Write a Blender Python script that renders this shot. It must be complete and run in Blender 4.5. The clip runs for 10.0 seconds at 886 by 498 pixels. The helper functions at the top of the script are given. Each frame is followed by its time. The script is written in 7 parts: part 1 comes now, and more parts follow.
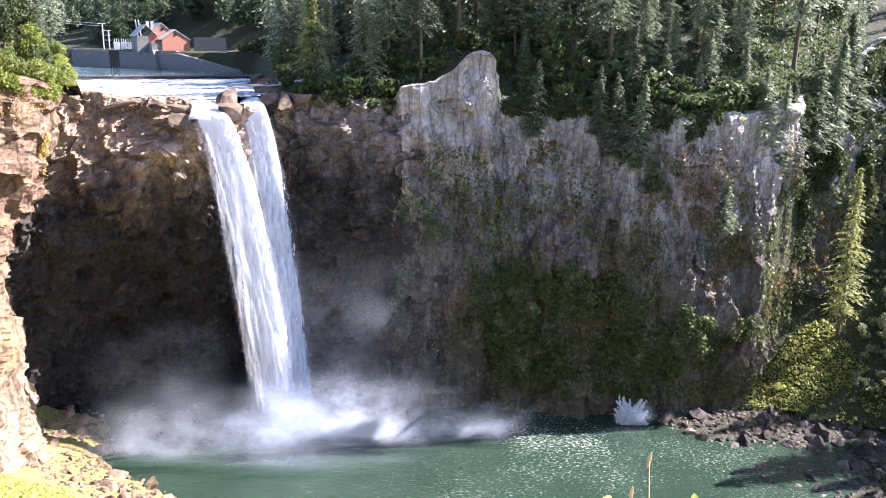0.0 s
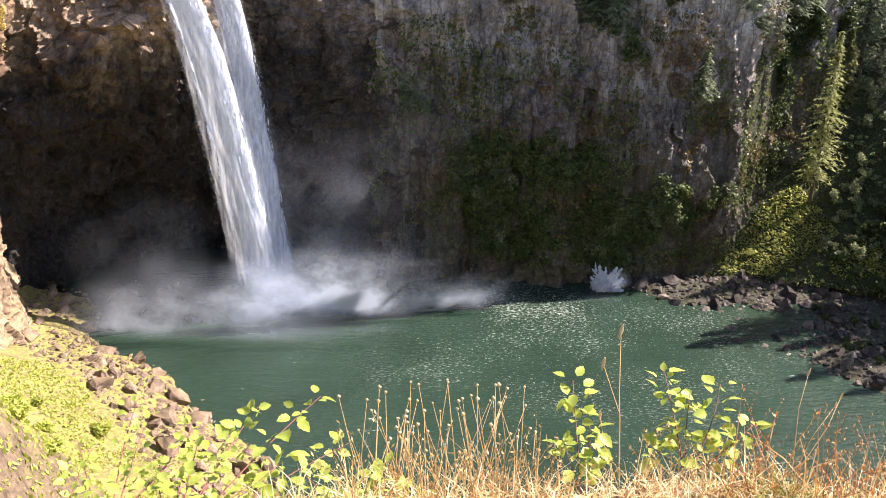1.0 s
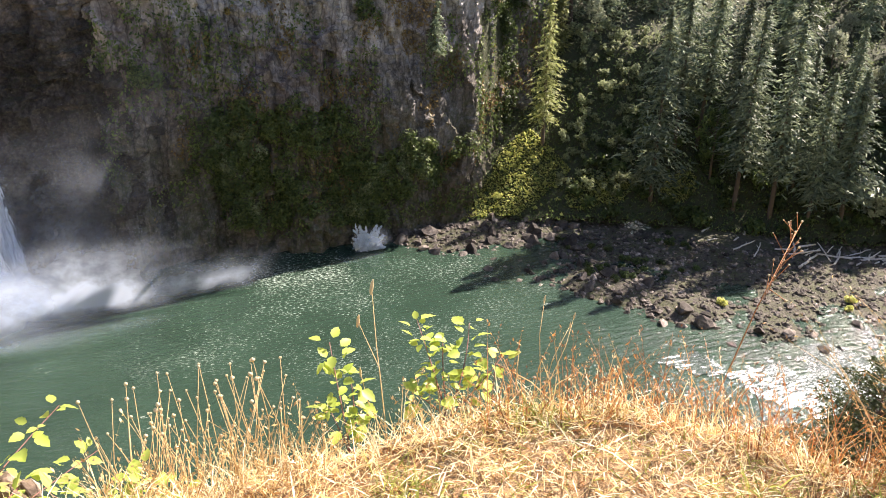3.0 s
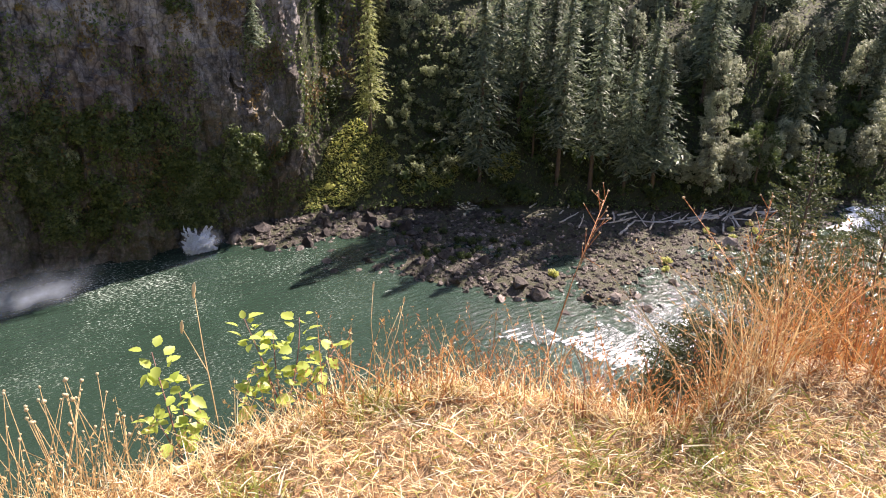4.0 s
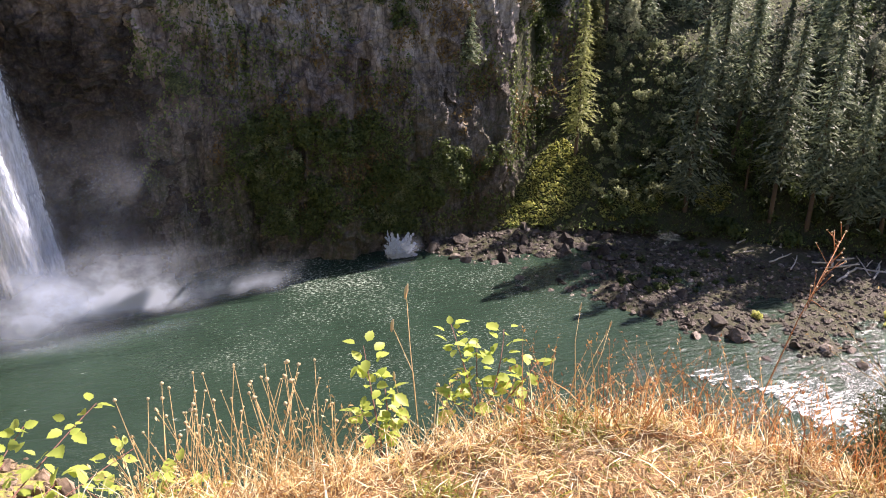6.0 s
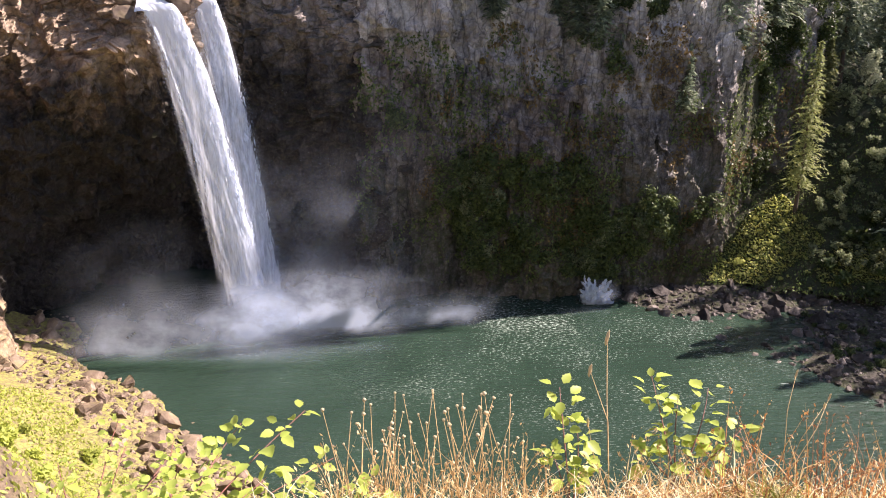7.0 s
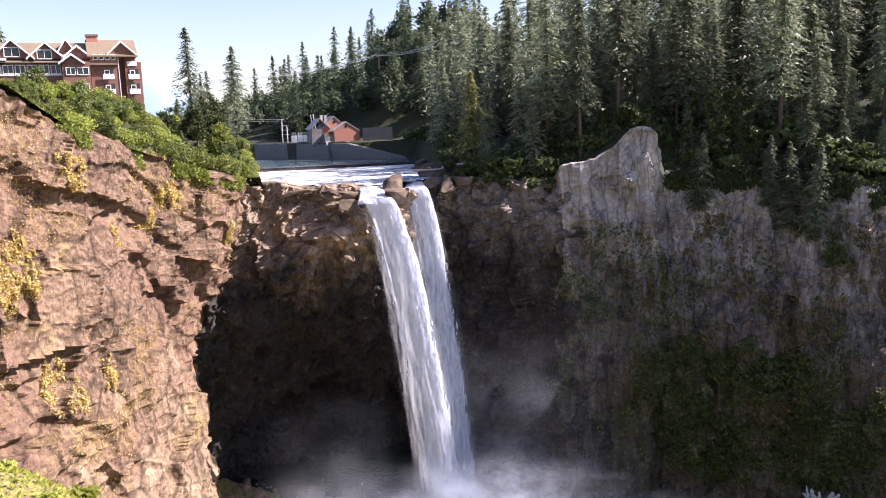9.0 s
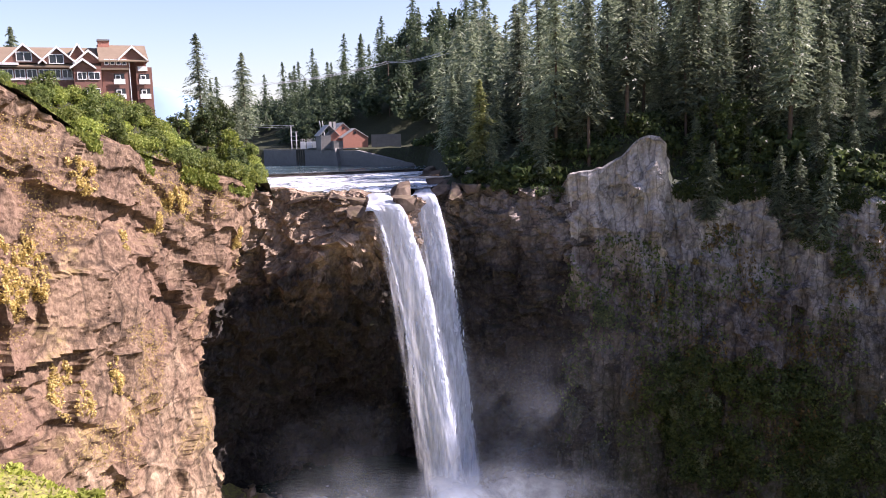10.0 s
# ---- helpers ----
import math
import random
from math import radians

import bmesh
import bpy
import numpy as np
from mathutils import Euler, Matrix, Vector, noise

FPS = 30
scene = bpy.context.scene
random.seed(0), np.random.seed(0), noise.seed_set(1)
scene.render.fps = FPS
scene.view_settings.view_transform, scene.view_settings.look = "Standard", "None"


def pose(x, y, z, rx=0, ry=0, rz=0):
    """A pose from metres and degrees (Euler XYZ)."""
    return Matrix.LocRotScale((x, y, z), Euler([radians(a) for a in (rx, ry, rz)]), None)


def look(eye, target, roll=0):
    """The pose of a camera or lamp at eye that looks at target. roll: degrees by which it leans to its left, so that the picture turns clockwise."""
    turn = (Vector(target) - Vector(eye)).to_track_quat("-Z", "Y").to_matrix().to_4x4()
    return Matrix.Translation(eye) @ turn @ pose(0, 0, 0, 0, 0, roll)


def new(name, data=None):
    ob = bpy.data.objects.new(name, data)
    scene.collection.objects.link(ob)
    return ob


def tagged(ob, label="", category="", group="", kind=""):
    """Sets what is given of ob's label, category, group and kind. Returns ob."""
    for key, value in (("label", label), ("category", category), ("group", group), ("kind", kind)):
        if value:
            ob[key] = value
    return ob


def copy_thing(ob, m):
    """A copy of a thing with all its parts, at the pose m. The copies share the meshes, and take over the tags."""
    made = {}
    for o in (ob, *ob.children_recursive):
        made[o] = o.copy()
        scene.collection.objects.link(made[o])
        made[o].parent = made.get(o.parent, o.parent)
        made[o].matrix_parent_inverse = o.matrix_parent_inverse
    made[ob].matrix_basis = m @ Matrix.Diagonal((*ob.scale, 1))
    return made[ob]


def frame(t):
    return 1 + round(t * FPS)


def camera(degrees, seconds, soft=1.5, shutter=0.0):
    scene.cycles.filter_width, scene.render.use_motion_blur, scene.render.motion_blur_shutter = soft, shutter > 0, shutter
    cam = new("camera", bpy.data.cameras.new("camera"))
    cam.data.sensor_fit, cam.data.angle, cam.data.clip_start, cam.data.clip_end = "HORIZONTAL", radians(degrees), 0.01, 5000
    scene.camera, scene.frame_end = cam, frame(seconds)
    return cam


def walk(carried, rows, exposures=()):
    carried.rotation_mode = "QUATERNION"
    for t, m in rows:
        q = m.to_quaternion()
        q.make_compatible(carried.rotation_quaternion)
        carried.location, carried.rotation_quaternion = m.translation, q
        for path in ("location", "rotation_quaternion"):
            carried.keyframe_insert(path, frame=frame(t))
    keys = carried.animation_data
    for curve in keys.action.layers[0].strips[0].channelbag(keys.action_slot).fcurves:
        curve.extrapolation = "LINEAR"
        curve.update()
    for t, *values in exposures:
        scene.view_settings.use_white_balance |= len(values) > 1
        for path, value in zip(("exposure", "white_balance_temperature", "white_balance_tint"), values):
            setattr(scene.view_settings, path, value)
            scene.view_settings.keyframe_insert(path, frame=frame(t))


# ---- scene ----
cam = camera(57.0, 10.0, soft=1.0)
PATH = [
    (0, pose(-0.046, -0.012, 96.994, 75.74, -0.86, 0.41)),
    (0.2, pose(-0.043, -0.010, 97.004, 72.70, -0.87, -0.26)),
    (0.5, pose(-0.036, -0.004, 97.016, 69.33, -0.39, -0.87)),
    (1, pose(-0.037, -0.003, 97.018, 66.86, -0.37, -1.37)),
    (1.5, pose(-0.029, -0.000, 97.015, 65.95, -0.55, -3.19)),
    (2, pose(-0.015, 0.000, 97.015, 65.54, -0.74, -7.06)),
    (2.5, pose(0.001, -0.009, 97.020, 65.33, -0.37, -12.30)),
    (3, pose(0.032, 0.011, 97.000, 64.52, -0.46, -19.57)),
    (3.2, pose(0.044, 0.011, 96.996, 64.19, -0.59, -22.65)),
    (4.3, pose(0.076, -0.011, 96.996, 64.06, -1.26, -32.94)),
    (4.5, pose(0.073, -0.006, 96.994, 64.25, -1.39, -32.74)),
    (5, pose(0.063, 0.006, 96.984, 64.57, -1.25, -30.03)),
    (5.2, pose(0.056, 0.014, 96.986, 64.52, -1.21, -27.86)),
    (6.5, pose(0.001, 0.024, 96.981, 66.12, 0.40, -9.87)),
    (7, pose(-0.014, 0.011, 96.985, 67.99, 0.53, -2.58)),
    (7.5, pose(-0.023, -0.007, 96.989, 72.03, 0.36, 3.93)),
    (8, pose(-0.019, -0.005, 96.991, 78.10, 1.13, 8.53)),
    (8.5, pose(-0.018, 0.001, 96.993, 80.71, 1.98, 10.54)),
    (9, pose(-0.016, 0.006, 96.993, 81.38, 2.12, 11.33)),
    (9.5, pose(-0.015, 0.009, 96.994, 81.72, 1.81, 11.73)),
    (10, pose(-0.014, 0.009, 96.994, 81.91, 1.63, 11.93)),
]
EXPOSURE = [(0, 2.5, 5950, 27), (0.5, 2.15, 6300, 27), (1, 1.87, 6600, 22), (2.5, 2.02, 6750, 20), (3, 2.12, 6750, 19), (4.5, 1.7, 6600, 28), (6.5, 1.72, 6700, 27), (7.5, 1.75, 6400, 28), (8.5, 1.72, 6350, 30), (10, 1.52, 6250, 34)]
walk(cam, PATH, EXPOSURE)

# ---- world and sun ----
SUN_AZ, SUN_EL = 72.0, 40.0          # degrees to the right of +y, degrees above the horizon
sun_dir = Vector((math.sin(radians(SUN_AZ)) * math.cos(radians(SUN_EL)),
                  math.cos(radians(SUN_AZ)) * math.cos(radians(SUN_EL)), math.sin(radians(SUN_EL))))
world = bpy.data.worlds.new("world")
scene.world = world
world.use_nodes = True
wn = world.node_tree.nodes
wn.clear()
sky = wn.new("ShaderNodeTexSky")
sky.sky_type, sky.sun_disc = "NISHITA", False
sky.sun_elevation, sky.sun_rotation = radians(SUN_EL), radians(SUN_AZ)
sky.dust_density, sky.air_density = 0.8, 1.0
bg = wn.new("ShaderNodeBackground")
bg.inputs["Strength"].default_value = 0.07
wo = wn.new("ShaderNodeOutputWorld")
world.node_tree.links.new(sky.outputs[0], bg.inputs["Color"])
world.node_tree.links.new(bg.outputs[0], wo.inputs["Surface"])
sun = new("sun", bpy.data.lights.new("sun", "SUN"))
sun.data.energy, sun.data.angle, sun.data.color = 5.0, radians(0.53), (1.0, 0.93, 0.82)
sun.matrix_world = look(sun_dir * 400, (0, 0, 0))

# ---- materials ----
def mat(name):
    m = bpy.data.materials.new(name)
    m.use_nodes = True
    nt = m.node_tree
    b = nt.nodes["Principled BSDF"]
    return m, nt, b


def nd(nt, kind, **values):
    n = nt.nodes.new(kind)
    for key, value in values.items():
        if key in n.inputs:
            n.inputs[key].default_value = value
    return n


def coords(nt, scale=(1, 1, 1)):
    tc = nt.nodes.new("ShaderNodeTexCoord")
    mp = nt.nodes.new("ShaderNodeMapping")
    mp.inputs["Scale"].default_value = scale
    nt.links.new(tc.outputs["Object"], mp.inputs["Vector"])
    return mp.outputs["Vector"]


def noise_tex(nt, vec, scale, detail=6, rough=0.6):
    n = nd(nt, "ShaderNodeTexNoise", Scale=scale, Detail=detail, Roughness=rough)
    nt.links.new(vec, n.inputs["Vector"])
    return n.outputs["Fac"]


def ramp(nt, fac, stops):
    r = nt.nodes.new("ShaderNodeValToRGB")
    e = r.color_ramp.elements
    while len(e) < len(stops):
        e.new(0.5)
    for el, (pos, col) in zip(e, stops):
        el.position, el.color = pos, (*col, 1) if len(col) == 3 else col
    nt.links.new(fac, r.inputs["Fac"])
    return r.outputs["Color"]


def grey(v):
    return (v, v, v)


def mix(nt, fac, a, b, blend="MIX"):
    m = nt.nodes.new("ShaderNodeMix")
    m.data_type, m.blend_type = "RGBA", blend
    for sock, value in ((m.inputs["Factor"], fac), (m.inputs[6], a), (m.inputs[7], b)):
        if hasattr(value, "is_linked"):
            nt.links.new(value, sock)
        elif isinstance(value, (int, float)):
            sock.default_value = value
        else:
            sock.default_value = (*value, 1)
    return m.outputs[2]


def bump(nt, b, height, strength=0.5, distance=0.2):
    n = nd(nt, "ShaderNodeBump", Strength=strength, Distance=distance)
    nt.links.new(height, n.inputs["Height"])
    nt.links.new(n.outputs["Normal"], b.inputs["Normal"])


def rock_mat(name, dark, mid, light, moss=(0.05, 0.07, 0.02), moss_amount=0.4, up_only=True, rough=0.9, streak=0.5, moss_shade_z=None, moss_scale=0.16, tint=None, pale_band=None, joints=(0.33, 0.45, 0.5), vary=0.0):
    """Weathered rock: two scales of colour, joints, vertical streaks, and growth on ledges."""
    m, nt, b = mat(name)
    v = coords(nt)
    vs = coords(nt, (1, 1, 0.16))
    big = noise_tex(nt, v, 0.06, 5)
    fine = noise_tex(nt, v, 1.2, 10, 0.72)
    st = noise_tex(nt, vs, 0.55, 6)
    col = ramp(nt, fine, [(0.36, dark), (0.5, mid), (0.65, light)])
    col2 = ramp(nt, big, [(0.35, dark), (0.6, mid), (0.75, light)])
    col = mix(nt, 0.45, col, col2)
    if tint:
        col = mix(nt, ramp(nt, noise_tex(nt, v, 0.035, 5), [(0.42, grey(0)), (0.62, grey(0.5))]), col, tint)
    if pale_band:
        # paler rock over part of the height, in ragged patches
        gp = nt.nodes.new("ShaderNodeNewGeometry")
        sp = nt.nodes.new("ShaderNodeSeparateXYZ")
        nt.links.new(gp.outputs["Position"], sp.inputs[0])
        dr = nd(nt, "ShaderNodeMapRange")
        dr.inputs["From Min"].default_value, dr.inputs["From Max"].default_value = pale_band[1:3]
        dr.inputs["To Min"].default_value, dr.inputs["To Max"].default_value = pale_band[3:5]
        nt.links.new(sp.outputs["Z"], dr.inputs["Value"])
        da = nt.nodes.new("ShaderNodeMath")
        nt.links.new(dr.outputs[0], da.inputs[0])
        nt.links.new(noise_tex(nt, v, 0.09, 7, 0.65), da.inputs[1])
        col = mix(nt, ramp(nt, da.outputs[0], [(0.45, grey(0)), (0.78, grey(0.85))]), col, mix(nt, 1.0, pale_band[0], ramp(nt, fine, [(0.3, grey(0.5)), (0.6, grey(1.0))]), "MULTIPLY"))
    col = mix(nt, streak, col, ramp(nt, st, [(0.35, grey(0.35)), (0.6, grey(1.0))]), "MULTIPLY")
    vor = nd(nt, "ShaderNodeTexVoronoi", Scale=joints[0])
    vor.feature = "DISTANCE_TO_EDGE"
    wn3 = nd(nt, "ShaderNodeTexNoise", Scale=0.25, Detail=4)
    nt.links.new(v, wn3.inputs["Vector"])
    warp = mix(nt, 0.12, coords(nt, (1, 1, joints[1])), mix(nt, 1.0, wn3.outputs["Color"], (14, 14, 14), "MULTIPLY"))
    nt.links.new(warp, vor.inputs["Vector"])
    crack = ramp(nt, vor.outputs["Distance"], [(0.0, grey(0.3)), (0.07, grey(1.0))])
    col = mix(nt, joints[2], col, crack, "MULTIPLY")
    mn = noise_tex(nt, v, moss_scale, 9, 0.68)
    geo = nt.nodes.new("ShaderNodeNewGeometry")
    sep = nt.nodes.new("ShaderNodeSeparateXYZ")
    nt.links.new(geo.outputs["Normal"], sep.inputs[0])
    add = nd(nt, "ShaderNodeMath")
    add.operation = "MULTIPLY_ADD"
    nt.links.new(sep.outputs["Z"], add.inputs[0])
    add.inputs[1].default_value = 0.45 if up_only else 0.12
    nt.links.new(mn, add.inputs[2])
    grown = add.outputs[0]
    if moss_shade_z:
        # the lower wall is overgrown, its colour also carrying shade; the upper wall bare
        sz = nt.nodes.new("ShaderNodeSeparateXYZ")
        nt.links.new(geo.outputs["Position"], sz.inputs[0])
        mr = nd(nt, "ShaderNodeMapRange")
        mr.inputs["From Min"].default_value, mr.inputs["From Max"].default_value = moss_shade_z
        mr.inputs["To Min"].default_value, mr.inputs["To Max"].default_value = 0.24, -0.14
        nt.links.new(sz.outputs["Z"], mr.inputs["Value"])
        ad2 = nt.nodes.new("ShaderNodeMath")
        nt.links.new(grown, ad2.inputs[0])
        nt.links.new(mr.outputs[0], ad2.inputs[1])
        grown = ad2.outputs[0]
    lo = 0.95 - 0.5 * moss_amount
    mask = ramp(nt, grown, [(lo - 0.07, grey(0)), (lo + 0.1, grey(0.9))])
    mask = mix(nt, 0.8, mask, ramp(nt, noise_tex(nt, v, 1.1, 6, 0.7), [(0.4, grey(0)), (0.6, grey(1))]), "MULTIPLY")
    mcol = ramp(nt, noise_tex(nt, v, 1.7, 5), [(0.3, tuple(c * 0.5 for c in moss)), (0.7, moss)])
    col = mix(nt, mask, col, mcol)
    if vary:
        # each stone has a tone of its own
        info = nt.nodes.new("ShaderNodeObjectInfo")
        one = nt.nodes.new("ShaderNodeMath")
        nt.links.new(info.outputs["Random"], one.inputs[0])
        nt.links.new(geo.outputs["Random Per Island"], one.inputs[1])
        part_of = nt.nodes.new("ShaderNodeMath")
        part_of.operation = "FRACT"
        nt.links.new(one.outputs[0], part_of.inputs[0])
        col = mix(nt, vary, col, ramp(nt, part_of.outputs[0], [(0.0, grey(0.25)), (0.55, grey(0.7)), (0.85, grey(1.2)), (1.0, grey(2.0))]), "MULTIPLY")
    nt.links.new(col, b.inputs["Base Color"])
    b.inputs["Roughness"].default_value = rough
    b.inputs["Specular IOR Level"].default_value = 0.25
    hsum = mix(nt, 0.5, fine, st)
    bump(nt, b, hsum, 0.9, 0.8)
    return m


def plain_mat(name, col, var=0.25, scale=3.0, rough=0.8, metal=0.0, bumps=0.2, dist=0.02):
    m, nt, b = mat(name)
    v = coords(nt)
    f = noise_tex(nt, v, scale, 7, 0.65)
    g = noise_tex(nt, v, scale * 0.13, 4)
    c = ramp(nt, f, [(0.25, tuple(x * (1 - var) for x in col)), (0.75, tuple(min(1, x * (1 + var)) for x in col))])
    c = mix(nt, 0.4, c, ramp(nt, g, [(0.3, tuple(x * (1 - var) for x in col)), (0.7, tuple(min(1, x * (1 + var)) for x in col))]))
    nt.links.new(c, b.inputs["Base Color"])
    b.inputs["Roughness"].default_value, b.inputs["Metallic"].default_value = rough, metal
    if bumps:
        bump(nt, b, f, bumps, dist)
    return m


def leaf_mat(name, a, c, trans=0.35, scale=0.35, rough=0.55, spread=0.35):
    """Leaves and needles: a tone for each plant and each clump, and light through them."""
    m, nt, b = mat(name)
    info = nt.nodes.new("ShaderNodeObjectInfo")
    geo = nt.nodes.new("ShaderNodeNewGeometry")
    isl = ramp(nt, geo.outputs["Random Per Island"], [(0.0, a), (1.0, c)])
    tone = nd(nt, "ShaderNodeMapRange")
    tone.inputs["To Min"].default_value, tone.inputs["To Max"].default_value = 1 - spread, 1 + spread
    nt.links.new(info.outputs["Random"], tone.inputs["Value"])
    hsv = nt.nodes.new("ShaderNodeHueSaturation")
    nt.links.new(tone.outputs[0], hsv.inputs["Value"])
    nt.links.new(isl, hsv.inputs["Color"])
    col = mix(nt, 0.5, hsv.outputs[0], ramp(nt, noise_tex(nt, coords(nt), scale, 4), [(0.3, grey(0.62)), (0.7, grey(1.0))]), "MULTIPLY")
    nt.links.new(col, b.inputs["Base Color"])
    b.inputs["Roughness"].default_value = rough
    b.inputs["Specular IOR Level"].default_value = 0.3
    tr = nt.nodes.new("ShaderNodeBsdfTranslucent")
    nt.links.new(col, tr.inputs["Color"])
    ms = nt.nodes.new("ShaderNodeMixShader")
    ms.inputs[0].default_value = trans
    out = nt.nodes["Material Output"]
    nt.links.new(b.outputs[0], ms.inputs[1])
    nt.links.new(tr.outputs[0], ms.inputs[2])
    nt.links.new(ms.outputs[0], out.inputs["Surface"])
    return m


M_ROCK_BROWN = rock_mat("rock_brown", (0.055, 0.035, 0.024), (0.205, 0.138, 0.09), (0.42, 0.305, 0.20), (0.36, 0.28, 0.09), 0.52, up_only=False, streak=0.4, moss_scale=0.06, tint=(0.165, 0.098, 0.07), pale_band=((0.46, 0.355, 0.235), 0, 60, 0.22, -0.16), joints=(0.15, 0.8, 0.85))
# wet wall behind the falls: cave shade and brow sunlight are in its colour
M_ROCK_DARK = rock_mat("rock_dark", (0.015, 0.014, 0.0135), (0.045, 0.039, 0.036), (0.095, 0.08, 0.07), (0.05, 0.05, 0.02), 0.2, streak=0.6, pale_band=((0.50, 0.37, 0.27), 50, 80, -0.2, 0.45))
# same rock away from the sunlit brow, its shade put into a duller colour
M_ROCK_SHADE = rock_mat("rock_shade", (0.022, 0.019, 0.018), (0.07, 0.058, 0.051), (0.15, 0.125, 0.11), (0.05, 0.05, 0.02), 0.2, streak=0.5, pale_band=((0.33, 0.28, 0.25), 58, 80, -0.15, 0.4))
M_ROCK_GREY = rock_mat("rock_grey", (0.05, 0.046, 0.043), (0.15, 0.135, 0.125), (0.34, 0.31, 0.29), (0.07, 0.08, 0.035), 0.5, up_only=False, streak=0.65, moss_shade_z=(24, 60), moss_scale=0.07, tint=(0.15, 0.10, 0.075), pale_band=((0.60, 0.56, 0.52), 40, 82, -0.14, 0.30), joints=(0.42, 0.10, 0.75))
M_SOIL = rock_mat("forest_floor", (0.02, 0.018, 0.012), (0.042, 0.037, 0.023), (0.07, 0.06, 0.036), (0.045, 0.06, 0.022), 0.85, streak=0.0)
M_TALUS = rock_mat("talus_soil", (0.06, 0.045, 0.03), (0.16, 0.115, 0.075), (0.28, 0.21, 0.14), (0.34, 0.34, 0.08), 0.42, streak=0.0, moss_scale=0.1)
M_BOULDER = rock_mat("boulder", (0.05, 0.042, 0.037), (0.15, 0.127, 0.112), (0.36, 0.32, 0.29), (0.06, 0.05, 0.03), 0.15, streak=0.2, vary=1.0)
M_BARK = plain_mat("bark", (0.09, 0.065, 0.045), 0.4, 2.0, 0.95, bumps=0.6, dist=0.05)
M_FIR = leaf_mat("fir_needles", (0.065, 0.092, 0.06), (0.29, 0.335, 0.205), 0.38)
# darker copy of the fir needles: the far hillside's shade is in it
M_FIR_FAR_SHADED = leaf_mat("far_shaded_needles", (0.04, 0.065, 0.04), (0.13, 0.17, 0.085), 0.45)
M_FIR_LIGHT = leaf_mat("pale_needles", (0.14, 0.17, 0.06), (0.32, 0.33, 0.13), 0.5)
M_LEAF = leaf_mat("broad_leaves", (0.03, 0.055, 0.02), (0.125, 0.165, 0.05), 0.4)
M_LEAF_BRIGHT = leaf_mat("bright_leaves", (0.14, 0.20, 0.035), (0.36, 0.40, 0.09), 0.5)
M_LEAF_MID = leaf_mat("mid_leaves", (0.08, 0.125, 0.03), (0.24, 0.29, 0.08), 0.45)
M_LEAF_PALE = leaf_mat("pale_leaves", (0.24, 0.265, 0.17), (0.50, 0.52, 0.36), 0.5)
M_UNDER = leaf_mat("undergrowth_leaves", (0.10, 0.13, 0.065), (0.33, 0.355, 0.19), 0.5)
# leaves brightened past their own colour to carry the sun on them
M_GLADE = leaf_mat("glade_sun_leaves", (0.42, 0.44, 0.12), (0.66, 0.67, 0.25), 0.5, spread=0.0)
M_BANK = leaf_mat("bank_weeds", (0.28, 0.33, 0.05), (0.56, 0.60, 0.15), 0.5)


def water_mat(name, deep, foam, foam_scale, foam_cut, rough=0.12, wave=(0.5, 0.35), fspread=0.12, strength=0.6, glint_area=None):
    m, nt, b = mat(name)
    v = coords(nt)
    vs = coords(nt, (0.35, 1.0, 1.0))
    w1 = noise_tex(nt, vs, wave[0], 6, 0.6)
    w2 = noise_tex(nt, v, 0.05, 3)
    f1 = noise_tex(nt, vs, foam_scale, 10, 0.72)
    add = nt.nodes.new("ShaderNodeMath")
    add.operation = "MULTIPLY_ADD"
    nt.links.new(w2, add.inputs[0])
    add.inputs[1].default_value = 0.5
    nt.links.new(f1, add.inputs[2])
    fm = ramp(nt, add.outputs[0], [(foam_cut, grey(0)), (foam_cut + fspread, grey(1))])
    # fine white flecks: drifting foam together with painted sun glitter
    f2 = noise_tex(nt, coords(nt, (0.6, 1.6, 1.0)), foam_scale * 3.4, 6, 0.75)
    ad3 = nt.nodes.new("ShaderNodeMath")
    ad3.operation = "MULTIPLY_ADD"
    nt.links.new(noise_tex(nt, v, 0.03, 3), ad3.inputs[0])
    ad3.inputs[1].default_value = 0.35
    nt.links.new(f2, ad3.inputs[2])
    flecks = ramp(nt, ad3.outputs[0], [(0.75, grey(0)), (0.83, grey(0.75))])
    if glint_area:
        # white specks for foam and sun glints, thinning out away from the current
        gp = nt.nodes.new("ShaderNodeNewGeometry")
        away = nd(nt, "ShaderNodeVectorMath")
        away.operation = "DISTANCE"
        nt.links.new(gp.outputs["Position"], away.inputs[0])
        away.inputs[1].default_value = glint_area[0]
        near = nd(nt, "ShaderNodeMapRange")
        near.inputs["From Min"].default_value, near.inputs["From Max"].default_value = glint_area[1:]
        near.inputs["To Min"].default_value, near.inputs["To Max"].default_value = 1.0, 0.0
        nt.links.new(away.outputs["Value"], near.inputs["Value"])
        flecks = mix(nt, 1.0, flecks, mix(nt, near.outputs[0], grey(0.12), grey(1.0)), "MULTIPLY")
    fm = mix(nt, 1.0, fm, flecks, "LIGHTEN")
    base = ramp(nt, w2, [(0.3, tuple(c * 0.75 for c in deep)), (0.7, deep)])
    col = mix(nt, fm, base, foam)
    nt.links.new(col, b.inputs["Base Color"])
    rg = ramp(nt, fm, [(0, grey(rough)), (1, grey(0.7))])
    nt.links.new(rg, b.inputs["Roughness"])
    b.inputs["IOR"].default_value = 1.33
    bump(nt, b, w1, strength, wave[1])
    return m


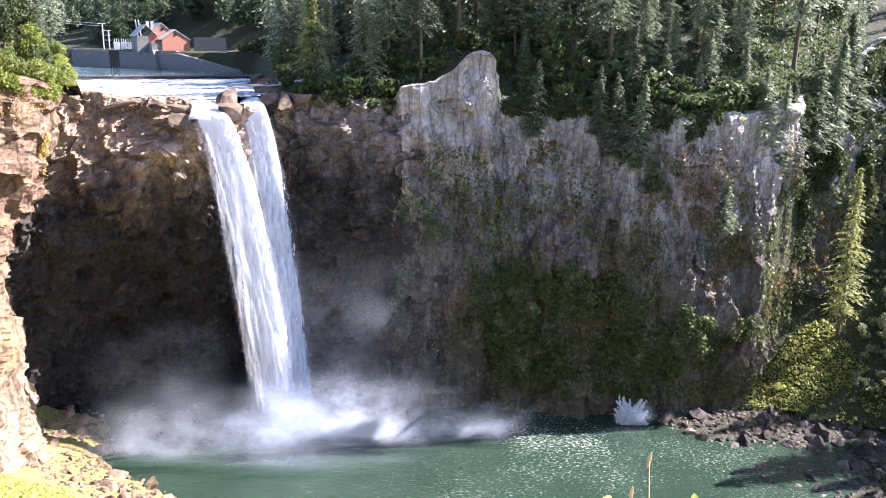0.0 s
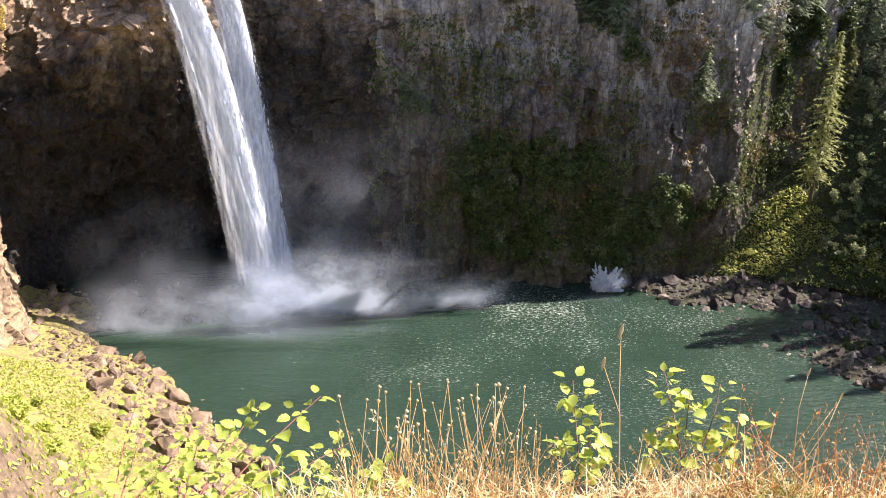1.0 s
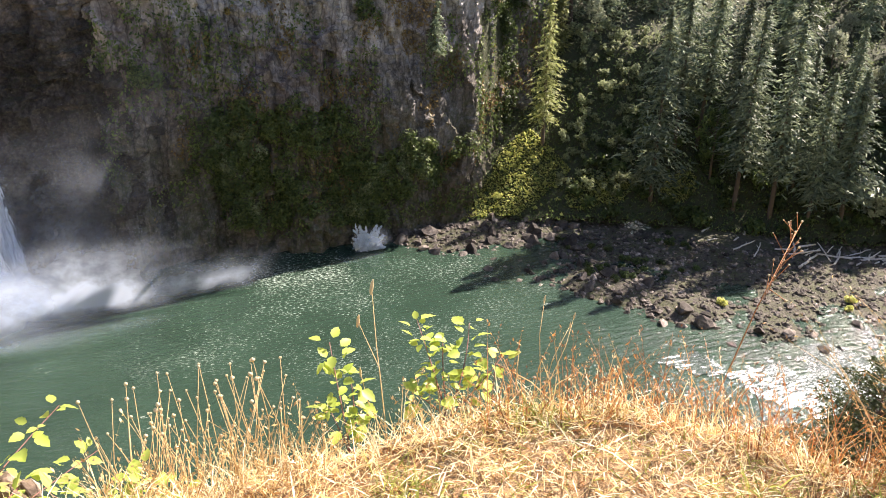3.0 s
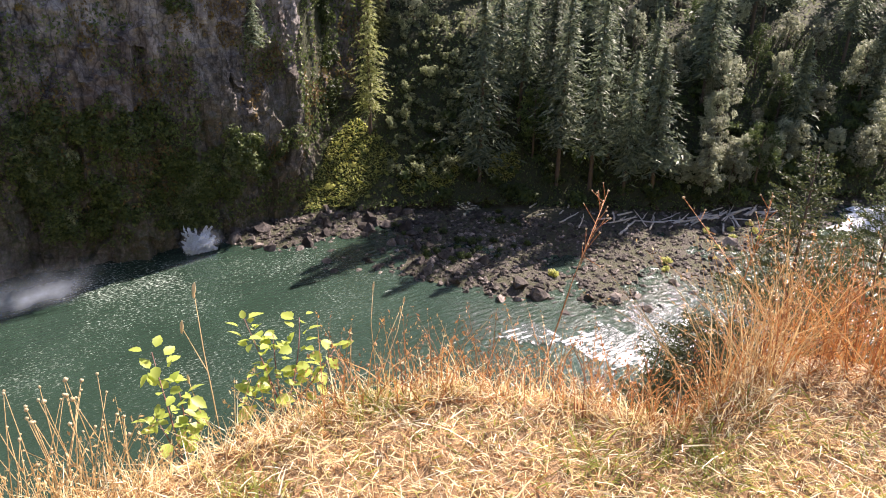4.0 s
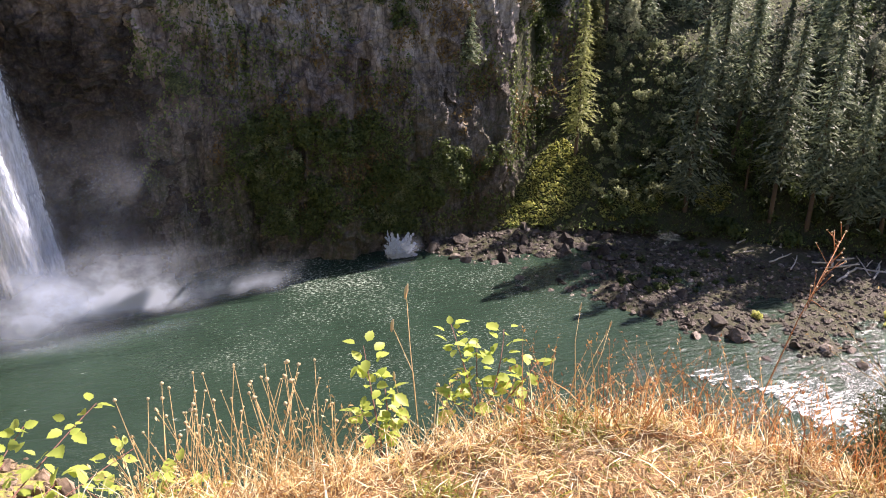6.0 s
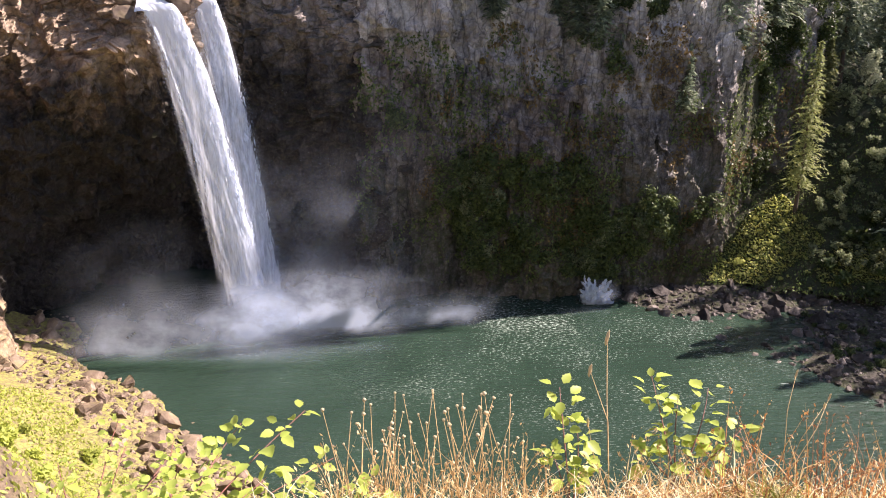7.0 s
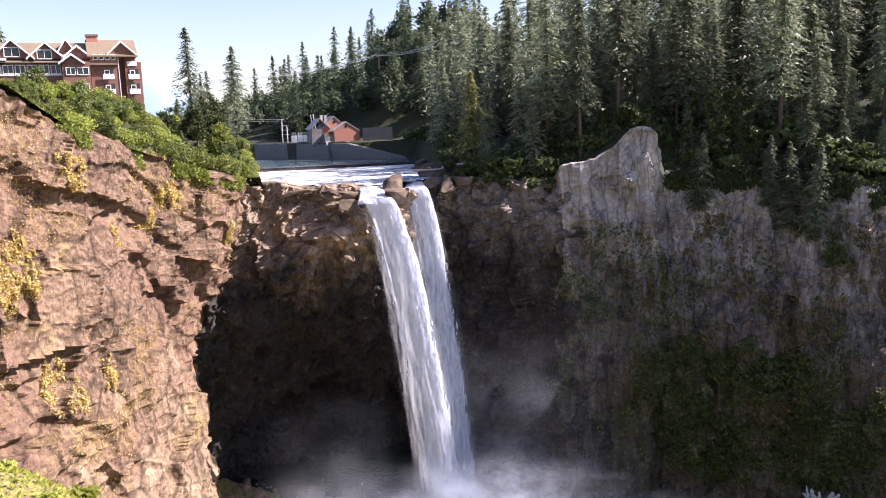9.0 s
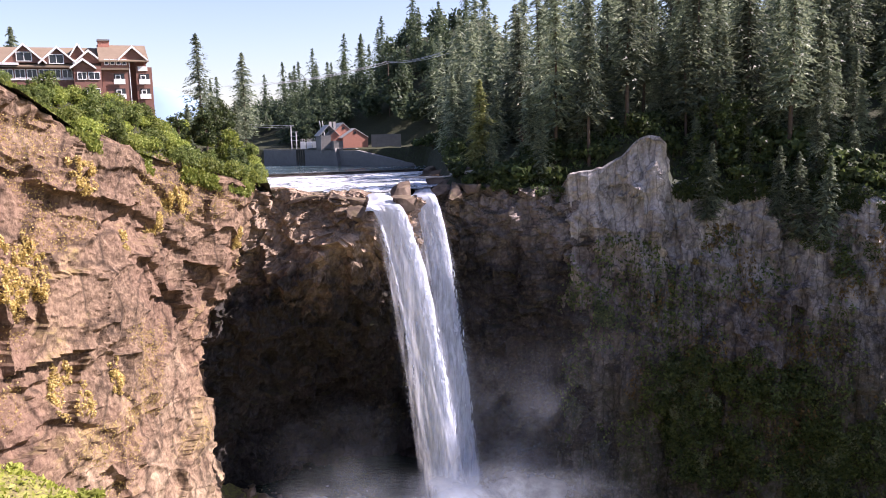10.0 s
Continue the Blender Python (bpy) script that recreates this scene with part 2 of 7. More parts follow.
M_POOL = water_mat("pool_water", (0.022, 0.043, 0.029), (0.5, 0.56, 0.5), 0.5, 0.93, fspread=0.1, strength=1.0, wave=(0.7, 0.5), glint_area=((34, 182, 0), 14, 62))
M_RIVER = water_mat("upper_river", (0.05, 0.09, 0.10), (0.75, 0.77, 0.78), 0.4, 0.95)
# white patches stand for broken water and for sun glitter on it
M_GLITTER = water_mat("broken_water", (0.04, 0.06, 0.05), (0.80, 0.81, 0.82), 1.1, 0.80, 0.16, fspread=0.08, strength=1.0, wave=(1.2, 0.7))
M_RAPID = water_mat("rapids", (0.10, 0.125, 0.14), (0.74, 0.76, 0.78), 0.6, 0.70, 0.2, fspread=0.1, strength=0.9)


def foam_mat(name, soft):
    """Falling white water: scattered white with long streaks; thin where the veil breaks up."""
    m, nt, b = mat(name)
    vs = coords(nt, (1, 1, 0.10))
    s1 = noise_tex(nt, vs, 0.8, 9, 0.7)
    s2 = noise_tex(nt, coords(nt, (1, 1, 0.35)), 0.3, 5)
    col = ramp(nt, s1, [(0.3, (0.66, 0.73, 0.83)), (0.6, (0.78, 0.83, 0.91))])
    nt.links.new(col, b.inputs["Base Color"])
    b.inputs["Roughness"].default_value = 0.75
    b.inputs["Subsurface Weight"].default_value = 0.0
    bump(nt, b, mix(nt, 0.5, s1, s2), 0.12, 0.6)
    tl = nt.nodes.new("ShaderNodeBsdfTranslucent")
    nt.links.new(col, tl.inputs["Color"])
    ms = nt.nodes.new("ShaderNodeMixShader")
    ms.inputs[0].default_value = 0.5
    nt.links.new(b.outputs[0], ms.inputs[1])
    nt.links.new(tl.outputs[0], ms.inputs[2])
    if not soft:
        nt.links.new(ms.outputs[0], nt.nodes["Material Output"].inputs["Surface"])
    if soft:
        uv = nt.nodes.new("ShaderNodeAttribute")
        uv.attribute_name = "veil"
        mul = nt.nodes.new("ShaderNodeMath")
        mul.operation = "MULTIPLY"
        a = ramp(nt, s1, [(0.34, grey(0.15)), (0.62, grey(1))])
        nt.links.new(a, mul.inputs[0])
        nt.links.new(uv.outputs["Fac"], mul.inputs[1])
        tp = nt.nodes.new("ShaderNodeBsdfTransparent")
        thin = nt.nodes.new("ShaderNodeMixShader")
        nt.links.new(mul.outputs[0], thin.inputs[0])
        nt.links.new(tp.outputs[0], thin.inputs[1])
        nt.links.new(ms.outputs[0], thin.inputs[2])
        nt.links.new(thin.outputs[0], nt.nodes["Material Output"].inputs["Surface"])
    return m


M_FALL = foam_mat("white_water", False)
M_VEIL = foam_mat("water_veil", True)
M_STRAW = plain_mat("dry_straw_soil", (0.27, 0.165, 0.08), 0.75, 80.0, 0.95, bumps=0.9, dist=0.02)


def blade_mat(name, stops, trans=0.35, patch=None):
    m, nt, b = mat(name)
    geo = nt.nodes.new("ShaderNodeNewGeometry")
    col = ramp(nt, geo.outputs["Random Per Island"], stops)
    if patch:
        col = mix(nt, ramp(nt, noise_tex(nt, coords(nt), 5.0, 5), [(0.45, grey(0)), (0.65, grey(0.6))]), col, mix(nt, 1.0, col, patch, "MULTIPLY"))
    nt.links.new(col, b.inputs["Base Color"])
    b.inputs["Roughness"].default_value = 0.6
    tr = nt.nodes.new("ShaderNodeBsdfTranslucent")
    nt.links.new(col, tr.inputs["Color"])
    ms = nt.nodes.new("ShaderNodeMixShader")
    ms.inputs[0].default_value = trans
    nt.links.new(b.outputs[0], ms.inputs[1])
    nt.links.new(tr.outputs[0], ms.inputs[2])
    nt.links.new(ms.outputs[0], nt.nodes["Material Output"].inputs["Surface"])
    return m


M_DRY = blade_mat("dry_grass", [(0.0, (0.34, 0.17, 0.07)), (0.12, (0.60, 0.38, 0.17)), (0.3, (0.86, 0.66, 0.33)), (0.5, (0.96, 0.84, 0.50)), (1.0, (0.98, 0.94, 0.74))], 0.4, (1.0, 0.93, 0.74))
M_RUST = blade_mat("rust_stalks", [(0.0, (0.15, 0.05, 0.017)), (0.5, (0.37, 0.14, 0.04)), (1.0, (0.60, 0.31, 0.10))], 0.3)
M_TAN = blade_mat("tan_stalks", [(0.0, (0.30, 0.17, 0.06)), (0.5, (0.48, 0.30, 0.12)), (1.0, (0.62, 0.47, 0.24))], 0.3)
M_GREENBLADE = blade_mat("green_grass", [(0.0, (0.16, 0.19, 0.03)), (1.0, (0.38, 0.38, 0.09))], 0.45)
M_BRAMBLE = leaf_mat("bramble_leaves", (0.32, 0.43, 0.06), (0.52, 0.60, 0.14), 0.5, 12.0, 0.45, 0.15)
M_CANE = plain_mat("bramble_cane", (0.16, 0.055, 0.04), 0.4, 30.0, 0.6, bumps=0.1)
M_DRIFT = plain_mat("driftwood", (0.48, 0.44, 0.39), 0.35, 1.5, 0.85, bumps=0.4, dist=0.05)
M_CONCRETE = plain_mat("weathered_concrete", (0.17, 0.165, 0.155), 0.3, 0.6, 0.9, bumps=0.3, dist=0.1)


def mist_mat(name, col, strength):
    """Drifting spray: white droplets, thin and uneven; each sheet thins out towards its rim."""
    m, nt, b = mat(name)
    n1 = noise_tex(nt, coords(nt, (0.8, 0.4, 1.0)), 0.10, 7, 0.6)
    at = nt.nodes.new("ShaderNodeAttribute")
    at.attribute_name = "veil"
    cl = ramp(nt, n1, [(0.24, grey(0.0)), (0.70, grey(1.0))])
    mul = nt.nodes.new("ShaderNodeMath")
    mul.operation = "MULTIPLY"
    nt.links.new(cl, mul.inputs[0])
    nt.links.new(at.outputs["Fac"], mul.inputs[1])
    mu2 = nt.nodes.new("ShaderNodeMath")
    mu2.operation, mu2.inputs[1].default_value = "MULTIPLY", strength
    nt.links.new(mul.outputs[0], mu2.inputs[0])
    df = nt.nodes.new("ShaderNodeBsdfDiffuse")
    df.inputs["Color"].default_value = (*col, 1)
    tl = nt.nodes.new("ShaderNodeBsdfTranslucent")
    tl.inputs["Color"].default_value = (*col, 1)
    ad = nt.nodes.new("ShaderNodeMixShader")
    ad.inputs[0].default_value = 0.5
    tp = nt.nodes.new("ShaderNodeBsdfTransparent")
    ms = nt.nodes.new("ShaderNodeMixShader")
    nt.links.new(df.outputs[0], ad.inputs[1])
    nt.links.new(tl.outputs[0], ad.inputs[2])
    nt.links.new(mu2.outputs[0], ms.inputs[0])
    nt.links.new(tp.outputs[0], ms.inputs[1])
    nt.links.new(ad.outputs[0], ms.inputs[2])
    nt.links.new(ms.outputs[0], nt.nodes["Material Output"].inputs["Surface"])
    nt.nodes.remove(b)
    return m


M_MIST = mist_mat("spray", (0.70, 0.80, 0.99), 0.8)
M_MIST_THICK = mist_mat("thick_spray", (0.72, 0.82, 0.99), 1.9)

# ---- shape helpers ----
def lattice(ix, iy, iz, seed=0):
    h = (ix * 73856093) ^ (iy * 19349663) ^ (iz * 83492791) ^ (seed * 2654435)
    h = (h ^ (h >> 13)) * 1274126177 & 0x7FFFFFFF
    h = (h ^ (h >> 16)) * 1103515245 & 0x7FFFFFFF
    return (h ^ (h >> 11)) % 65536 / 65535.0


def vnoise(p, seed=0):
    """Smooth value noise, -1 to 1, of an (n, 3) array."""
    i = np.floor(p).astype(np.int64)
    f = p - i
    f = f * f * (3 - 2 * f)
    out = 0
    for a in (0, 1):
        for b in (0, 1):
            for c in (0, 1):
                w = (f[:, 0] if a else 1 - f[:, 0]) * (f[:, 1] if b else 1 - f[:, 1]) * (f[:, 2] if c else 1 - f[:, 2])
                out = out + w * lattice(i[:, 0] + a, i[:, 1] + b, i[:, 2] + c, seed)
    return out * 2 - 1


def fbm(p, octaves=4, seed=0, gain=0.5):
    out, amp, q = 0, 1.0, np.array(p, float)
    for k in range(octaves):
        out = out + amp * vnoise(q, seed + k * 7)
        q, amp = q * 2.03 + 11.3, amp * gain
    return out


def cells(p, seed=0):
    """Blocky noise: the value of the nearest cell, 0 to 1, and the distance to the next cell."""
    i = np.floor(p).astype(np.int64)
    best = np.full(len(p), 9.0)
    second = np.full(len(p), 9.0)
    val = np.zeros(len(p))
    for a in (-1, 0, 1):
        for b in (-1, 0, 1):
            for c in (-1, 0, 1):
                x, y, z = i[:, 0] + a, i[:, 1] + b, i[:, 2] + c
                q = np.stack([x + lattice(x, y, z, seed + 1), y + lattice(x, y, z, seed + 2), z + lattice(x, y, z, seed + 3)], 1)
                d = np.linalg.norm(q - p, axis=1)
                near = d < best
                second = np.where(near, best, np.minimum(second, d))
                val = np.where(near, lattice(x, y, z, seed + 4), val)
                best = np.where(near, d, best)
    return val, second - best


def mesh_from(name, verts, faces, material=None, smooth=False):
    me = bpy.data.meshes.new(name)
    me.from_pydata([tuple(v) for v in verts], [], [tuple(f) for f in faces])
    if material:
        me.materials.append(material)
    if smooth:
        me.shade_smooth()
    return me


def grid_faces(nu, nv):
    i = np.arange((nu - 1) * (nv - 1))
    a = (i // (nv - 1)) * nv + i % (nv - 1)
    return np.stack([a, a + nv, a + nv + 1, a + 1], 1).tolist()


def joined(parts):
    """Joins (verts, faces) pairs into one pair."""
    vs, fs, n = [], [], 0
    for v, f in parts:
        vs.append(np.asarray(v, float))
        fs.extend([tuple(k + n for k in q) for q in f])
        n += len(v)
    return np.concatenate(vs), fs


def thing(name, label, category, group="", kind="", at=(0, 0, 0), turn=0.0):
    ob = new(name)
    ob.empty_display_size = 0.2
    ob.matrix_world = pose(*at, 0, 0, turn)
    return tagged(ob, label, category, group, kind)


def part(name, me, parent, label="", m=None):
    ob = new(name, me)
    ob.parent = parent
    if m is not None:
        ob.matrix_basis = m
    if label:
        ob["label"] = label
    return ob


def lerp_stations(st, n):
    """Evenly spaced rows along the stations, by the length of the second point's way (smoothed)."""
    st = np.array(st, float)
    key = st[:, 3:6]
    s = np.concatenate([[0], np.cumsum(np.linalg.norm(np.diff(key, axis=0), axis=1))])
    q = np.linspace(0, s[-1], n)
    out = np.zeros((n, st.shape[1]))
    for k in range(st.shape[1]):
        out[:, k] = np.interp(q, s, st[:, k])
    ker = np.array([1, 2, 3, 2, 1.0]) / 9
    for k in range(st.shape[1]):
        pad = np.concatenate([[out[0, k]] * 2, out[:, k], [out[-1, k]] * 2])
        out[:, k] = np.convolve(pad, ker, "valid")
    return out


def cliff(name, stations, nu, nv, split, rough, material, label, seed=0, block=(0.16, 0.16, 0.07), jag=0.8, strata=0.5, tilt=0.0, small=1.3, big_amp=3.0, grain=0.45, chunk=2.4, cracked=1.7, tiny=1.0, brow_rise=((1.2, 0.2), (3.5, 0.2), (8.0, -2.5))):
    """A wall lofted from foot, waist and rim of each station, broken into blocks and ledges."""
    rows = lerp_stations(stations, nu)
    n1 = int(nv * split)
    t1 = np.linspace(0, 1, n1, endpoint=False)
    t2 = np.linspace(0, 1, nv - n1)
    P = np.zeros((nu, nv, 3))
    foot, waist, rim = rows[:, 0:3], rows[:, 3:6], rows[:, 6:9]
    for j, t in enumerate(t1):
        P[:, j] = foot + (waist - foot) * t
    for j, t in enumerate(t2):
        P[:, n1 + j] = waist + (rim - waist) * t
    du = np.gradient(P, axis=0)
    dv = np.gradient(P, axis=1)
    N = np.cross(dv, du)
    N /= np.linalg.norm(N, axis=2, keepdims=True) + 1e-9
    N[:, :, 2] *= 0.35
    flat = P.reshape(-1, 3)
    big = fbm(flat * 0.045, 3, seed)
    val, edge = cells(flat * np.array(block) + 0.35 * np.stack([fbm(flat * 0.1, 2, seed + 5)] * 3, 1), seed)
    val2, edge2 = cells(flat * np.array(block) * 2.6 + 3, seed + 20)
    fine = fbm(flat * 0.5, 4, seed + 9)
    val3, edge3 = cells(flat * np.array([0.5, 0.5, 0.62]) + 0.4 * np.stack([fine] * 3, 1), seed + 90)
    # beds: each juts out at its top and is cut back below, broken off here and there
    bed = (flat[:, 2] + tilt * flat[:, 1]) * 0.075 + 0.9 * fbm(flat * 0.028, 3, seed + 40)
    step = bed % 1.0
    ledge = (step ** 2.2 * (1 - np.clip((step - 0.86) / 0.14, 0, 1) ** 2) - 0.25) * np.clip(0.6 + 1.4 * fbm(flat * 0.035, 2, seed + 60), 0, 1.6)
    crack = np.exp(-np.abs(fbm(flat * np.array([0.06, 0.06, 0.035]), 3, seed + 70)) * 15)
    d = rough * (big_amp * big + chunk * (val - 0.5) - 0.9 * np.exp(-edge * 16) + small * (val2 - 0.5) - 0.4 * small * np.exp(-edge2 * 14) + tiny * (0.5 * (val3 - 0.5) - 0.25 * np.exp(-edge3 * 10)) + strata * ledge - cracked * crack + grain * fine + 0.5 * grain * fbm(flat * 0.22, 3, seed + 80))
    d = d.reshape(nu, nv)
    d = (np.vstack([d[:1], d[:-1]]) + 6 * d + np.vstack([d[1:], d[-1:]])) / 8
    d = d.reshape(-1)
    ease = np.ones((nu, nv))
    ease[:, -2:] = 0.5
    flat = flat + N.reshape(-1, 3) * (d * ease.reshape(-1))[:, None]
    rise = np.tile(np.linspace(0, 1, nv) ** 6, nu)
    flat[:, 2] += rough * 0.5 * fbm(flat * 0.2, 2, seed + 13) + jag * rise * fbm(flat * np.array([0.16, 0.16, 0.0]), 3, seed + 50)
    grid = flat.reshape(nu, nv, 3)
    # the brow: the face turns over into the ground behind its rim
    inland = N[:, -1].copy()
    inland[:, 2] = 0
    inland /= np.linalg.norm(inland, axis=1, keepdims=True) + 1e-9
    brow = [grid[:, -1] + inland * d + np.array([0, 0, h]) for d, h in brow_rise]
    full = np.concatenate([grid] + [b[:, None] for b in brow], 1)
    ob = new(name, mesh_from(name, full.reshape(-1, 3), grid_faces(nu, nv + 3), material))
    tagged(ob, label, "cliff", kind="structure")
    return grid


# ---- the gorge ----
# each station: foot x y z, waist x y z, rim x y z
LEFT = [(-58, 45, -2, -72, 45, 60, -84, 46, 112), (-78, 80, -2, -88, 82, 60, -98, 84, 111), (-84, 110, -2, -90, 112, 55, -95, 112, 107.5),
        (-84, 130, -2, -89, 132, 52, -94, 132, 98), (-86, 148, -2, -92, 150, 50, -92, 156, 92.5), (-90, 165, -2, -94, 164, 50, -87, 175, 87.5),
        (-99, 180, -2, -98, 178, 50, -86, 184, 85)]
BACK = [(-106, 174, -2, -101, 172, 47, -93, 180, 82), (-103, 196, -2, -92, 180, 52, -84, 192, 83.8), (-92, 218, -2, -81, 181, 61, -76, 197, 82.8),
        (-74, 230, -2, -69, 182, 69, -65, 197, 82.2), (-62, 232, -2, -60, 187, 74, -57, 196, 81.2), (-55, 230, -2, -54, 194, 70, -53, 198, 81),
        (-48, 226, -2, -48, 206, 68, -47, 209, 81.5), (-40, 219, -2, -41, 212, 60, -41, 211, 82.4), (-33, 211, -2, -34, 212, 50, -35, 210, 82.8),
        (-20, 206, -2, -22, 209.5, 50, -23, 212, 82.3), (-8, 204, -2, -8, 209, 50, -9, 216, 82), (4, 207, -2, 4, 213, 50, 5, 223, 81)]
RIGHT = [(-17, 214, -2, -18, 219, 50, -18, 222, 78), (-14, 205, -2, -15, 210, 50, -15.5, 214, 80.5), (-11, 205, -2, -11.5, 206.5, 50, -12, 211.5, 84.5), (-4, 206, -2, -4.5, 206, 50, -5, 211.5, 85), (0, 207, -2, 0, 207, 50, 0, 213, 90), (4, 206.5, -2, 4.5, 207, 50, 4.8, 213.5, 93.6),
         (10, 206, -2, 10.5, 206, 50, 11, 213, 95.4), (12.5, 208, -2, 12.8, 209, 46, 12.8, 216, 82.5), (18, 205.5, -2, 18, 206.5, 45, 19, 217, 83), (36, 201.5, -2, 38, 207, 40, 42, 219, 84), (52, 202, -2, 54, 204.5, 38, 61, 211.5, 79),
         (66, 205.5, -2, 68, 206.5, 35, 76, 213.5, 80), (80, 207, 0, 83, 211.5, 40, 90, 218.5, 82), (92, 219, 4, 98, 228, 52, 107, 237, 88), (108, 231, 10, 114, 238, 64, 121, 247, 92), (124, 243, 20, 130, 249, 78, 136, 259, 100)]

left_rim = cliff("cliff_left", LEFT, 330, 250, 0.55, 0.75, M_ROCK_BROWN, "sunlit brown basalt cliff with dry yellow grass on its ledges", 1, (0.06, 0.05, 0.08), 0.8, 1.6, 0.3, 1.1, 2.6, 0.55, 4.4, 1.5, 0.8, ((1.2, 0.5), (3.5, 1.6), (8.0, 3.6)))
cliff("cliff_falls", BACK[:8], 210, 240, 0.5, 0.85, M_ROCK_DARK, "dark overhanging wet basalt wall behind the waterfall, with cave shade and sunlit brow painted on", 1, (0.17, 0.17, 0.15), 0.8, 1.4, 0.0, 2.4, 1.5, 0.8, 5.6)
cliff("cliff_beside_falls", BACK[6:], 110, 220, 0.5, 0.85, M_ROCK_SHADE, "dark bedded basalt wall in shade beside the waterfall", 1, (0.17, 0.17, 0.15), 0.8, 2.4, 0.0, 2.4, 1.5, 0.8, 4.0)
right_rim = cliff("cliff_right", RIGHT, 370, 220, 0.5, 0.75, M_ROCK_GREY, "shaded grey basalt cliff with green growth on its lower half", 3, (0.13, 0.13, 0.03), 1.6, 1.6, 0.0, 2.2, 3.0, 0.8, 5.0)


def seg_dist(px, py, line):
    """Distance of points to an open polyline, and the side: positive to the left of its way."""
    best = np.full(px.shape, 1e9)
    side = np.zeros(px.shape)
    for (x0, y0), (x1, y1) in zip(line[:-1], line[1:]):
        dx, dy = x1 - x0, y1 - y0
        t = np.clip(((px - x0) * dx + (py - y0) * dy) / (dx * dx + dy * dy), 0, 1)
        d = np.hypot(px - x0 - t * dx, py - y0 - t * dy)
        near = d < best
        side = np.where(near, np.sign(dx * (py - y0) - dy * (px - x0)), side)
        best = np.where(near, d, best)
    return best * side


def sheet(name, xs, ys, height, material, label, category, smooth=True, keep=None):
    gx, gy = np.meshgrid(xs, ys, indexing="ij")
    z = height(gx, gy)
    v = np.stack([gx, gy, z], 2).reshape(-1, 3)
    faces = grid_faces(len(xs), len(ys))
    if keep is not None:
        ok = keep(gx, gy, z).reshape(-1)
        faces = [f for f in faces if all(ok[k] for k in f)]
    ob = new(name, mesh_from(name, v, faces, material, smooth))
    return tagged(ob, label, category, kind="structure")


def noise2(x, y, scale, octaves=4, seed=0):
    p = np.stack([x.ravel() * scale, y.ravel() * scale, np.zeros(x.size)], 1)
    return fbm(p, octaves, seed).reshape(x.shape)


# the upper land: the plateau by the inn, the river bed above the falls, the wooded hill to its right
RIM_LINE = [(-84, 30), (-98, 84), (-95, 112), (-94, 132), (-92, 156), (-87, 177), (-86, 184), (-83, 192), (-76, 196), (-65, 195), (-57, 194.5), (-53, 199), (-47, 209.5), (-35, 211),
            (-13, 215), (12, 217), (42, 220), (61, 212.5), (76, 214.5), (90, 219.5), (107, 238), (121, 248), (136, 260)]
TOE_LINE = [(70, 205), (80, 206), (90, 204), (111, 195), (134, 183), (155, 169), (172, 158), (196, 146), (222, 141), (245, 127), (290, 116), (420, 132), (900, 300)]


def smooth(t):
    t = np.clip(t, 0, 1)
    return t * t * (3 - 2 * t)


def wall_line(x):
    """The y of the concrete wall on the far side of the upper pool."""
    return 318 - (x + 77) * 0.52


def river_mask(x, y):
    left = np.interp(y, [190, 240, 300, 400], [-87, -112, -180, -300])
    right = np.interp(y, [190, 212, 300, 330], [-45, -42, -66, -76])
    return smooth((x - left) / 5) * smooth((right - x) / 4) * smooth((wall_line(x) + 1.5 - y) / 2) * (y > 189)


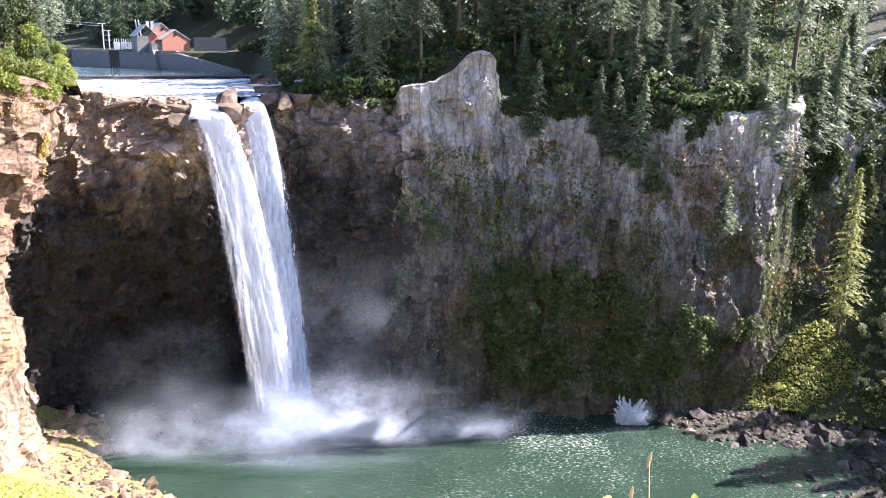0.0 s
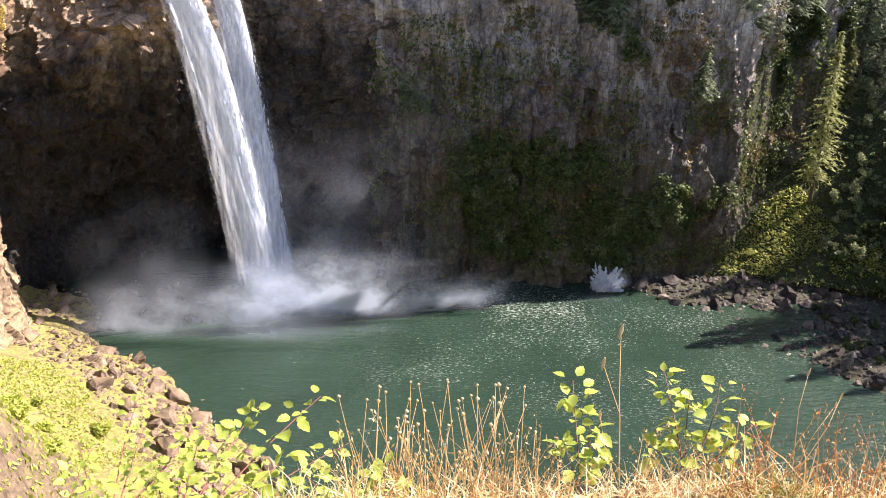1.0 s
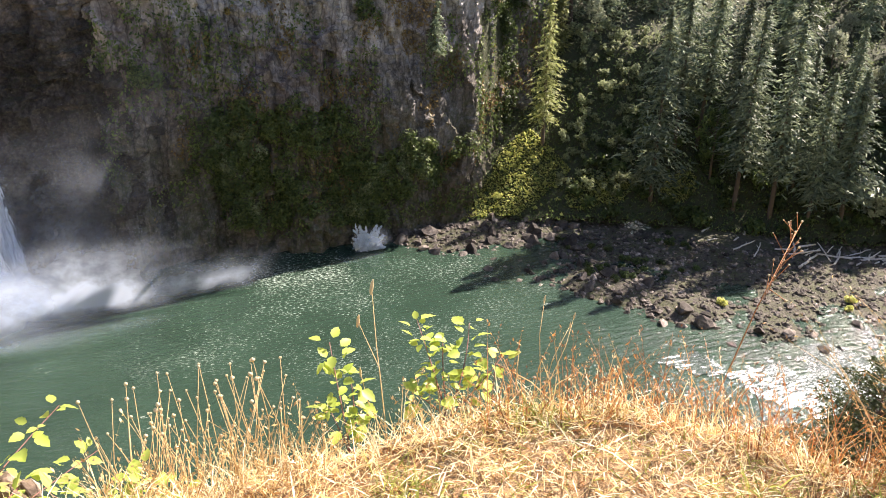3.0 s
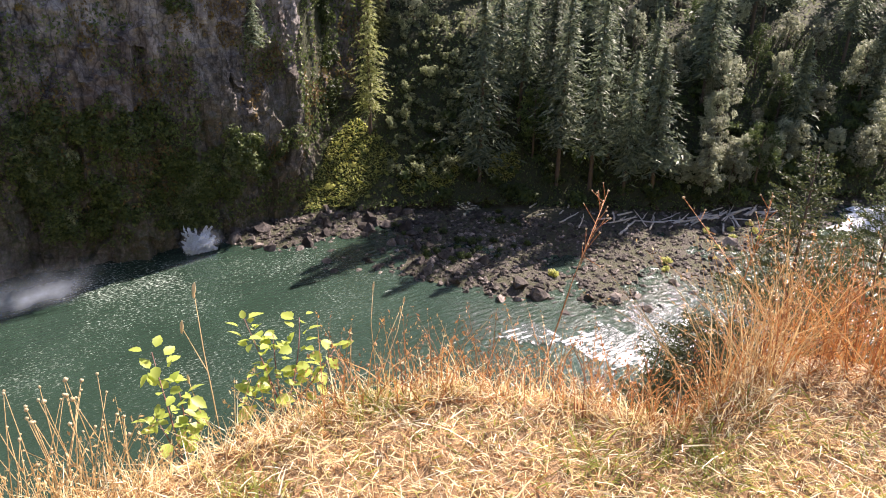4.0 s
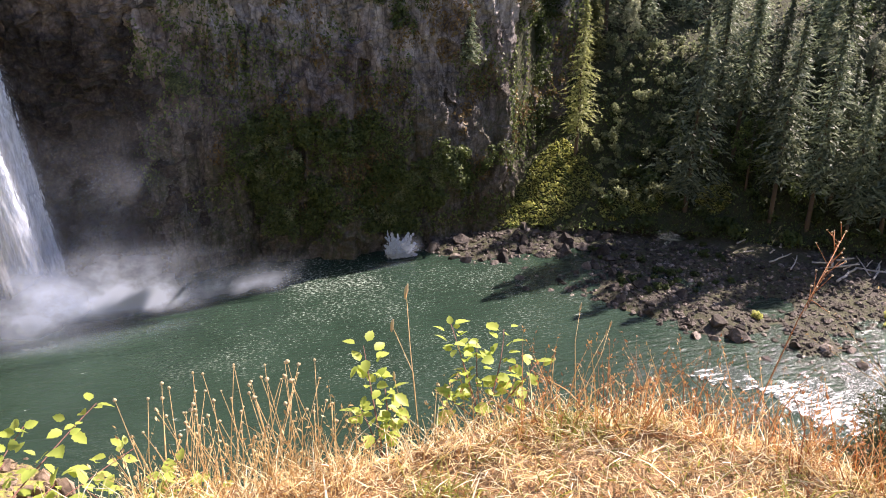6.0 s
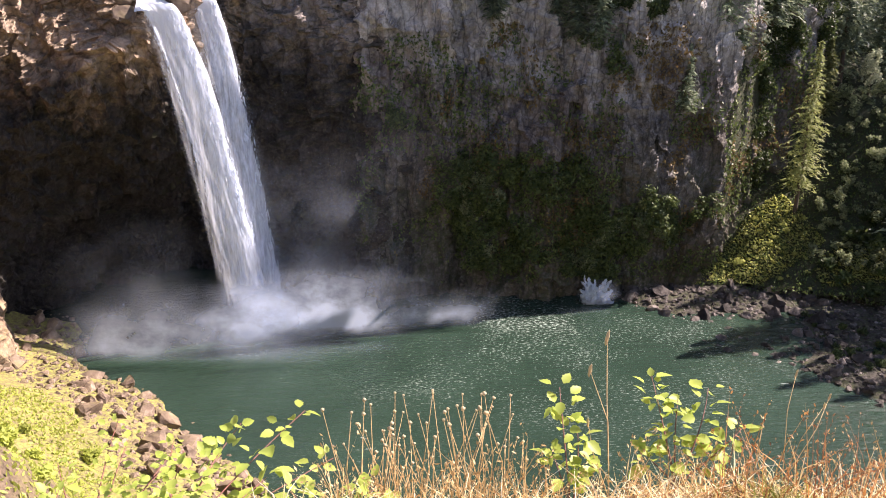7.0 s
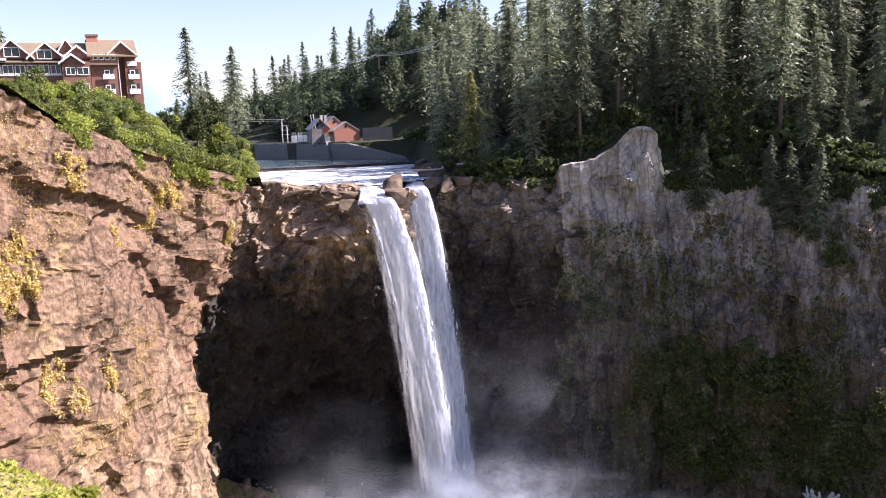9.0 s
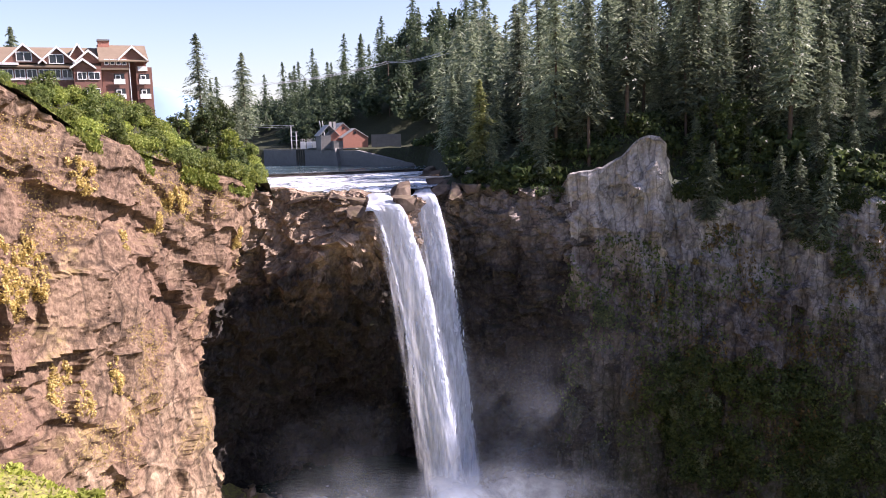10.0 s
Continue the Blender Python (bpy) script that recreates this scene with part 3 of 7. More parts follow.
def upper_height(x, y):
    """Height of the land beyond the rim and up the wooded slope."""
    ridge = np.interp(x, [-60, -30, 0, 60, 110, 200, 400, 900], [26, 34, 36, 36, 45, 70, 90, 120])
    back = np.clip((y - 205) / 170, 0, 1.6)
    right = 82 + ridge * back + 10 * smooth((x + 30) / 34) * smooth((y - 212) / 10)
    left = np.interp(y, [0, 84, 112, 132, 156, 176, 190, 210, 260, 340, 500], [114, 111, 107, 98, 93, 88, 85, 86, 88, 90, 92])
    left = left + smooth((-92 - x) / 14) * np.interp(y, [60, 110, 130, 150, 172, 192, 215, 260], [0, 2.5, 8, 11, 13, 11, 7, 3])
    w = smooth((x + 46 + np.clip(y - 212, 0, 106) * 0.30) / 16)
    z = left * (1 - w) + right * w
    rim_z = np.interp(x, [-45, -35, -15, -12, -5, 0, 4.5, 11, 13, 19, 42, 64, 81, 104, 132], [82.4, 82.6, 80, 83.6, 84, 89, 92.6, 94, 83, 82.2, 83.6, 78.8, 79.8, 87, 97])
    rim_d = seg_dist(x, y, RIM_LINE)
    z = np.where((x > -45) & (y > 195), np.minimum(z, rim_z - 0.3 + np.clip(rim_d, 0, 99) * 0.95), z)
    beyond = y - wall_line(np.clip(x, -400, 0))
    terrace = 92 + np.clip((beyond - 42) / 110, 0, 1) * np.interp(x, [-420, -250, -150, -125, -60], [5, 14, 40, 60, 74])
    wt = smooth(beyond / 2) * smooth((-58 - x) / 20)
    z = z * (1 - wt) + terrace * wt
    river = river_mask(x, y)
    z = z * (1 - river) + 81.4 * river
    toe = seg_dist(x, y, TOE_LINE)
    k = np.interp(x, [76, 112, 145, 200], [0.62, 0.66, 0.85, 0.85])
    rise = np.minimum(toe * k, 40 + (toe * k - 40) * 0.35)
    slope = -2 + (5 + np.where(toe > 0, rise, toe * 0.3)) * smooth((x - 72) / 12)
    cap = np.maximum(z, 84 + 6 * noise2(x, y, 0.03, 2, 5))
    low = np.where((x < 126) & (rim_d > -0.3), z, np.minimum(slope, cap))
    z = np.where(x > 75, low, z)
    return z + 0.9 * noise2(x, y, 0.05, 3, 31) * (1 - river)


def upper_keep(x, y, z):
    rim = seg_dist(x, y, RIM_LINE)
    toe = seg_dist(x, y, TOE_LINE)
    return np.where(x <= 75, rim > -0.8, toe > -2.5)


xs = np.concatenate([np.arange(-900, -240, 20), np.arange(-240, 160, 2.0), np.arange(160, 320, 5), np.arange(320, 901, 20)])
ys = np.concatenate([np.arange(20, 120, 4), np.arange(120, 300, 2.0), np.arange(300, 420, 2.5), np.arange(420, 460, 8), np.arange(460, 1200, 30)])
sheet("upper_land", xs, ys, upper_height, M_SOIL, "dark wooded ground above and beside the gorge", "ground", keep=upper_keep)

# the near bank, on which the camera stands
SHORE = [(-84, 186), (-80, 176), (-61, 159), (-46, 145), (-22, 112), (20, 84), (70, 66), (120, 58), (200, 66), (330, 96), (700, 150)]


def near_height(x, y):
    d = -seg_dist(x, y, SHORE)
    h = np.interp(d, [-20, 0, 8, 22, 50, 70, 84, 92, 130, 400], [-8, -0.3, 4, 8.5, 26, 44, 66, 78, 90, 96])
    h = np.maximum(h, 64.5 - 0.045 * np.clip(x + 64, 0, 99) ** 2 - 0.03 * (y - 62) ** 2)
    r = np.hypot(x, y)
    near = np.interp(r, [0, 4, 9, 20, 45], [1, 1, 0.9, 0.4, 0])
    back = np.clip((6 - y) / 10, 0, 1) * np.clip((70 - np.abs(x)) / 20, 0, 1)
    h = h * (1 - near) + 90.5 * near
    h = np.where(back > 0, np.maximum(h, 90.5 * back), h)
    return h + noise2(x, y, 0.07, 4, 77) * np.clip((r - 6) / 20, 0, 1) * 1.6


sheet("near_bank", np.concatenate([np.arange(-140, 60, 1.6), np.arange(60, 200, 4), np.arange(200, 700, 20)]), np.concatenate([np.arange(-120, -20, 8), np.arange(-20, 190, 1.6)]),
      near_height, M_TALUS, "steep grassy bank of the gorge with pale dry grass", "ground", keep=lambda x, y, z: z > -6)

# water
sheet("pool", np.arange(-110, 420, 10), np.arange(30, 300, 10), lambda x, y: x * 0.0, M_POOL, "green plunge pool with ripples and drifting foam", "water")
def weir_line(x):
    return 283 - (x + 70) * -0.45


sheet("upper_river", np.arange(-330, -38, 4), np.arange(255, 480, 4), lambda x, y: 84.4 + x * 0, M_RIVER, "calm blue river held by a low weir above the falls", "water",
      keep=lambda x, y, z: (y > weir_line(x) - 3) & (y < wall_line(x) + 4))
sheet("rapids_above", np.arange(-120, -38, 2), np.arange(190, 286, 2), lambda x, y: 82.75 + 0.012 * (y - 190) + 0.12 * noise2(x, y, 0.3, 3, 3), M_RAPID,
      "shallow white water running over the sill of the falls", "water", keep=lambda x, y, z: (y < weir_line(x) + 1) & (y > np.interp(x, [-100, -83, -76, -65, -57, -52, -47, -40], [190, 193, 198, 197, 195, 200, 210, 213])))
sheet("ground_far", np.arange(-4900, 4901, 700), np.arange(-4900, 4901, 700), lambda x, y: x * 0 - 9, M_SOIL, "dark wooded land reaching the horizon", "ground")


# ---- the waterfall ----
def water_strand(name, lip, base, w0, w1, bulge, out, nu=44, nv=190, seed=0, top=0.16):
    """A falling sheet from lip to base: it leaves the lip on an arc, widens and breaks into folds."""
    s = np.linspace(0, 1, nv)
    a = np.linspace(-1, 1, nu)
    A, S = np.meshgrid(a, s, indexing="ij")
    cx = lip[0] + (base[0] - lip[0]) * S ** 0.62
    cy = lip[1] + (base[1] - lip[1]) * S ** 0.62
    cz = lip[2] + (base[2] - lip[2]) * S
    w = w0 + (w1 - w0) * S ** 0.8
    side = Vector((0.985, 0.17))
    x = cx + A * w * side.x
    y = cy + A * w * side.y - bulge * np.sqrt(np.clip(1 - A * A, 0, 1)) * (0.4 + 0.6 * S)
    p = np.stack([A.ravel() * w.ravel() * 0.5, S.ravel() * 5.5, np.full(A.size, seed * 3.7)], 1)
    q = np.stack([A.ravel() * w.ravel() * 1.4, S.ravel() * 16, np.full(A.size, seed * 1.7)], 1)
    f = (0.34 * fbm(p, 3, seed) + 0.12 * fbm(q, 3, seed + 4)).reshape(A.shape) * (0.35 + 0.9 * S)
    x = x + f * 0.45 + 0.5 * (fbm(q * 0.6, 3, seed + 8)).reshape(A.shape) * np.abs(A) ** 2
    y = y - f
    v = np.stack([x, y, cz], 2).reshape(-1, 3)
    return v, grid_faces(nu, nv), A, S


def strand_object(name, parent, mtl, label, *args, **kw):
    v, f, A, S = water_strand(name, *args, **kw)
    me = mesh_from(name, v, f, mtl, True)
    if mtl is M_VEIL:
        at = me.attributes.new("veil", "FLOAT", "POINT")
        at.data.foreach_set("value", (np.clip(1.25 * (1 - np.abs(A)), 0, 1) * np.clip(S * 6, 0, 1)).ravel().astype(np.float32))
    return part(name, me, parent, label)


def chute(name, parent, path, widths, seed):
    """Water sliding over the sill: a ribbon along a path, rippled."""
    n, m = 40, 14
    key = np.linspace(0, 1, len(path))
    t = np.linspace(0, 1, n)
    c = np.stack([np.interp(t, key, [p[k] for p in path]) for k in range(3)], 1)
    w = np.interp(t, key, widths)
    a = np.linspace(-1, 1, m)
    v = np.stack([c[:, None, 0] + a[None] * w[:, None], c[:, None, 1] + 0.2 * a[None] * w[:, None], c[:, None, 2] - 0.5 * (a[None] ** 2) * np.ones((n, 1))], 2).reshape(-1, 3)
    v[:, 2] += 0.35 * fbm(v * np.array([0.9, 0.4, 0.4]), 3, seed)
    return part(name, mesh_from(name, v, grid_faces(n, m), M_FALL, True), parent, "white chute over the sill")


falls = thing("waterfall", "tall white waterfall plunging in two joined strands into the pool", "waterfall")
strand_object("strand", falls, M_FALL, "broad white strand", (-54.5, 186.5, 80.6), (-40.2, 191, -1), 3.7, 3.9, 3.2, 0, seed=1)
strand_object("strand", falls, M_FALL, "narrower strand set further back", (-48.5, 203, 81.5), (-37.2, 197, -1), 3.0, 2.9, 2.4, 0, seed=2)
strand_object("veil", falls, M_VEIL, "thin veil of spray", (-54.5, 186, 79), (-40.4, 189.5, -1), 4.9, 7.2, 4.6, 0, seed=3)
strand_object("veil", falls, M_VEIL, "thin veil of spray", (-48.5, 202, 80), (-37.0, 195.5, -1), 3.9, 6.0, 3.4, 0, seed=4)
chute("chute", falls, [(-68, 214, 83.3), (-61, 202, 83.0), (-56.5, 193, 82.2), (-54.6, 187.5, 81.0), (-54.3, 185.6, 79.6)], [4.5, 3.6, 3.2, 3.8, 4.2], 5)
chute("chute", falls, [(-58, 228, 83.6), (-52.5, 216, 83.2), (-49.5, 208, 82.6), (-48.6, 204, 81.9), (-48.4, 202, 80.6)], [3.6, 2.4, 2.2, 2.8, 3.3], 6)


def streaks(parent, lip, base, w0, w1, n, seed):
    """Loose ropes and rags of falling water round a strand, most of them at its edges."""
    r = np.random.default_rng(seed)
    S = r.uniform(0.02, 0.97, n)
    A = r.choice([-1, 1], n) * r.uniform(0, 1, n) ** 0.45 * r.uniform(0.8, 1.06, n)
    w = w0 + (w1 - w0) * S ** 0.8
    k = S ** 0.62
    c = np.stack([lip[0] + (base[0] - lip[0]) * k + A * w * 0.985, lip[1] + (base[1] - lip[1]) * k + A * w * 0.17 - 0.5 * w1 * np.sqrt(np.clip(1.05 - A * A, 0, 1)) * (0.4 + 0.6 * S) - r.uniform(0.05, 0.5, n),
                  lip[2] + (base[2] - lip[2]) * S], 1)
    al = np.stack([(base[0] - lip[0]) * 0.012 + r.normal(0, 0.1, n), r.normal(0, 0.3, n), -np.ones(n)], 1) * (r.uniform(0.3, 1.3, n) * (0.6 + S))[:, None]
    ac = np.stack([r.normal(0, 1, n), r.normal(0, 1, n), r.normal(0, 0.5, n)], 1) * (r.uniform(0.04, 0.11, n) * (0.7 + 0.8 * S))[:, None]
    return part("falling_spray", mesh_from("falling_spray", *quads(c, al, ac), M_FALL), parent, "ragged white ropes of falling water")

# ---- plants ----


def tube(points, radii, sides=6):
    """A tapered tube along points."""
    pts = np.array(points, float)
    v, f = [], []
    for i, (p, r) in enumerate(zip(pts, radii)):
        d = pts[min(i + 1, len(pts) - 1)] - pts[max(i - 1, 0)]
        d = d / (np.linalg.norm(d) + 1e-9)
        a = np.cross(d, (0.3, 0.9, 0.2))
        a /= np.linalg.norm(a) + 1e-9
        b = np.cross(d, a)
        for k in range(sides):
            t = 2 * math.pi * k / sides
            v.append(p + r * (math.cos(t) * a + math.sin(t) * b))
    for i in range(len(pts) - 1):
        for k in range(sides):
            k2 = (k + 1) % sides
            f.append((i * sides + k, i * sides + k2, (i + 1) * sides + k2, (i + 1) * sides + k))
    f.append(tuple(range((len(pts) - 1) * sides, len(pts) * sides)))
    return np.array(v), f


def quads(centre, along, across):
    """Separate pointed leaves: four corners each from (n, 3) arrays."""
    n = len(centre)
    v = np.stack([centre - along, centre - along * 0.1 + across, centre + along, centre + along * 0.1 - across], 1).reshape(-1, 3)
    return v, (np.arange(n * 4).reshape(n, 4)).tolist()


def sprays_of(centre, along, across):
    """Separate pointed sprays: one triangle each."""
    n = len(centre)
    v = np.stack([centre - along + across, centre - along - across, centre + along], 1).reshape(-1, 3)
    return v, (np.arange(n * 3).reshape(n, 3)).tolist()


def fir_crown(h, radius, whorls, per, sprays, size, bare=0.12, seed=0, droop=0.35, ragged=0.35, loose=0.9):
    r = np.random.default_rng(seed)
    t = np.repeat(np.linspace(bare, 0.985, whorls), per)
    t = np.clip(t + r.normal(0, 0.006, t.size), bare, 0.99)
    n = t.size
    prof = radius * ((1 - t) ** 0.8) * (0.55 + 0.45 * np.clip((t - bare) / 0.18, 0, 1))
    a = r.uniform(0, 2 * math.pi, n)
    uneven = 0.28 * np.sin(t * 23 + seed) * np.sin(a * 2 + t * 9 + seed * 2) + 0.2 * np.sin(a + t * 31 + seed * 3)
    L = prof * (1 + ragged * r.normal(0, 0.7, n) + uneven).clip(0.2, 1.7) + 0.0066 * h
    keep = r.uniform(0, 1, n) > 0.14
    t, L, a = t[keep], L[keep], a[keep]
    n = t.size
    s = (np.arange(sprays) + 0.55) / sprays
    S, A, LL, T = np.tile(s, n), np.repeat(a, sprays), np.repeat(L, sprays), np.repeat(t, sprays)
    out = np.stack([np.cos(A), np.sin(A), np.zeros(A.size)], 1)
    side = np.stack([-np.sin(A), np.cos(A), np.zeros(A.size)], 1)
    rise = 0.25 * T - droop * (1 - T) * 0.6
    c = out * (LL * S)[:, None]
    c[:, 2] = T * h + LL * (rise * S - droop * S * S)
    c += side * (r.normal(0, 0.16, A.size) * LL * (0.3 + S))[:, None]
    c += r.normal(0, 0.12 * size, c.shape)
    al = out * 0.9 + side * r.normal(0, 0.7, A.size)[:, None] + np.array([0, 0, 1]) * (r.normal(-0.38, 0.3, A.size))[:, None]
    al /= np.linalg.norm(al, axis=1, keepdims=True)
    ac = np.cross(al, r.normal(0, loose, al.shape) + np.array([0, 0, 1.0]))
    ac /= np.linalg.norm(ac, axis=1, keepdims=True) + 1e-9
    k = size * r.uniform(0.5, 1.4, A.size) * (1.15 - 0.55 * T)
    return sprays_of(c, al * k[:, None], ac * (k * 0.30)[:, None])


def leaf_cloud(lobes, n, size, seed=0, shell=0.75, flat=0.35):
    """Leaves scattered in the outer shell of several lobes (x, y, z, rx, ry, rz)."""
    r = np.random.default_rng(seed)
    lobes = np.array(lobes, float)
    wts = lobes[:, 3] * lobes[:, 4] + lobes[:, 3] * lobes[:, 5]
    k = r.choice(len(lobes), n, p=wts / wts.sum())
    d = r.normal(0, 1, (n, 3))
    d /= np.linalg.norm(d, axis=1, keepdims=True)
    rad = shell + (1 - shell) * r.uniform(0, 1, n) ** 0.5 + r.normal(0, 0.10, n)
    c = lobes[k, :3] + d * lobes[k, 3:6] * rad[:, None]
    al = r.normal(0, 1, (n, 3)) * np.array([1, 1, 0.8]) + d * 0.5
    al /= np.linalg.norm(al, axis=1, keepdims=True)
    ac = np.cross(al, r.normal(0, flat, (n, 3)) + d + np.array([0, 0, 0.4]))
    ac /= np.linalg.norm(ac, axis=1, keepdims=True) + 1e-9
    q = size * r.uniform(0.6, 1.4, n)
    if size > 0.2:
        return sprays_of(c, al * (q * 1.1)[:, None], ac * (q * 0.8)[:, None])
    return quads(c, al * q[:, None], ac * (q * 0.6)[:, None])


def make_fir(h, radius, seed, needles, label, whorls=46, per=8, sprays=11, size=0.72, bare=0.12, droop=0.35):
    ob = thing("fir_tree", label, "tree", "conifers of the gorge")
    r = np.random.default_rng(seed)
    zs = np.linspace(0, 1, 7)
    lean = np.cumsum(r.normal(0, 0.06, (7, 2)), 0)
    tv, tf = tube([(lean[i, 0], lean[i, 1], z * h - 1.0) for i, z in enumerate(zs)], [h * 0.0125 * (1 - 0.93 * z) + 0.03 for z in zs], 7)
    part("trunk", mesh_from("trunk", tv, tf, M_BARK, True), ob)
    cv, cf = fir_crown(h, radius, whorls, per, sprays, size, bare, seed, droop)
    part("crown", mesh_from("crown", cv, cf, needles), ob)
    return ob


def make_broadleaf(h, radius, seed, leaves, label, n=2900, size=0.27, name="broadleaf_tree"):
    ob = thing(name, label, "tree", "broadleaf trees of the gorge")
    r = np.random.default_rng(seed)
    limbs, lobes = [], []
    limbs.append(tube([(0, 0, -0.8), (0.1, 0, h * 0.25), (0, 0.15, h * 0.55), (0.1, 0, h * 0.82)], [h * 0.022, h * 0.017, h * 0.011, 0.04], 7))
    for k in range(54):
        a, q = r.uniform(0, 6.28), r.uniform(0.16, 1.0)
        z = h * (0.14 + 0.80 * q)
        L = radius * max(1.0 - abs(q - 0.45) / 0.62, 0.0) ** 0.5 * r.uniform(0.25, 1.1)
        tip = (math.cos(a) * L, math.sin(a) * L, z + h * r.uniform(0.0, 0.06))
        if k % 4 == 0:
            limbs.append(tube([(0, 0, z * 0.85), (tip[0] * 0.5, tip[1] * 0.5, z * 0.93), tip], [h * 0.007, h * 0.004, 0.03], 5))
        g = radius * r.uniform(0.10, 0.27)
        lobes.append((*tip, g, g, g * r.uniform(0.7, 1.5)))
    tv, tf = joined(limbs)
    part("trunk", mesh_from("trunk", tv, tf, M_BARK, True), ob, "trunk with spreading limbs")
    cv, cf = leaf_cloud(lobes, n, size, seed, 0.15, 0.8)
    part("crown", mesh_from("crown", cv, cf, leaves), ob)
    return ob


def make_shrub(w, h, seed, leaves, label, n=340, size=0.36, name="shrub", group="shrubs on the cliff tops"):
    ob = thing(name, label, "shrub", group)
    r = np.random.default_rng(seed)
    lobes, stems = [], []
    for k in range(7):
        a, d = r.uniform(0, 6.28), w * r.uniform(0.1, 0.55)
        q = w * r.uniform(0.3, 0.5)
        z = h * r.uniform(0.3, 0.75)
        lobes.append((math.cos(a) * d, math.sin(a) * d, z, q, q, h * r.uniform(0.25, 0.4)))
        stems.append(tube([(math.cos(a) * d * 0.2, math.sin(a) * d * 0.2, -0.4), (math.cos(a) * d * 0.7, math.sin(a) * d * 0.7, z * 0.6), (math.cos(a) * d, math.sin(a) * d, z)], [0.07, 0.05, 0.02], 4))
    sv, sf = joined(stems)
    part("stem", mesh_from("stem", sv, sf, M_BARK), ob)
    cv, cf = leaf_cloud(lobes, n, size, seed, 0.6)
    part("leaves", mesh_from("leaves", cv, cf, leaves), ob)
    return ob


def scatter(x0, x1, y0, y1, step, ok, r):
    """A jittered grid of points that pass ok(x, y)."""
    gx, gy = np.meshgrid(np.arange(x0, x1, step), np.arange(y0, y1, step), indexing="ij")
    x = gx.ravel() + r.uniform(-0.45, 0.45, gx.size) * step
    y = gy.ravel() + r.uniform(-0.45, 0.45, gx.size) * step
    good = ok(x, y)
    return x[good], y[good]


FIRS = [make_fir(38, 8.4, 11, M_FIR, "tall dark green fir with drooping boughs"), make_fir(33, 7.6, 12, M_FIR, "tall dark green fir with drooping boughs", bare=0.2),
        make_fir(42, 8.8, 13, M_FIR, "tall dark green fir with drooping boughs", bare=0.25), make_fir(27, 5.6, 14, M_FIR, "dark green fir with a narrow crown", bare=0.06),
        make_fir(22, 5.0, 15, M_FIR, "young dark green fir with boughs to the ground", bare=0.03), make_fir(36, 6.6, 16, M_FIR, "tall thin dark fir with a ragged crown", bare=0.3, droop=0.5)]
for k, o in enumerate(FIRS):
    o.matrix_world = pose(20 + 14 * k, 236 + 4 * k, float(upper_height(np.array([20.0 + 14 * k]), np.array([236.0 + 4 * k]))[0]) - 0.3, 0, 0, 40 * k)


def plant(kinds, x, y, r, low=0.8, high=1.15, height=None):
    height = height or upper_height
    z = height(np.asarray(x, float), np.asarray(y, float))
    for px, py, pz in zip(x, y, z):
        s = r.uniform(low, high)
        src = kinds[r.integers(len(kinds))]
        copy_thing(src, pose(px, py, pz - 0.3, r.normal(0, 1.2), r.normal(0, 1.2), r.uniform(0, 360)) @ Matrix.Diagonal((s, s, s * r.uniform(0.9, 1.12), 1)))


def rim_wood(x, y):
    rim = seg_dist(x, y, RIM_LINE)
    s, d = (x - 90) * 0.951 + (y - 205) * 0.309, (y - 205) * 0.951 - (x - 90) * 0.309 - 4
    return ~((s < 90) & (np.abs(d) < 9) & (x > 85)) & (rim > 2.5) & (rim < 62) & (river_mask(x, y) < 0.02) & (x > -38 - 0.34 * np.clip(y - 212, 0, 200)) & (x < 135) & (y > 203) & ((y > 232) | (x > -30)) & ~((x < -22) & (y < 252)) & ~((x > 25) & (np.sin(x * 3.1 + y * 1.7) < -0.2))


def sun_lane(x, y):
    """The lane through the wood along which the sun reaches the glade."""
    s, d = (x - 90) * 0.951 + (y - 205) * 0.309, (y - 205) * 0.951 - (x - 90) * 0.309
    return (s > -20) & (s < 110) & (d > -7) & (d < 14)


def slope_wood(x, y):
    toe = seg_dist(x, y, TOE_LINE)
    # glades that run towards the sun, where its light reaches the ground
    s, d = (x - 90) * 0.951 + (y - 205) * 0.309, (y - 205) * 0.951 - (x - 90) * 0.309
    gap = (s < 150) & (np.abs(d - 5) < 10) | (s > 10) & (s < 130) & (np.abs(d + 16) < 5.5) | (s > 26) & (s < 140) & (np.abs(d + 34) < 5.5) | (np.abs((d + 3.0 * np.sin(s * 0.05)) % 30 - 10) < 4.0) & (x > 140)
    s2, d2 = (x - 190) * 0.951 + (y - 153) * 0.309, (y - 153) * 0.951 - (x - 190) * 0.309
    gap = gap | (s2 > -6) & (s2 < 85) & (np.abs(d2) < 9)
    return ~((np.arctan2(x, y) < radians(34.5)) & (toe < 52)) & (toe > 3) & (toe < 70) & (x > 96) & ~gap & (y < 330) & (seg_dist(x, y, RIM_LINE) < -3)


r1 = np.random.default_rng(21)
wx, wy = scatter(-80, 135, 203, 300, 10.5, rim_wood, r1)
plant(FIRS, wx, wy, r1, 0.9, 1.35)
wx, wy = scatter(96, 330, 118, 330, 17.0, slope_wood, r1)
plant(FIRS, wx, wy, r1, 1.0, 1.45)
plant([FIRS[5]], [145, 151.5, 158], [198, 196, 190], r1, 1.3, 1.45)
plant([FIRS[0], FIRS[1], FIRS[2]], [152, 160, 168, 157, 176], [176, 170, 164, 182, 160], r1, 1.2, 1.5)

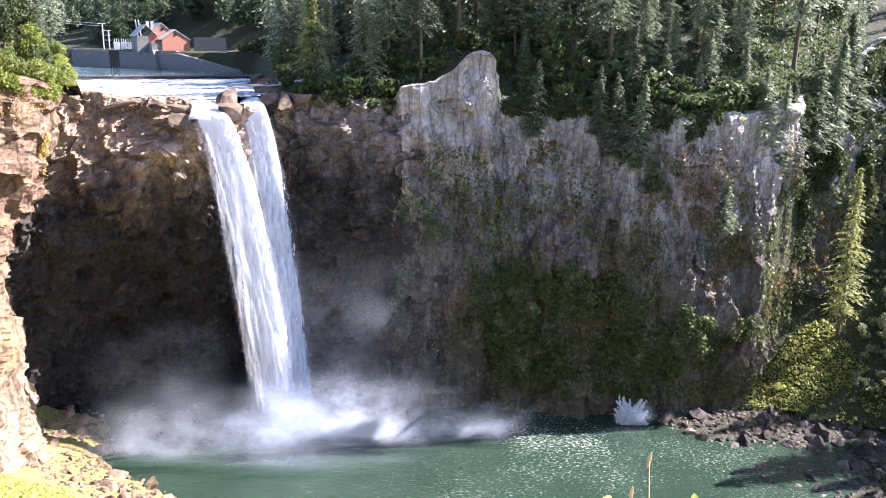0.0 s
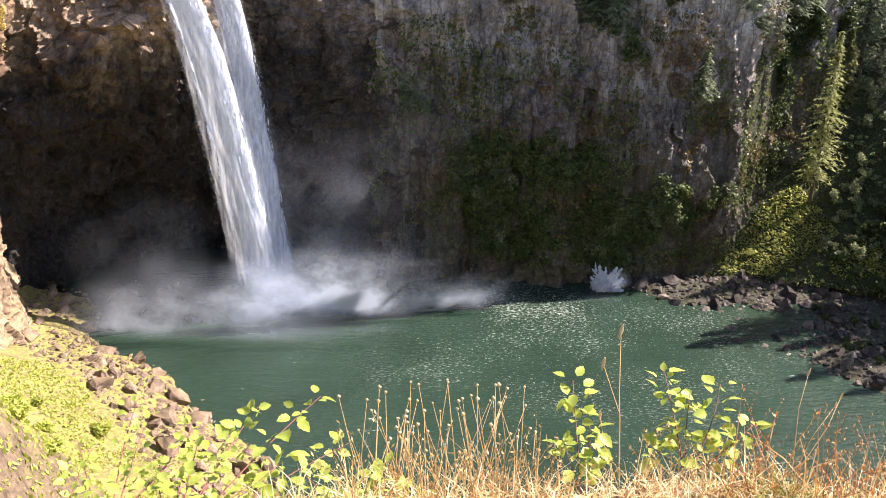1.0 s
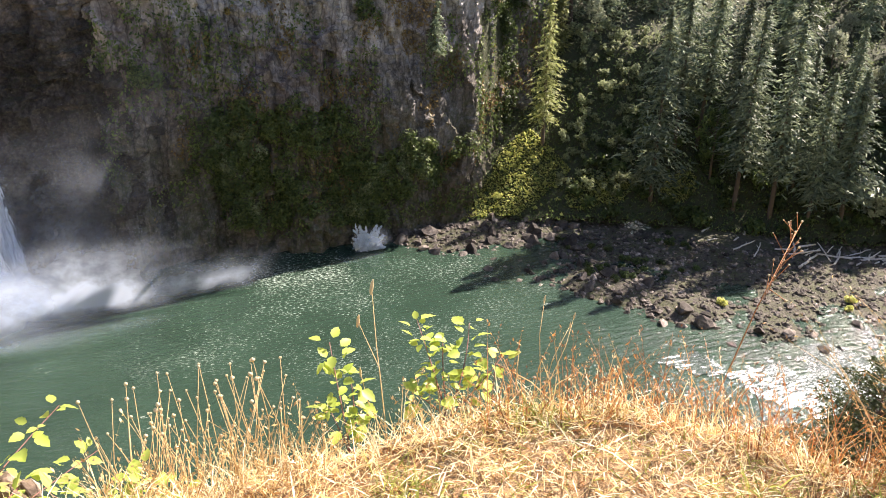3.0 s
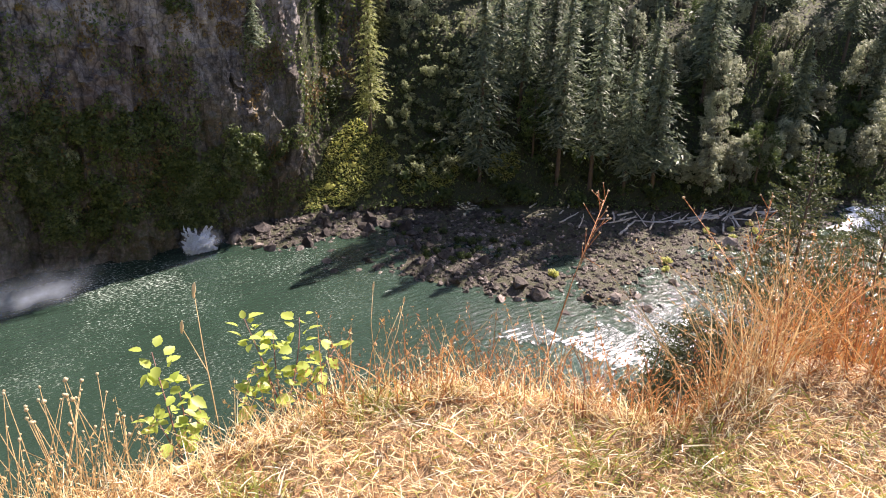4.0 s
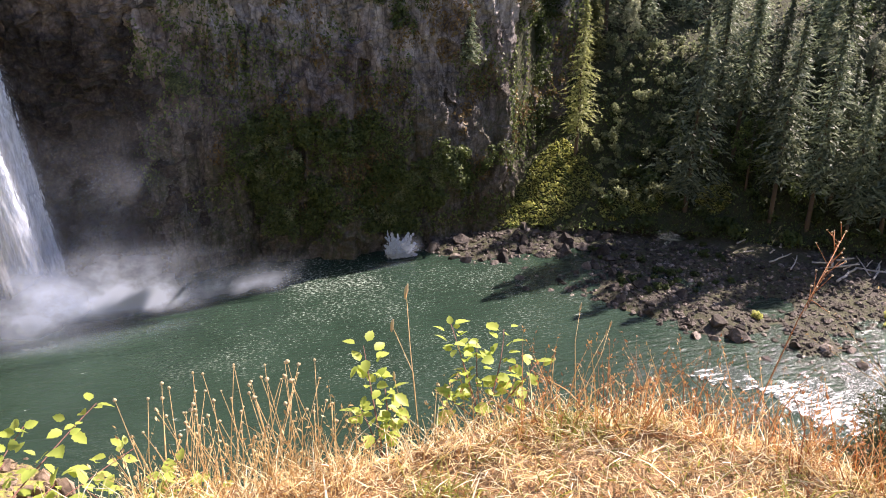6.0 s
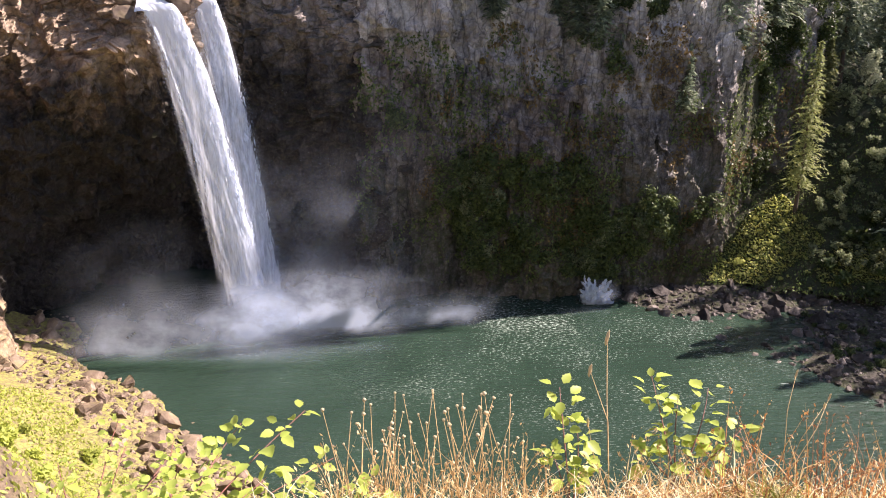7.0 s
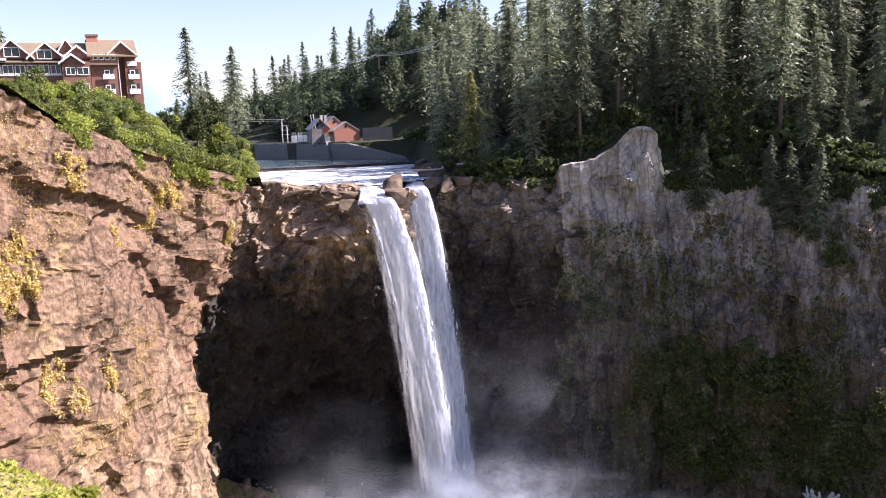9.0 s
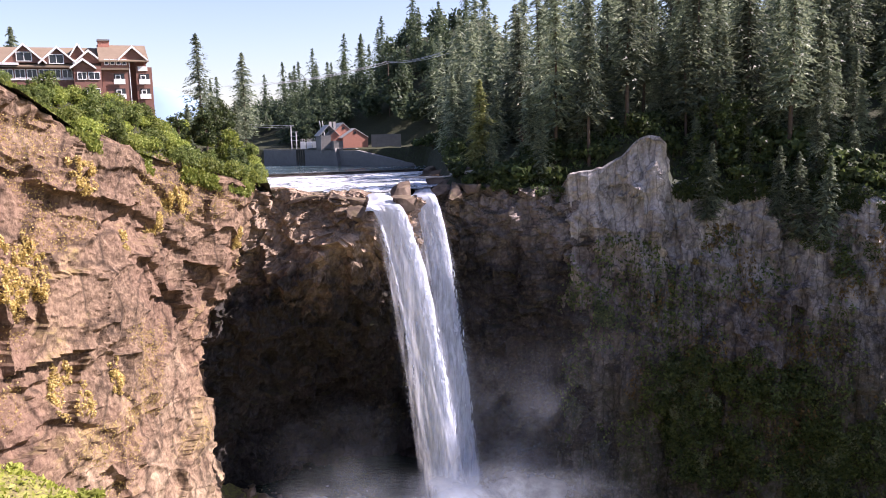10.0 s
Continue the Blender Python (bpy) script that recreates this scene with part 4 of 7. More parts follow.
wx, wy = scatter(-34, 80, 206, 246, 7.5, lambda x, y: (seg_dist(x, y, RIM_LINE) > 1.5) & (seg_dist(x, y, RIM_LINE) < 24) & ~((x > -12) & (x < 16) & (seg_dist(x, y, RIM_LINE) < 6)), r1)
plant([FIRS[4], FIRS[3]], wx, wy, r1, 0.45, 0.9)
for x, y, z, s in ((22, 214, 74, 0.85), (44, 213.5, 69, 0.95), (49.5, 213, 67, 1.0), (55, 213.5, 66, 0.9), (39, 215, 74, 0.8), (88, 218, 66, 1.0), (94, 222, 64, 1.1), (101, 228, 70, 1.2), (108, 234, 72, 1.3), (115, 239, 78, 1.3), (83, 215, 72, 0.9), (72, 208.5, 50.5, 0.75)):
    copy_thing(FIRS[4], pose(x, y, z, 4, 0, 37 * x) @ Matrix.Scale(s, 4))

# the woods further back, too many to count; none stand between the sun and the powerhouse
def sunny_yard(x, y):
    s, d = (x + 108) * 0.951 + (y - 348) * 0.309, (y - 348) * 0.951 - (x + 108) * 0.309
    return (s > -12) & (s < 85) & (np.abs(d) < 17)


def woods(name, label, x, y, r, seed, low=24, high=40, needles=None, broad=0.0):
    protos = [fir_crown(1.0, 0.23, 38, 6, 5, 0.032, 0.04, 50 + k, 0.35, 0.35, 2.0) for k in range(4)]
    leafy = [leaf_cloud([(0, 0, 0.62, 0.26, 0.26, 0.34), (0.14, 0.05, 0.45, 0.2, 0.2, 0.2), (-0.12, -0.1, 0.5, 0.2, 0.2, 0.22)], 560, 0.052, 60 + k, 0.2) for k in range(3)]
    z = upper_height(x, y)
    parts_ = []
    for px, py, pz in zip(x, y, z):
        h = r.uniform(low, high)
        b = r.uniform() < broad
        v, f = (leafy[r.integers(3)] if b else protos[r.integers(4)])
        if b:
            h *= 0.55
        a = r.uniform(0, 6.28)
        rot = np.array([[math.cos(a), -math.sin(a), 0], [math.sin(a), math.cos(a), 0], [0, 0, 1]])
        parts_.append(((v @ rot.T) * np.array([h, h, h]) + np.array([px, py, pz - 0.5]), f))
    v, f = joined(parts_)
    return tagged(new(name, mesh_from(name, v, f, needles or M_FIR)), label, "woods", kind="stuff")


r2 = np.random.default_rng(33)
bx, by = scatter(-80, 90, 260, 390, 13, lambda x, y: (seg_dist(x, y, RIM_LINE) >= 62) & (river_mask(x, y) < 0.02) & (x > -30 - 0.34 * (y - 212)) & ~sunny_yard(x, y), r2)
woods("woods_ridge", "dense dark conifer woods on the ridge behind the cliff", bx, by, r2, 1, 34, 52)
bx, by = scatter(92, 360, 115, 420, 13, lambda x, y: (seg_dist(x, y, TOE_LINE) >= 64) & (seg_dist(x, y, TOE_LINE) < 122) & (np.abs((y - 205) * 0.951 - (x - 90) * 0.309 - 5) > 9) | (x > 318) & (seg_dist(x, y, TOE_LINE) > 2) & (seg_dist(x, y, TOE_LINE) < 72), r2)
woods("woods_slope", "dense dark conifer woods high on the slope", bx, by, r2, 2)
bx, by = scatter(120, 340, 330, 480, 24, lambda x, y: seg_dist(x, y, TOE_LINE) > 122, r2)
woods("woods_far", "dark conifer woods on the plateau beyond the slope", bx, by, r2, 4)
bx, by = scatter(-270, -60, 350, 520, 12, lambda x, y: (y - wall_line(x) > 46 + 10 * np.sin(x * 0.09)) & (y - wall_line(x) < 140) & ~sunny_yard(x, y), r2)
woods("woods_upstream", "mixed woods on the hillside behind the powerhouse", bx, by, r2, 3, 24, 40, M_FIR_FAR_SHADED, broad=0.6)

# growth along the rim of the right-hand cliff and down its ledges
RIM_SHRUBS = [make_shrub(3.6, 3.4, 71, M_LEAF, "dark green shrub hanging over the cliff edge"), make_shrub(2.6, 4.4, 72, M_LEAF, "dark green shrub on the cliff edge", 340),
              make_shrub(4.4, 2.8, 73, M_LEAF, "spreading dark green shrub on the cliff edge", 400)]
for k, o in enumerate(RIM_SHRUBS):
    o.matrix_world = pose(-20 + 6 * k, 219, 82.6, 0, 0, 50 * k)
r3 = np.random.default_rng(44)
sx, sy = scatter(-42, 84, 205, 236, 4.4, lambda x, y: (seg_dist(x, y, RIM_LINE) > 0.3) & (seg_dist(x, y, RIM_LINE) < 11) & (x > -36) & (river_mask(x, y) < 0.01) & ~((x > -14) & (x < 14) & (seg_dist(x, y, RIM_LINE) < 4.5)), r3)
plant(RIM_SHRUBS, sx, sy, r3, 0.9, 2.0)
sx, sy = scatter(-40, 84, 205, 224, 3.0, lambda x, y: (seg_dist(x, y, RIM_LINE) > -1.2) & (seg_dist(x, y, RIM_LINE) < 1.6) & ~((x > -14) & (x < 15)), r3)
plant(RIM_SHRUBS, sx, sy, r3, 0.5, 1.2)
sx, sy = scatter(-98, -38, 212, 345, 5.0, lambda x, y: (river_mask(x, y) < 0.01) & (seg_dist(x, y, RIM_LINE) > 1) & (x > -46 - 0.30 * (y - 212)) & (x < -34 - 0.30 * (y - 212)) & (y - wall_line(x) < 30), r3)
plant(RIM_SHRUBS, sx, sy, r3, 0.8, 1.6)


def ground_cover(name, label, x, y, height, material, r, size, lift=0.5, spread=False):
    """Low leaves and twigs over the ground."""
    c = np.stack([x, y, height(x, y) + r.uniform(0, lift, x.size)], 1)
    al = r.normal(0, 0.6, c.shape) + np.array([0, 0, 0.5])
    al /= np.linalg.norm(al, axis=1, keepdims=True)
    nor = r.normal(0, 1, c.shape)
    if spread:
        # fronds that turn to the light
        nor = 0.33 * nor + np.array([0.5, 0.16, 0.8])
        nor /= np.linalg.norm(nor, axis=1, keepdims=True)
        al -= nor * (al * nor).sum(1, keepdims=True)
        al /= np.linalg.norm(al, axis=1, keepdims=True)
    ac = np.cross(al, nor)
    ac /= np.linalg.norm(ac, axis=1, keepdims=True)
    k = r.uniform(size[0], size[1], x.size)
    return tagged(new(name, mesh_from(name, *quads(c, al * k[:, None], ac * (k * 0.5)[:, None]), material)), label, "undergrowth", kind="stuff")


gx, gy = r3.uniform(-95, 140, 66000), r3.uniform(203, 320, 66000)
rd = seg_dist(gx, gy, RIM_LINE)
ok = (rd > -0.5) & (river_mask(gx, gy) < 0.01) & (gx > -38 - 0.31 * (gy - 212)) & ((rd < 18) | (gx < -40) | (gx > 70)) & ((gx < -14) | (gx > 14) | (rd > 3))
ground_cover("rim_cover", "dark green undergrowth along the cliff top", gx[ok], gy[ok], upper_height, M_LEAF, r3, (0.3, 0.8), 1.2)
gx, gy = r3.uniform(76, 330, 110000), r3.uniform(112, 262, 110000)
td = seg_dist(gx, gy, TOE_LINE)
ok = (td > -3) & (td < 46) & (seg_dist(gx, gy, RIM_LINE) < 1)
ground_cover("slope_cover", "green undergrowth on the wooded slope", gx[ok], gy[ok], upper_height, M_LEAF, r3, (0.2, 0.55), 0.9)
gx, gy = r3.uniform(96, 420, 38000), r3.uniform(130, 420, 38000)
td = seg_dist(gx, gy, TOE_LINE)
ok = (td > 44) & (td < 150) & (seg_dist(gx, gy, RIM_LINE) < 1) | (td > 44) & (td < 150) & (gx > 135)
ground_cover("high_cover", "green undergrowth high on the wooded slope", gx[ok], gy[ok], upper_height, M_UNDER, r3, (0.35, 0.8), 2.2)
# the sunlit glade beside the cliff; its sun is also in the leaf colour
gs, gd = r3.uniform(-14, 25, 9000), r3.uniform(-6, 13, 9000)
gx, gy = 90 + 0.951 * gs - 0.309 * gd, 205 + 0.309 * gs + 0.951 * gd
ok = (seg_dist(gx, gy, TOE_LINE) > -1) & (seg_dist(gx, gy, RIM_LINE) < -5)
ground_cover("glade_cover", "yellow-green ferns and grass brightened for the sunlit glade", gx[ok], gy[ok], upper_height, M_GLADE, r3, (0.25, 0.6), 0.6, True)

# spots of sun on the lower slope, put in as brighter ferns
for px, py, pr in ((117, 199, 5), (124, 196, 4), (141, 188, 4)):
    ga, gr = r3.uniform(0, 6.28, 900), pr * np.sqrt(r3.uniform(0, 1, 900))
    ground_cover("glade_patch", "patch of sunlight at the foot of the slope, made of yellow-green ferns", px + 1.4 * gr * np.cos(ga), py + gr * np.sin(ga), upper_height, M_GLADE, r3, (0.25, 0.6), 1.6, True)

# ---- the grassy ledge at the camera's feet ----
def edge_radius(a):
    return np.interp(np.degrees(a), [-90, -60, -20, 0, 10, 26, 45, 54, 60, 70, 100], [2.1, 2.0, 1.95, 1.92, 1.98, 2.22, 2.34, 2.3, 2.9, 3.1, 3.1])


def ledge_height(x, y):
    r = np.hypot(x, y)
    a = np.arctan2(x, np.maximum(y, 0.02))
    over = np.clip(r - edge_radius(a), 0, None)
    front = smooth((y + 0.6) / 0.8)
    z = 95.4 - 0.03 * np.clip(r - 1, 0, 2) - front * over * 1.32 - front * 0.25 * (1 - np.exp(-over * 3))
    return z + 0.035 * noise2(x, y, 1.7, 4, 9) + 0.012 * noise2(x, y, 9.0, 2, 10)


sheet("ledge", np.concatenate([np.arange(-6, -1.6, 0.12), np.arange(-1.6, 3.4, 0.045), np.arange(3.4, 6, 0.12)]), np.concatenate([np.arange(-3, 0.6, 0.15), np.arange(0.6, 3.2, 0.045), np.arange(3.2, 6.2, 0.12)]),
      ledge_height, M_STRAW, "ledge of sun-bleached trampled dry grass", "ground", keep=lambda x, y, z: (np.hypot(x, y) < 6) & (z > 90.6))


def blades(n, az, rr, length, width, upright, curl, seed, lift=0.0, centre=None):
    """Grass blades: each is a bent, pointed strip. az in degrees, rr the distance from the eye's foot, upright 0 to 1."""
    r = np.random.default_rng(seed)
    if centre is None:
        a = np.radians(r.uniform(az[0], az[1], n))
        d = np.sqrt(r.uniform(rr[0] ** 2, rr[1] ** 2, n)) + np.minimum(edge_radius(a) - 2.1, 0.3)
        x, y = np.sin(a) * d, np.cos(a) * d
    else:
        k = r.integers(len(centre), size=n)
        c = np.array(centre, float)
        x = c[k, 0] + r.normal(0, 1, n) * c[k, 2]
        y = c[k, 1] + r.normal(0, 1, n) * c[k, 2]
    z = ledge_height(x, y) + lift * r.uniform(0, 1, n)
    L = r.uniform(length[0], length[1], n)
    t = r.uniform(0, 2 * math.pi, n)
    u = np.clip(r.normal(upright, 0.16, n), 0.03, 0.99)
    d1 = np.stack([np.cos(t) * np.sqrt(1 - u * u), np.sin(t) * np.sqrt(1 - u * u), u], 1)
    d2 = d1 + np.stack([np.cos(t) * curl, np.sin(t) * curl, np.full(n, -curl * 0.7)], 1) * r.uniform(0.2, 1.3, n)[:, None]
    d2 /= np.linalg.norm(d2, axis=1, keepdims=True)
    base = np.stack([x, y, z - 0.004], 1)
    mid = base + d1 * (L * 0.55)[:, None]
    tip = mid + d2 * (L * 0.45)[:, None]
    s = np.cross(d1, r.normal(0, 1, (n, 3)))
    s /= np.linalg.norm(s, axis=1, keepdims=True) + 1e-9
    w = (width * r.uniform(0.6, 1.4, n))[:, None] * s
    v = np.stack([base - w, base + w, mid + w * 0.8, mid - w * 0.8, tip], 1).reshape(-1, 3)
    o = np.arange(n)[:, None] * 5
    f = (o + np.array([0, 1, 2, 3])).tolist() + (o + np.array([3, 2, 4])).tolist()
    return v, f, tip, d2


def grass_stuff(name, label, material, pieces):
    v, f = joined([(p[0], p[1]) for p in pieces])
    return tagged(new(name, mesh_from(name, v, f, material)), label, "grass", kind="stuff")


grass_stuff("straw", "mat of flattened pale dry grass on the ledge", M_DRY, [blades(12000, (-40, 84), (1.2, 2.5), (0.02, 0.09), 0.0014, 0.28, 0.4, 1, 0.03), blades(420, (-40, 84), (1.2, 2.4), (0.05, 0.16), 0.0024, 0.16, 0.3, 11, 0.04)])
grass_stuff("dry_grass", "short sun-bleached dry grass on the ledge", M_DRY, [blades(31000, (-40, 84), (1.3, 2.6), (0.015, 0.065), 0.0013, 0.62, 0.5, 2), blades(2600, (-14, 60), (2.0, 2.45), (0.08, 0.2), 0.0014, 0.85, 0.6, 3)])
grass_stuff("rust_grass", "short rust-brown grass among the straw", M_RUST, [blades(8000, (-40, 84), (1.2, 2.55), (0.015, 0.07), 0.0013, 0.6, 0.8, 8)])
grass_stuff("green_grass", "sparse yellow-green grass among the straw", M_GREENBLADE, [blades(1700, (20, 80), (1.4, 2.2), (0.03, 0.09), 0.002, 0.6, 0.8, 4), blades(500, (52, 84), (1.5, 2.3), (0.05, 0.14), 0.0022, 0.65, 0.8, 7), blades(2200, (-40, -4), (1.5, 2.3), (0.05, 0.16), 0.0022, 0.7, 0.7, 5),
            blades(420, (0, 0), (0, 0), (0.05, 0.13), 0.002, 0.75, 0.6, 6, centre=[(1.5, 1.35, 0.07), (1.05, 1.9, 0.06), (1.8, 1.2, 0.06), (0.55, 1.75, 0.05)])])


def stalks(n, az, rr, length, seed, lean=0.9, heads=4, head=0.006, centre=None, side=0.0, width=0.0016):
    """Tall dry stalks with small seed heads near the tip."""
    r = np.random.default_rng(seed)
    v, f, tip, d2 = blades(n, az, rr, length, width, lean, 0.35, seed, 0, centre)
    out = [(v, f)]
    hs = []
    for k in range(heads):
        back = r.uniform(0, 0.10 if side == 0 else 0.28, n)
        c = tip - d2 * back[:, None] + r.normal(0, 0.004 + side * back[:, None] * 0.5, (n, 3))
        al = d2 + r.normal(0, 0.5, (n, 3))
        al /= np.linalg.norm(al, axis=1, keepdims=True)
        ac = np.cross(al, r.normal(0, 1, (n, 3)))
        ac /= np.linalg.norm(ac, axis=1, keepdims=True) + 1e-9
        q = head * r.uniform(0.6, 1.5, n)
        hs.append(quads(c, al * (q * 1.5)[:, None], ac * (q * 0.55)[:, None]))
        if side:
            # twigs from the stem out to the head
            root = tip - d2 * (back + 0.03)[:, None]
            ww = np.cross(al, r.normal(0, 1, (n, 3)))
            ww /= np.linalg.norm(ww, axis=1, keepdims=True) + 1e-9
            vv = np.stack([root - ww * 0.0007, root + ww * 0.0007, c], 1).reshape(-1, 3)
            out.append((vv, (np.arange(n * 3).reshape(n, 3)).tolist()))
    return joined(out + hs)


def stalk_stuff(name, label, material, vf):
    return tagged(new(name, mesh_from(name, vf[0], vf[1], material)), label, "grass", kind="stuff")


stalk_stuff("tall_dry_grass", "reddish dry grass stalks along the edge of the ledge", M_RUST, stalks(850, (24, 57), (1.98, 2.5), (0.13, 0.36), 31, 0.93, 8, 0.0036))
stalk_stuff("tall_pale_grass", "pale dry grass stalks along the edge of the ledge", M_TAN, joined([stalks(800, (8, 56), (1.98, 2.5), (0.10, 0.28), 32, 0.9, 6, 0.0038), stalks(300, (-8, 11), (1.95, 2.3), (0.12, 0.30), 37, 0.92, 5, 0.0045)]))
stalk_stuff("rust_weeds", "dense rust-red dry weeds leaning over the edge", M_RUST, joined([stalks(1150, (62, 88), (2.5, 3.15), (0.34, 0.58), 33, 0.95, 8, 0.004, None, 0.3, 0.0021), stalks(150, (56.5, 62.5), (2.3, 2.9), (0.28, 0.54), 36, 0.95, 9, 0.0034, None, 0.35)]))
stalk_stuff("rust_weeds_tan", "tan stems among the rust-red dry weeds", M_TAN, joined([stalks(260, (57, 84), (2.45, 3.0), (0.3, 0.58), 34, 0.93, 7, 0.004, None, 0.3), stalks(150, (55, 60), (2.1, 2.6), (0.35, 0.66), 35, 0.96, 7, 0.004, None, 0.3)]))


def ball(radius, seed=0, rings=4, sides=6, squash=1.0):
    r = np.random.default_rng(seed)
    v = [(0, 0, radius * squash)]
    for i in range(1, rings):
        t = math.pi * i / rings
        for k in range(sides):
            a = 2 * math.pi * k / sides
            q = radius * r.uniform(0.85, 1.15)
            v.append((q * math.sin(t) * math.cos(a), q * math.sin(t) * math.sin(a), q * math.cos(t) * squash))
    v.append((0, 0, -radius * squash))
    f = [(0, 1 + k, 1 + (k + 1) % sides) for k in range(sides)]
    for i in range(rings - 2):
        for k in range(sides):
            a, b = 1 + i * sides + k, 1 + i * sides + (k + 1) % sides
            f.append((a, a + sides, b + sides, b))
    n = len(v) - 1
    f += [(n, n - sides + (k + 1) % sides, n - sides + k) for k in range(sides)]
    return np.array(v), f


M_SEED = blade_mat("pale_seed_heads", [(0.0, (0.38, 0.28, 0.15)), (1.0, (0.62, 0.52, 0.33))], 0.3)
SEED_BALL = mesh_from("seed_head", *ball(0.0068, 3, 5, 8, 0.9), M_SEED, True)
SEED_SPIKE = mesh_from("seed_spike", *ball(0.0042, 4, 7, 7, 5.0), M_SEED, True)


def weed(base, tips, label, material=None, head=None, width=0.0018, bow=0.03, group="dry weeds on the ledge", node=0.0):
    """A dry weed: thin stems fanning out of one root, a seed head on each."""
    ob = thing("dry_weed", label, "weed", group, at=base)
    for k, (x, y, z, s) in enumerate(tips):
        p = np.array((x, y, z)) - np.array(base)
        mid = p * 0.5 + np.array((math.sin(k * 2.1) * bow, math.cos(k * 1.7) * bow, bow))
        start = np.array((0, 0, -0.03))
        if node and k:
            main = np.array(tips[0][:3]) - np.array(base)
            start = main * (node + (0.97 - node) * k / len(tips))
            mid = (start + p) / 2
        v, f = tube([start, mid, p], [width * (0.45 if node and k else 1), width * (0.4 if node and k else 0.8), width * 0.4], 5)
        stem = part("stem", mesh_from("stem", v, f, material or M_TAN, True), ob)
        part("seed_head", head or SEED_BALL, stem, "", pose(*p, 10 * math.sin(k), 10 * math.cos(k), 0) @ Matrix.Scale(s, 4))
    return ob


r4 = np.random.default_rng(5)
for k in range(9):
    az0 = radians(-5.5 + 1.55 * k)
    bx0, by0 = 2.08 * math.sin(az0), 2.08 * math.cos(az0)
    bz0 = float(ledge_height(np.array([bx0]), np.array([by0]))[0])
    tips = []
    for j in range(10):
        a, d = az0 + radians(r4.normal(0, 2.2)), r4.uniform(2.15, 2.5)
        tips.append((d * math.sin(a), d * math.cos(a), 97 - d * math.tan(radians(r4.uniform(31.8, 38.5))), r4.uniform(0.55, 1.15)))
    weed((bx0, by0, bz0), tips, "clump of dry tan weed stems with round seed heads", bow=0.035)
weed((0.60, 2.12, 95.28), [(0.685, 2.60, 95.575, 1.5), (0.605, 2.50, 95.50, 1.4), (0.56, 2.3, 95.42, 1.0)], "pale grass stems with slender upright seed spikes", M_TAN, SEED_SPIKE)
weed((1.15, 2.10, 95.33), [(1.25, 2.31, 95.575, 0.8), (1.36, 2.28, 95.50, 0.8), (1.30, 2.2, 95.52, 0.7)], "pale grass stems with thin seed spikes", M_TAN, SEED_SPIKE, 0.0014)
for p0, tip, n in (((1.77, 1.97, 95.2), (2.32, 2.27, 95.75), 20), ((2.36, 1.62, 95.3), (2.62, 1.72, 95.86), 16), ((2.5, 1.3, 95.3), (2.46, 2.0, 95.79), 7)):
    tp = [tip + (0.8,)]
    for j in range(n):
        q = 0.66 + 0.36 * j / n
        tp.append(tuple(np.array(p0) + (np.array(tip) - np.array(p0)) * q + r4.normal(0, 0.03, 3)) + (r4.uniform(0.35, 0.8),))
    weed(p0, tp, "tall rust-brown weed with a branched seed head", M_RUST, None, 0.003, 0.008, node=0.55)


def bramble_leaf(length=0.075):
    """One oval leaf, folded along its rib, with toothed edges."""
    n = 9
    t = np.linspace(0, 1, n)
    w = 0.33 * length * np.sin(np.pi * t ** 0.8) ** 0.85 * (1 + 0.09 * np.cos(np.arange(n) * math.pi))
    v = [(x * length, 0, -0.10 * length * x * x) for x in t]
    v += [(x * length, ww, 0.30 * ww - 0.12 * length * x * x) for x, ww in zip(t, w)]
    v += [(x * length, -ww, 0.30 * ww - 0.12 * length * x * x) for x, ww in zip(t, w)]
    f = [(i, i + 1, n + i + 1, n + i) for i in range(n - 1)] + [(i + 1, i, 2 * n + i, 2 * n + i + 1) for i in range(n - 1)]
    return mesh_from("leaf", v, f, M_BRAMBLE, True)


LEAF = bramble_leaf()


def bramble(base, tips, label, seed, leaves=9, size=1.0, spread=0.05):
    """A bramble: arching canes from one root with groups of leaves along them."""
    r = np.random.default_rng(seed)
    ob = thing("bramble", label, "bramble", "brambles on the ledge", at=base)
    for tip in tips:
        p = np.array(tip) - np.array(base)
        mid = p * 0.5 + np.array((0, 0, 0.06 * np.linalg.norm(p))) + r.normal(0, 0.012, 3)
        pts = [(1 - t) ** 2 * np.zeros(3) + 2 * t * (1 - t) * mid + t * t * p for t in np.linspace(0, 1, 7)]
        v, f = tube([pts[0] - np.array((0, 0, 0.04))] + pts[1:], np.linspace(0.0032, 0.0012, 7), 6)
        part("cane", mesh_from("cane", v, f, M_CANE, True), ob, "thin red-brown cane")
        leaves_here = leaves + 3
        for k in range(leaves_here):
            t = 0.30 + 0.72 * k / leaves_here + r.uniform(-0.02, 0.02)
            t = min(t, 1.0)
            q = (2 * t * (1 - t)) * mid + t * t * p
            a0 = r.uniform(0, 360)
            for j in range(3 if t > 0.55 else 2):
                a = a0 + 75 * (j - 1) + r.normal(0, 14)
                s = size * r.uniform(0.4, 0.95) * (1.0 if j == 1 else 0.8)
                o = np.array((math.cos(radians(a)), math.sin(radians(a)), 0)) * spread * r.uniform(0.2, 0.9)
                m = pose(*(q + o + np.array((0, 0, r.uniform(-0.01, 0.03)))), r.normal(0, 24), r.normal(-8, 24), a) @ Matrix.Scale(s, 4)
                part("leaf", LEAF, ob, "", m)
    return ob


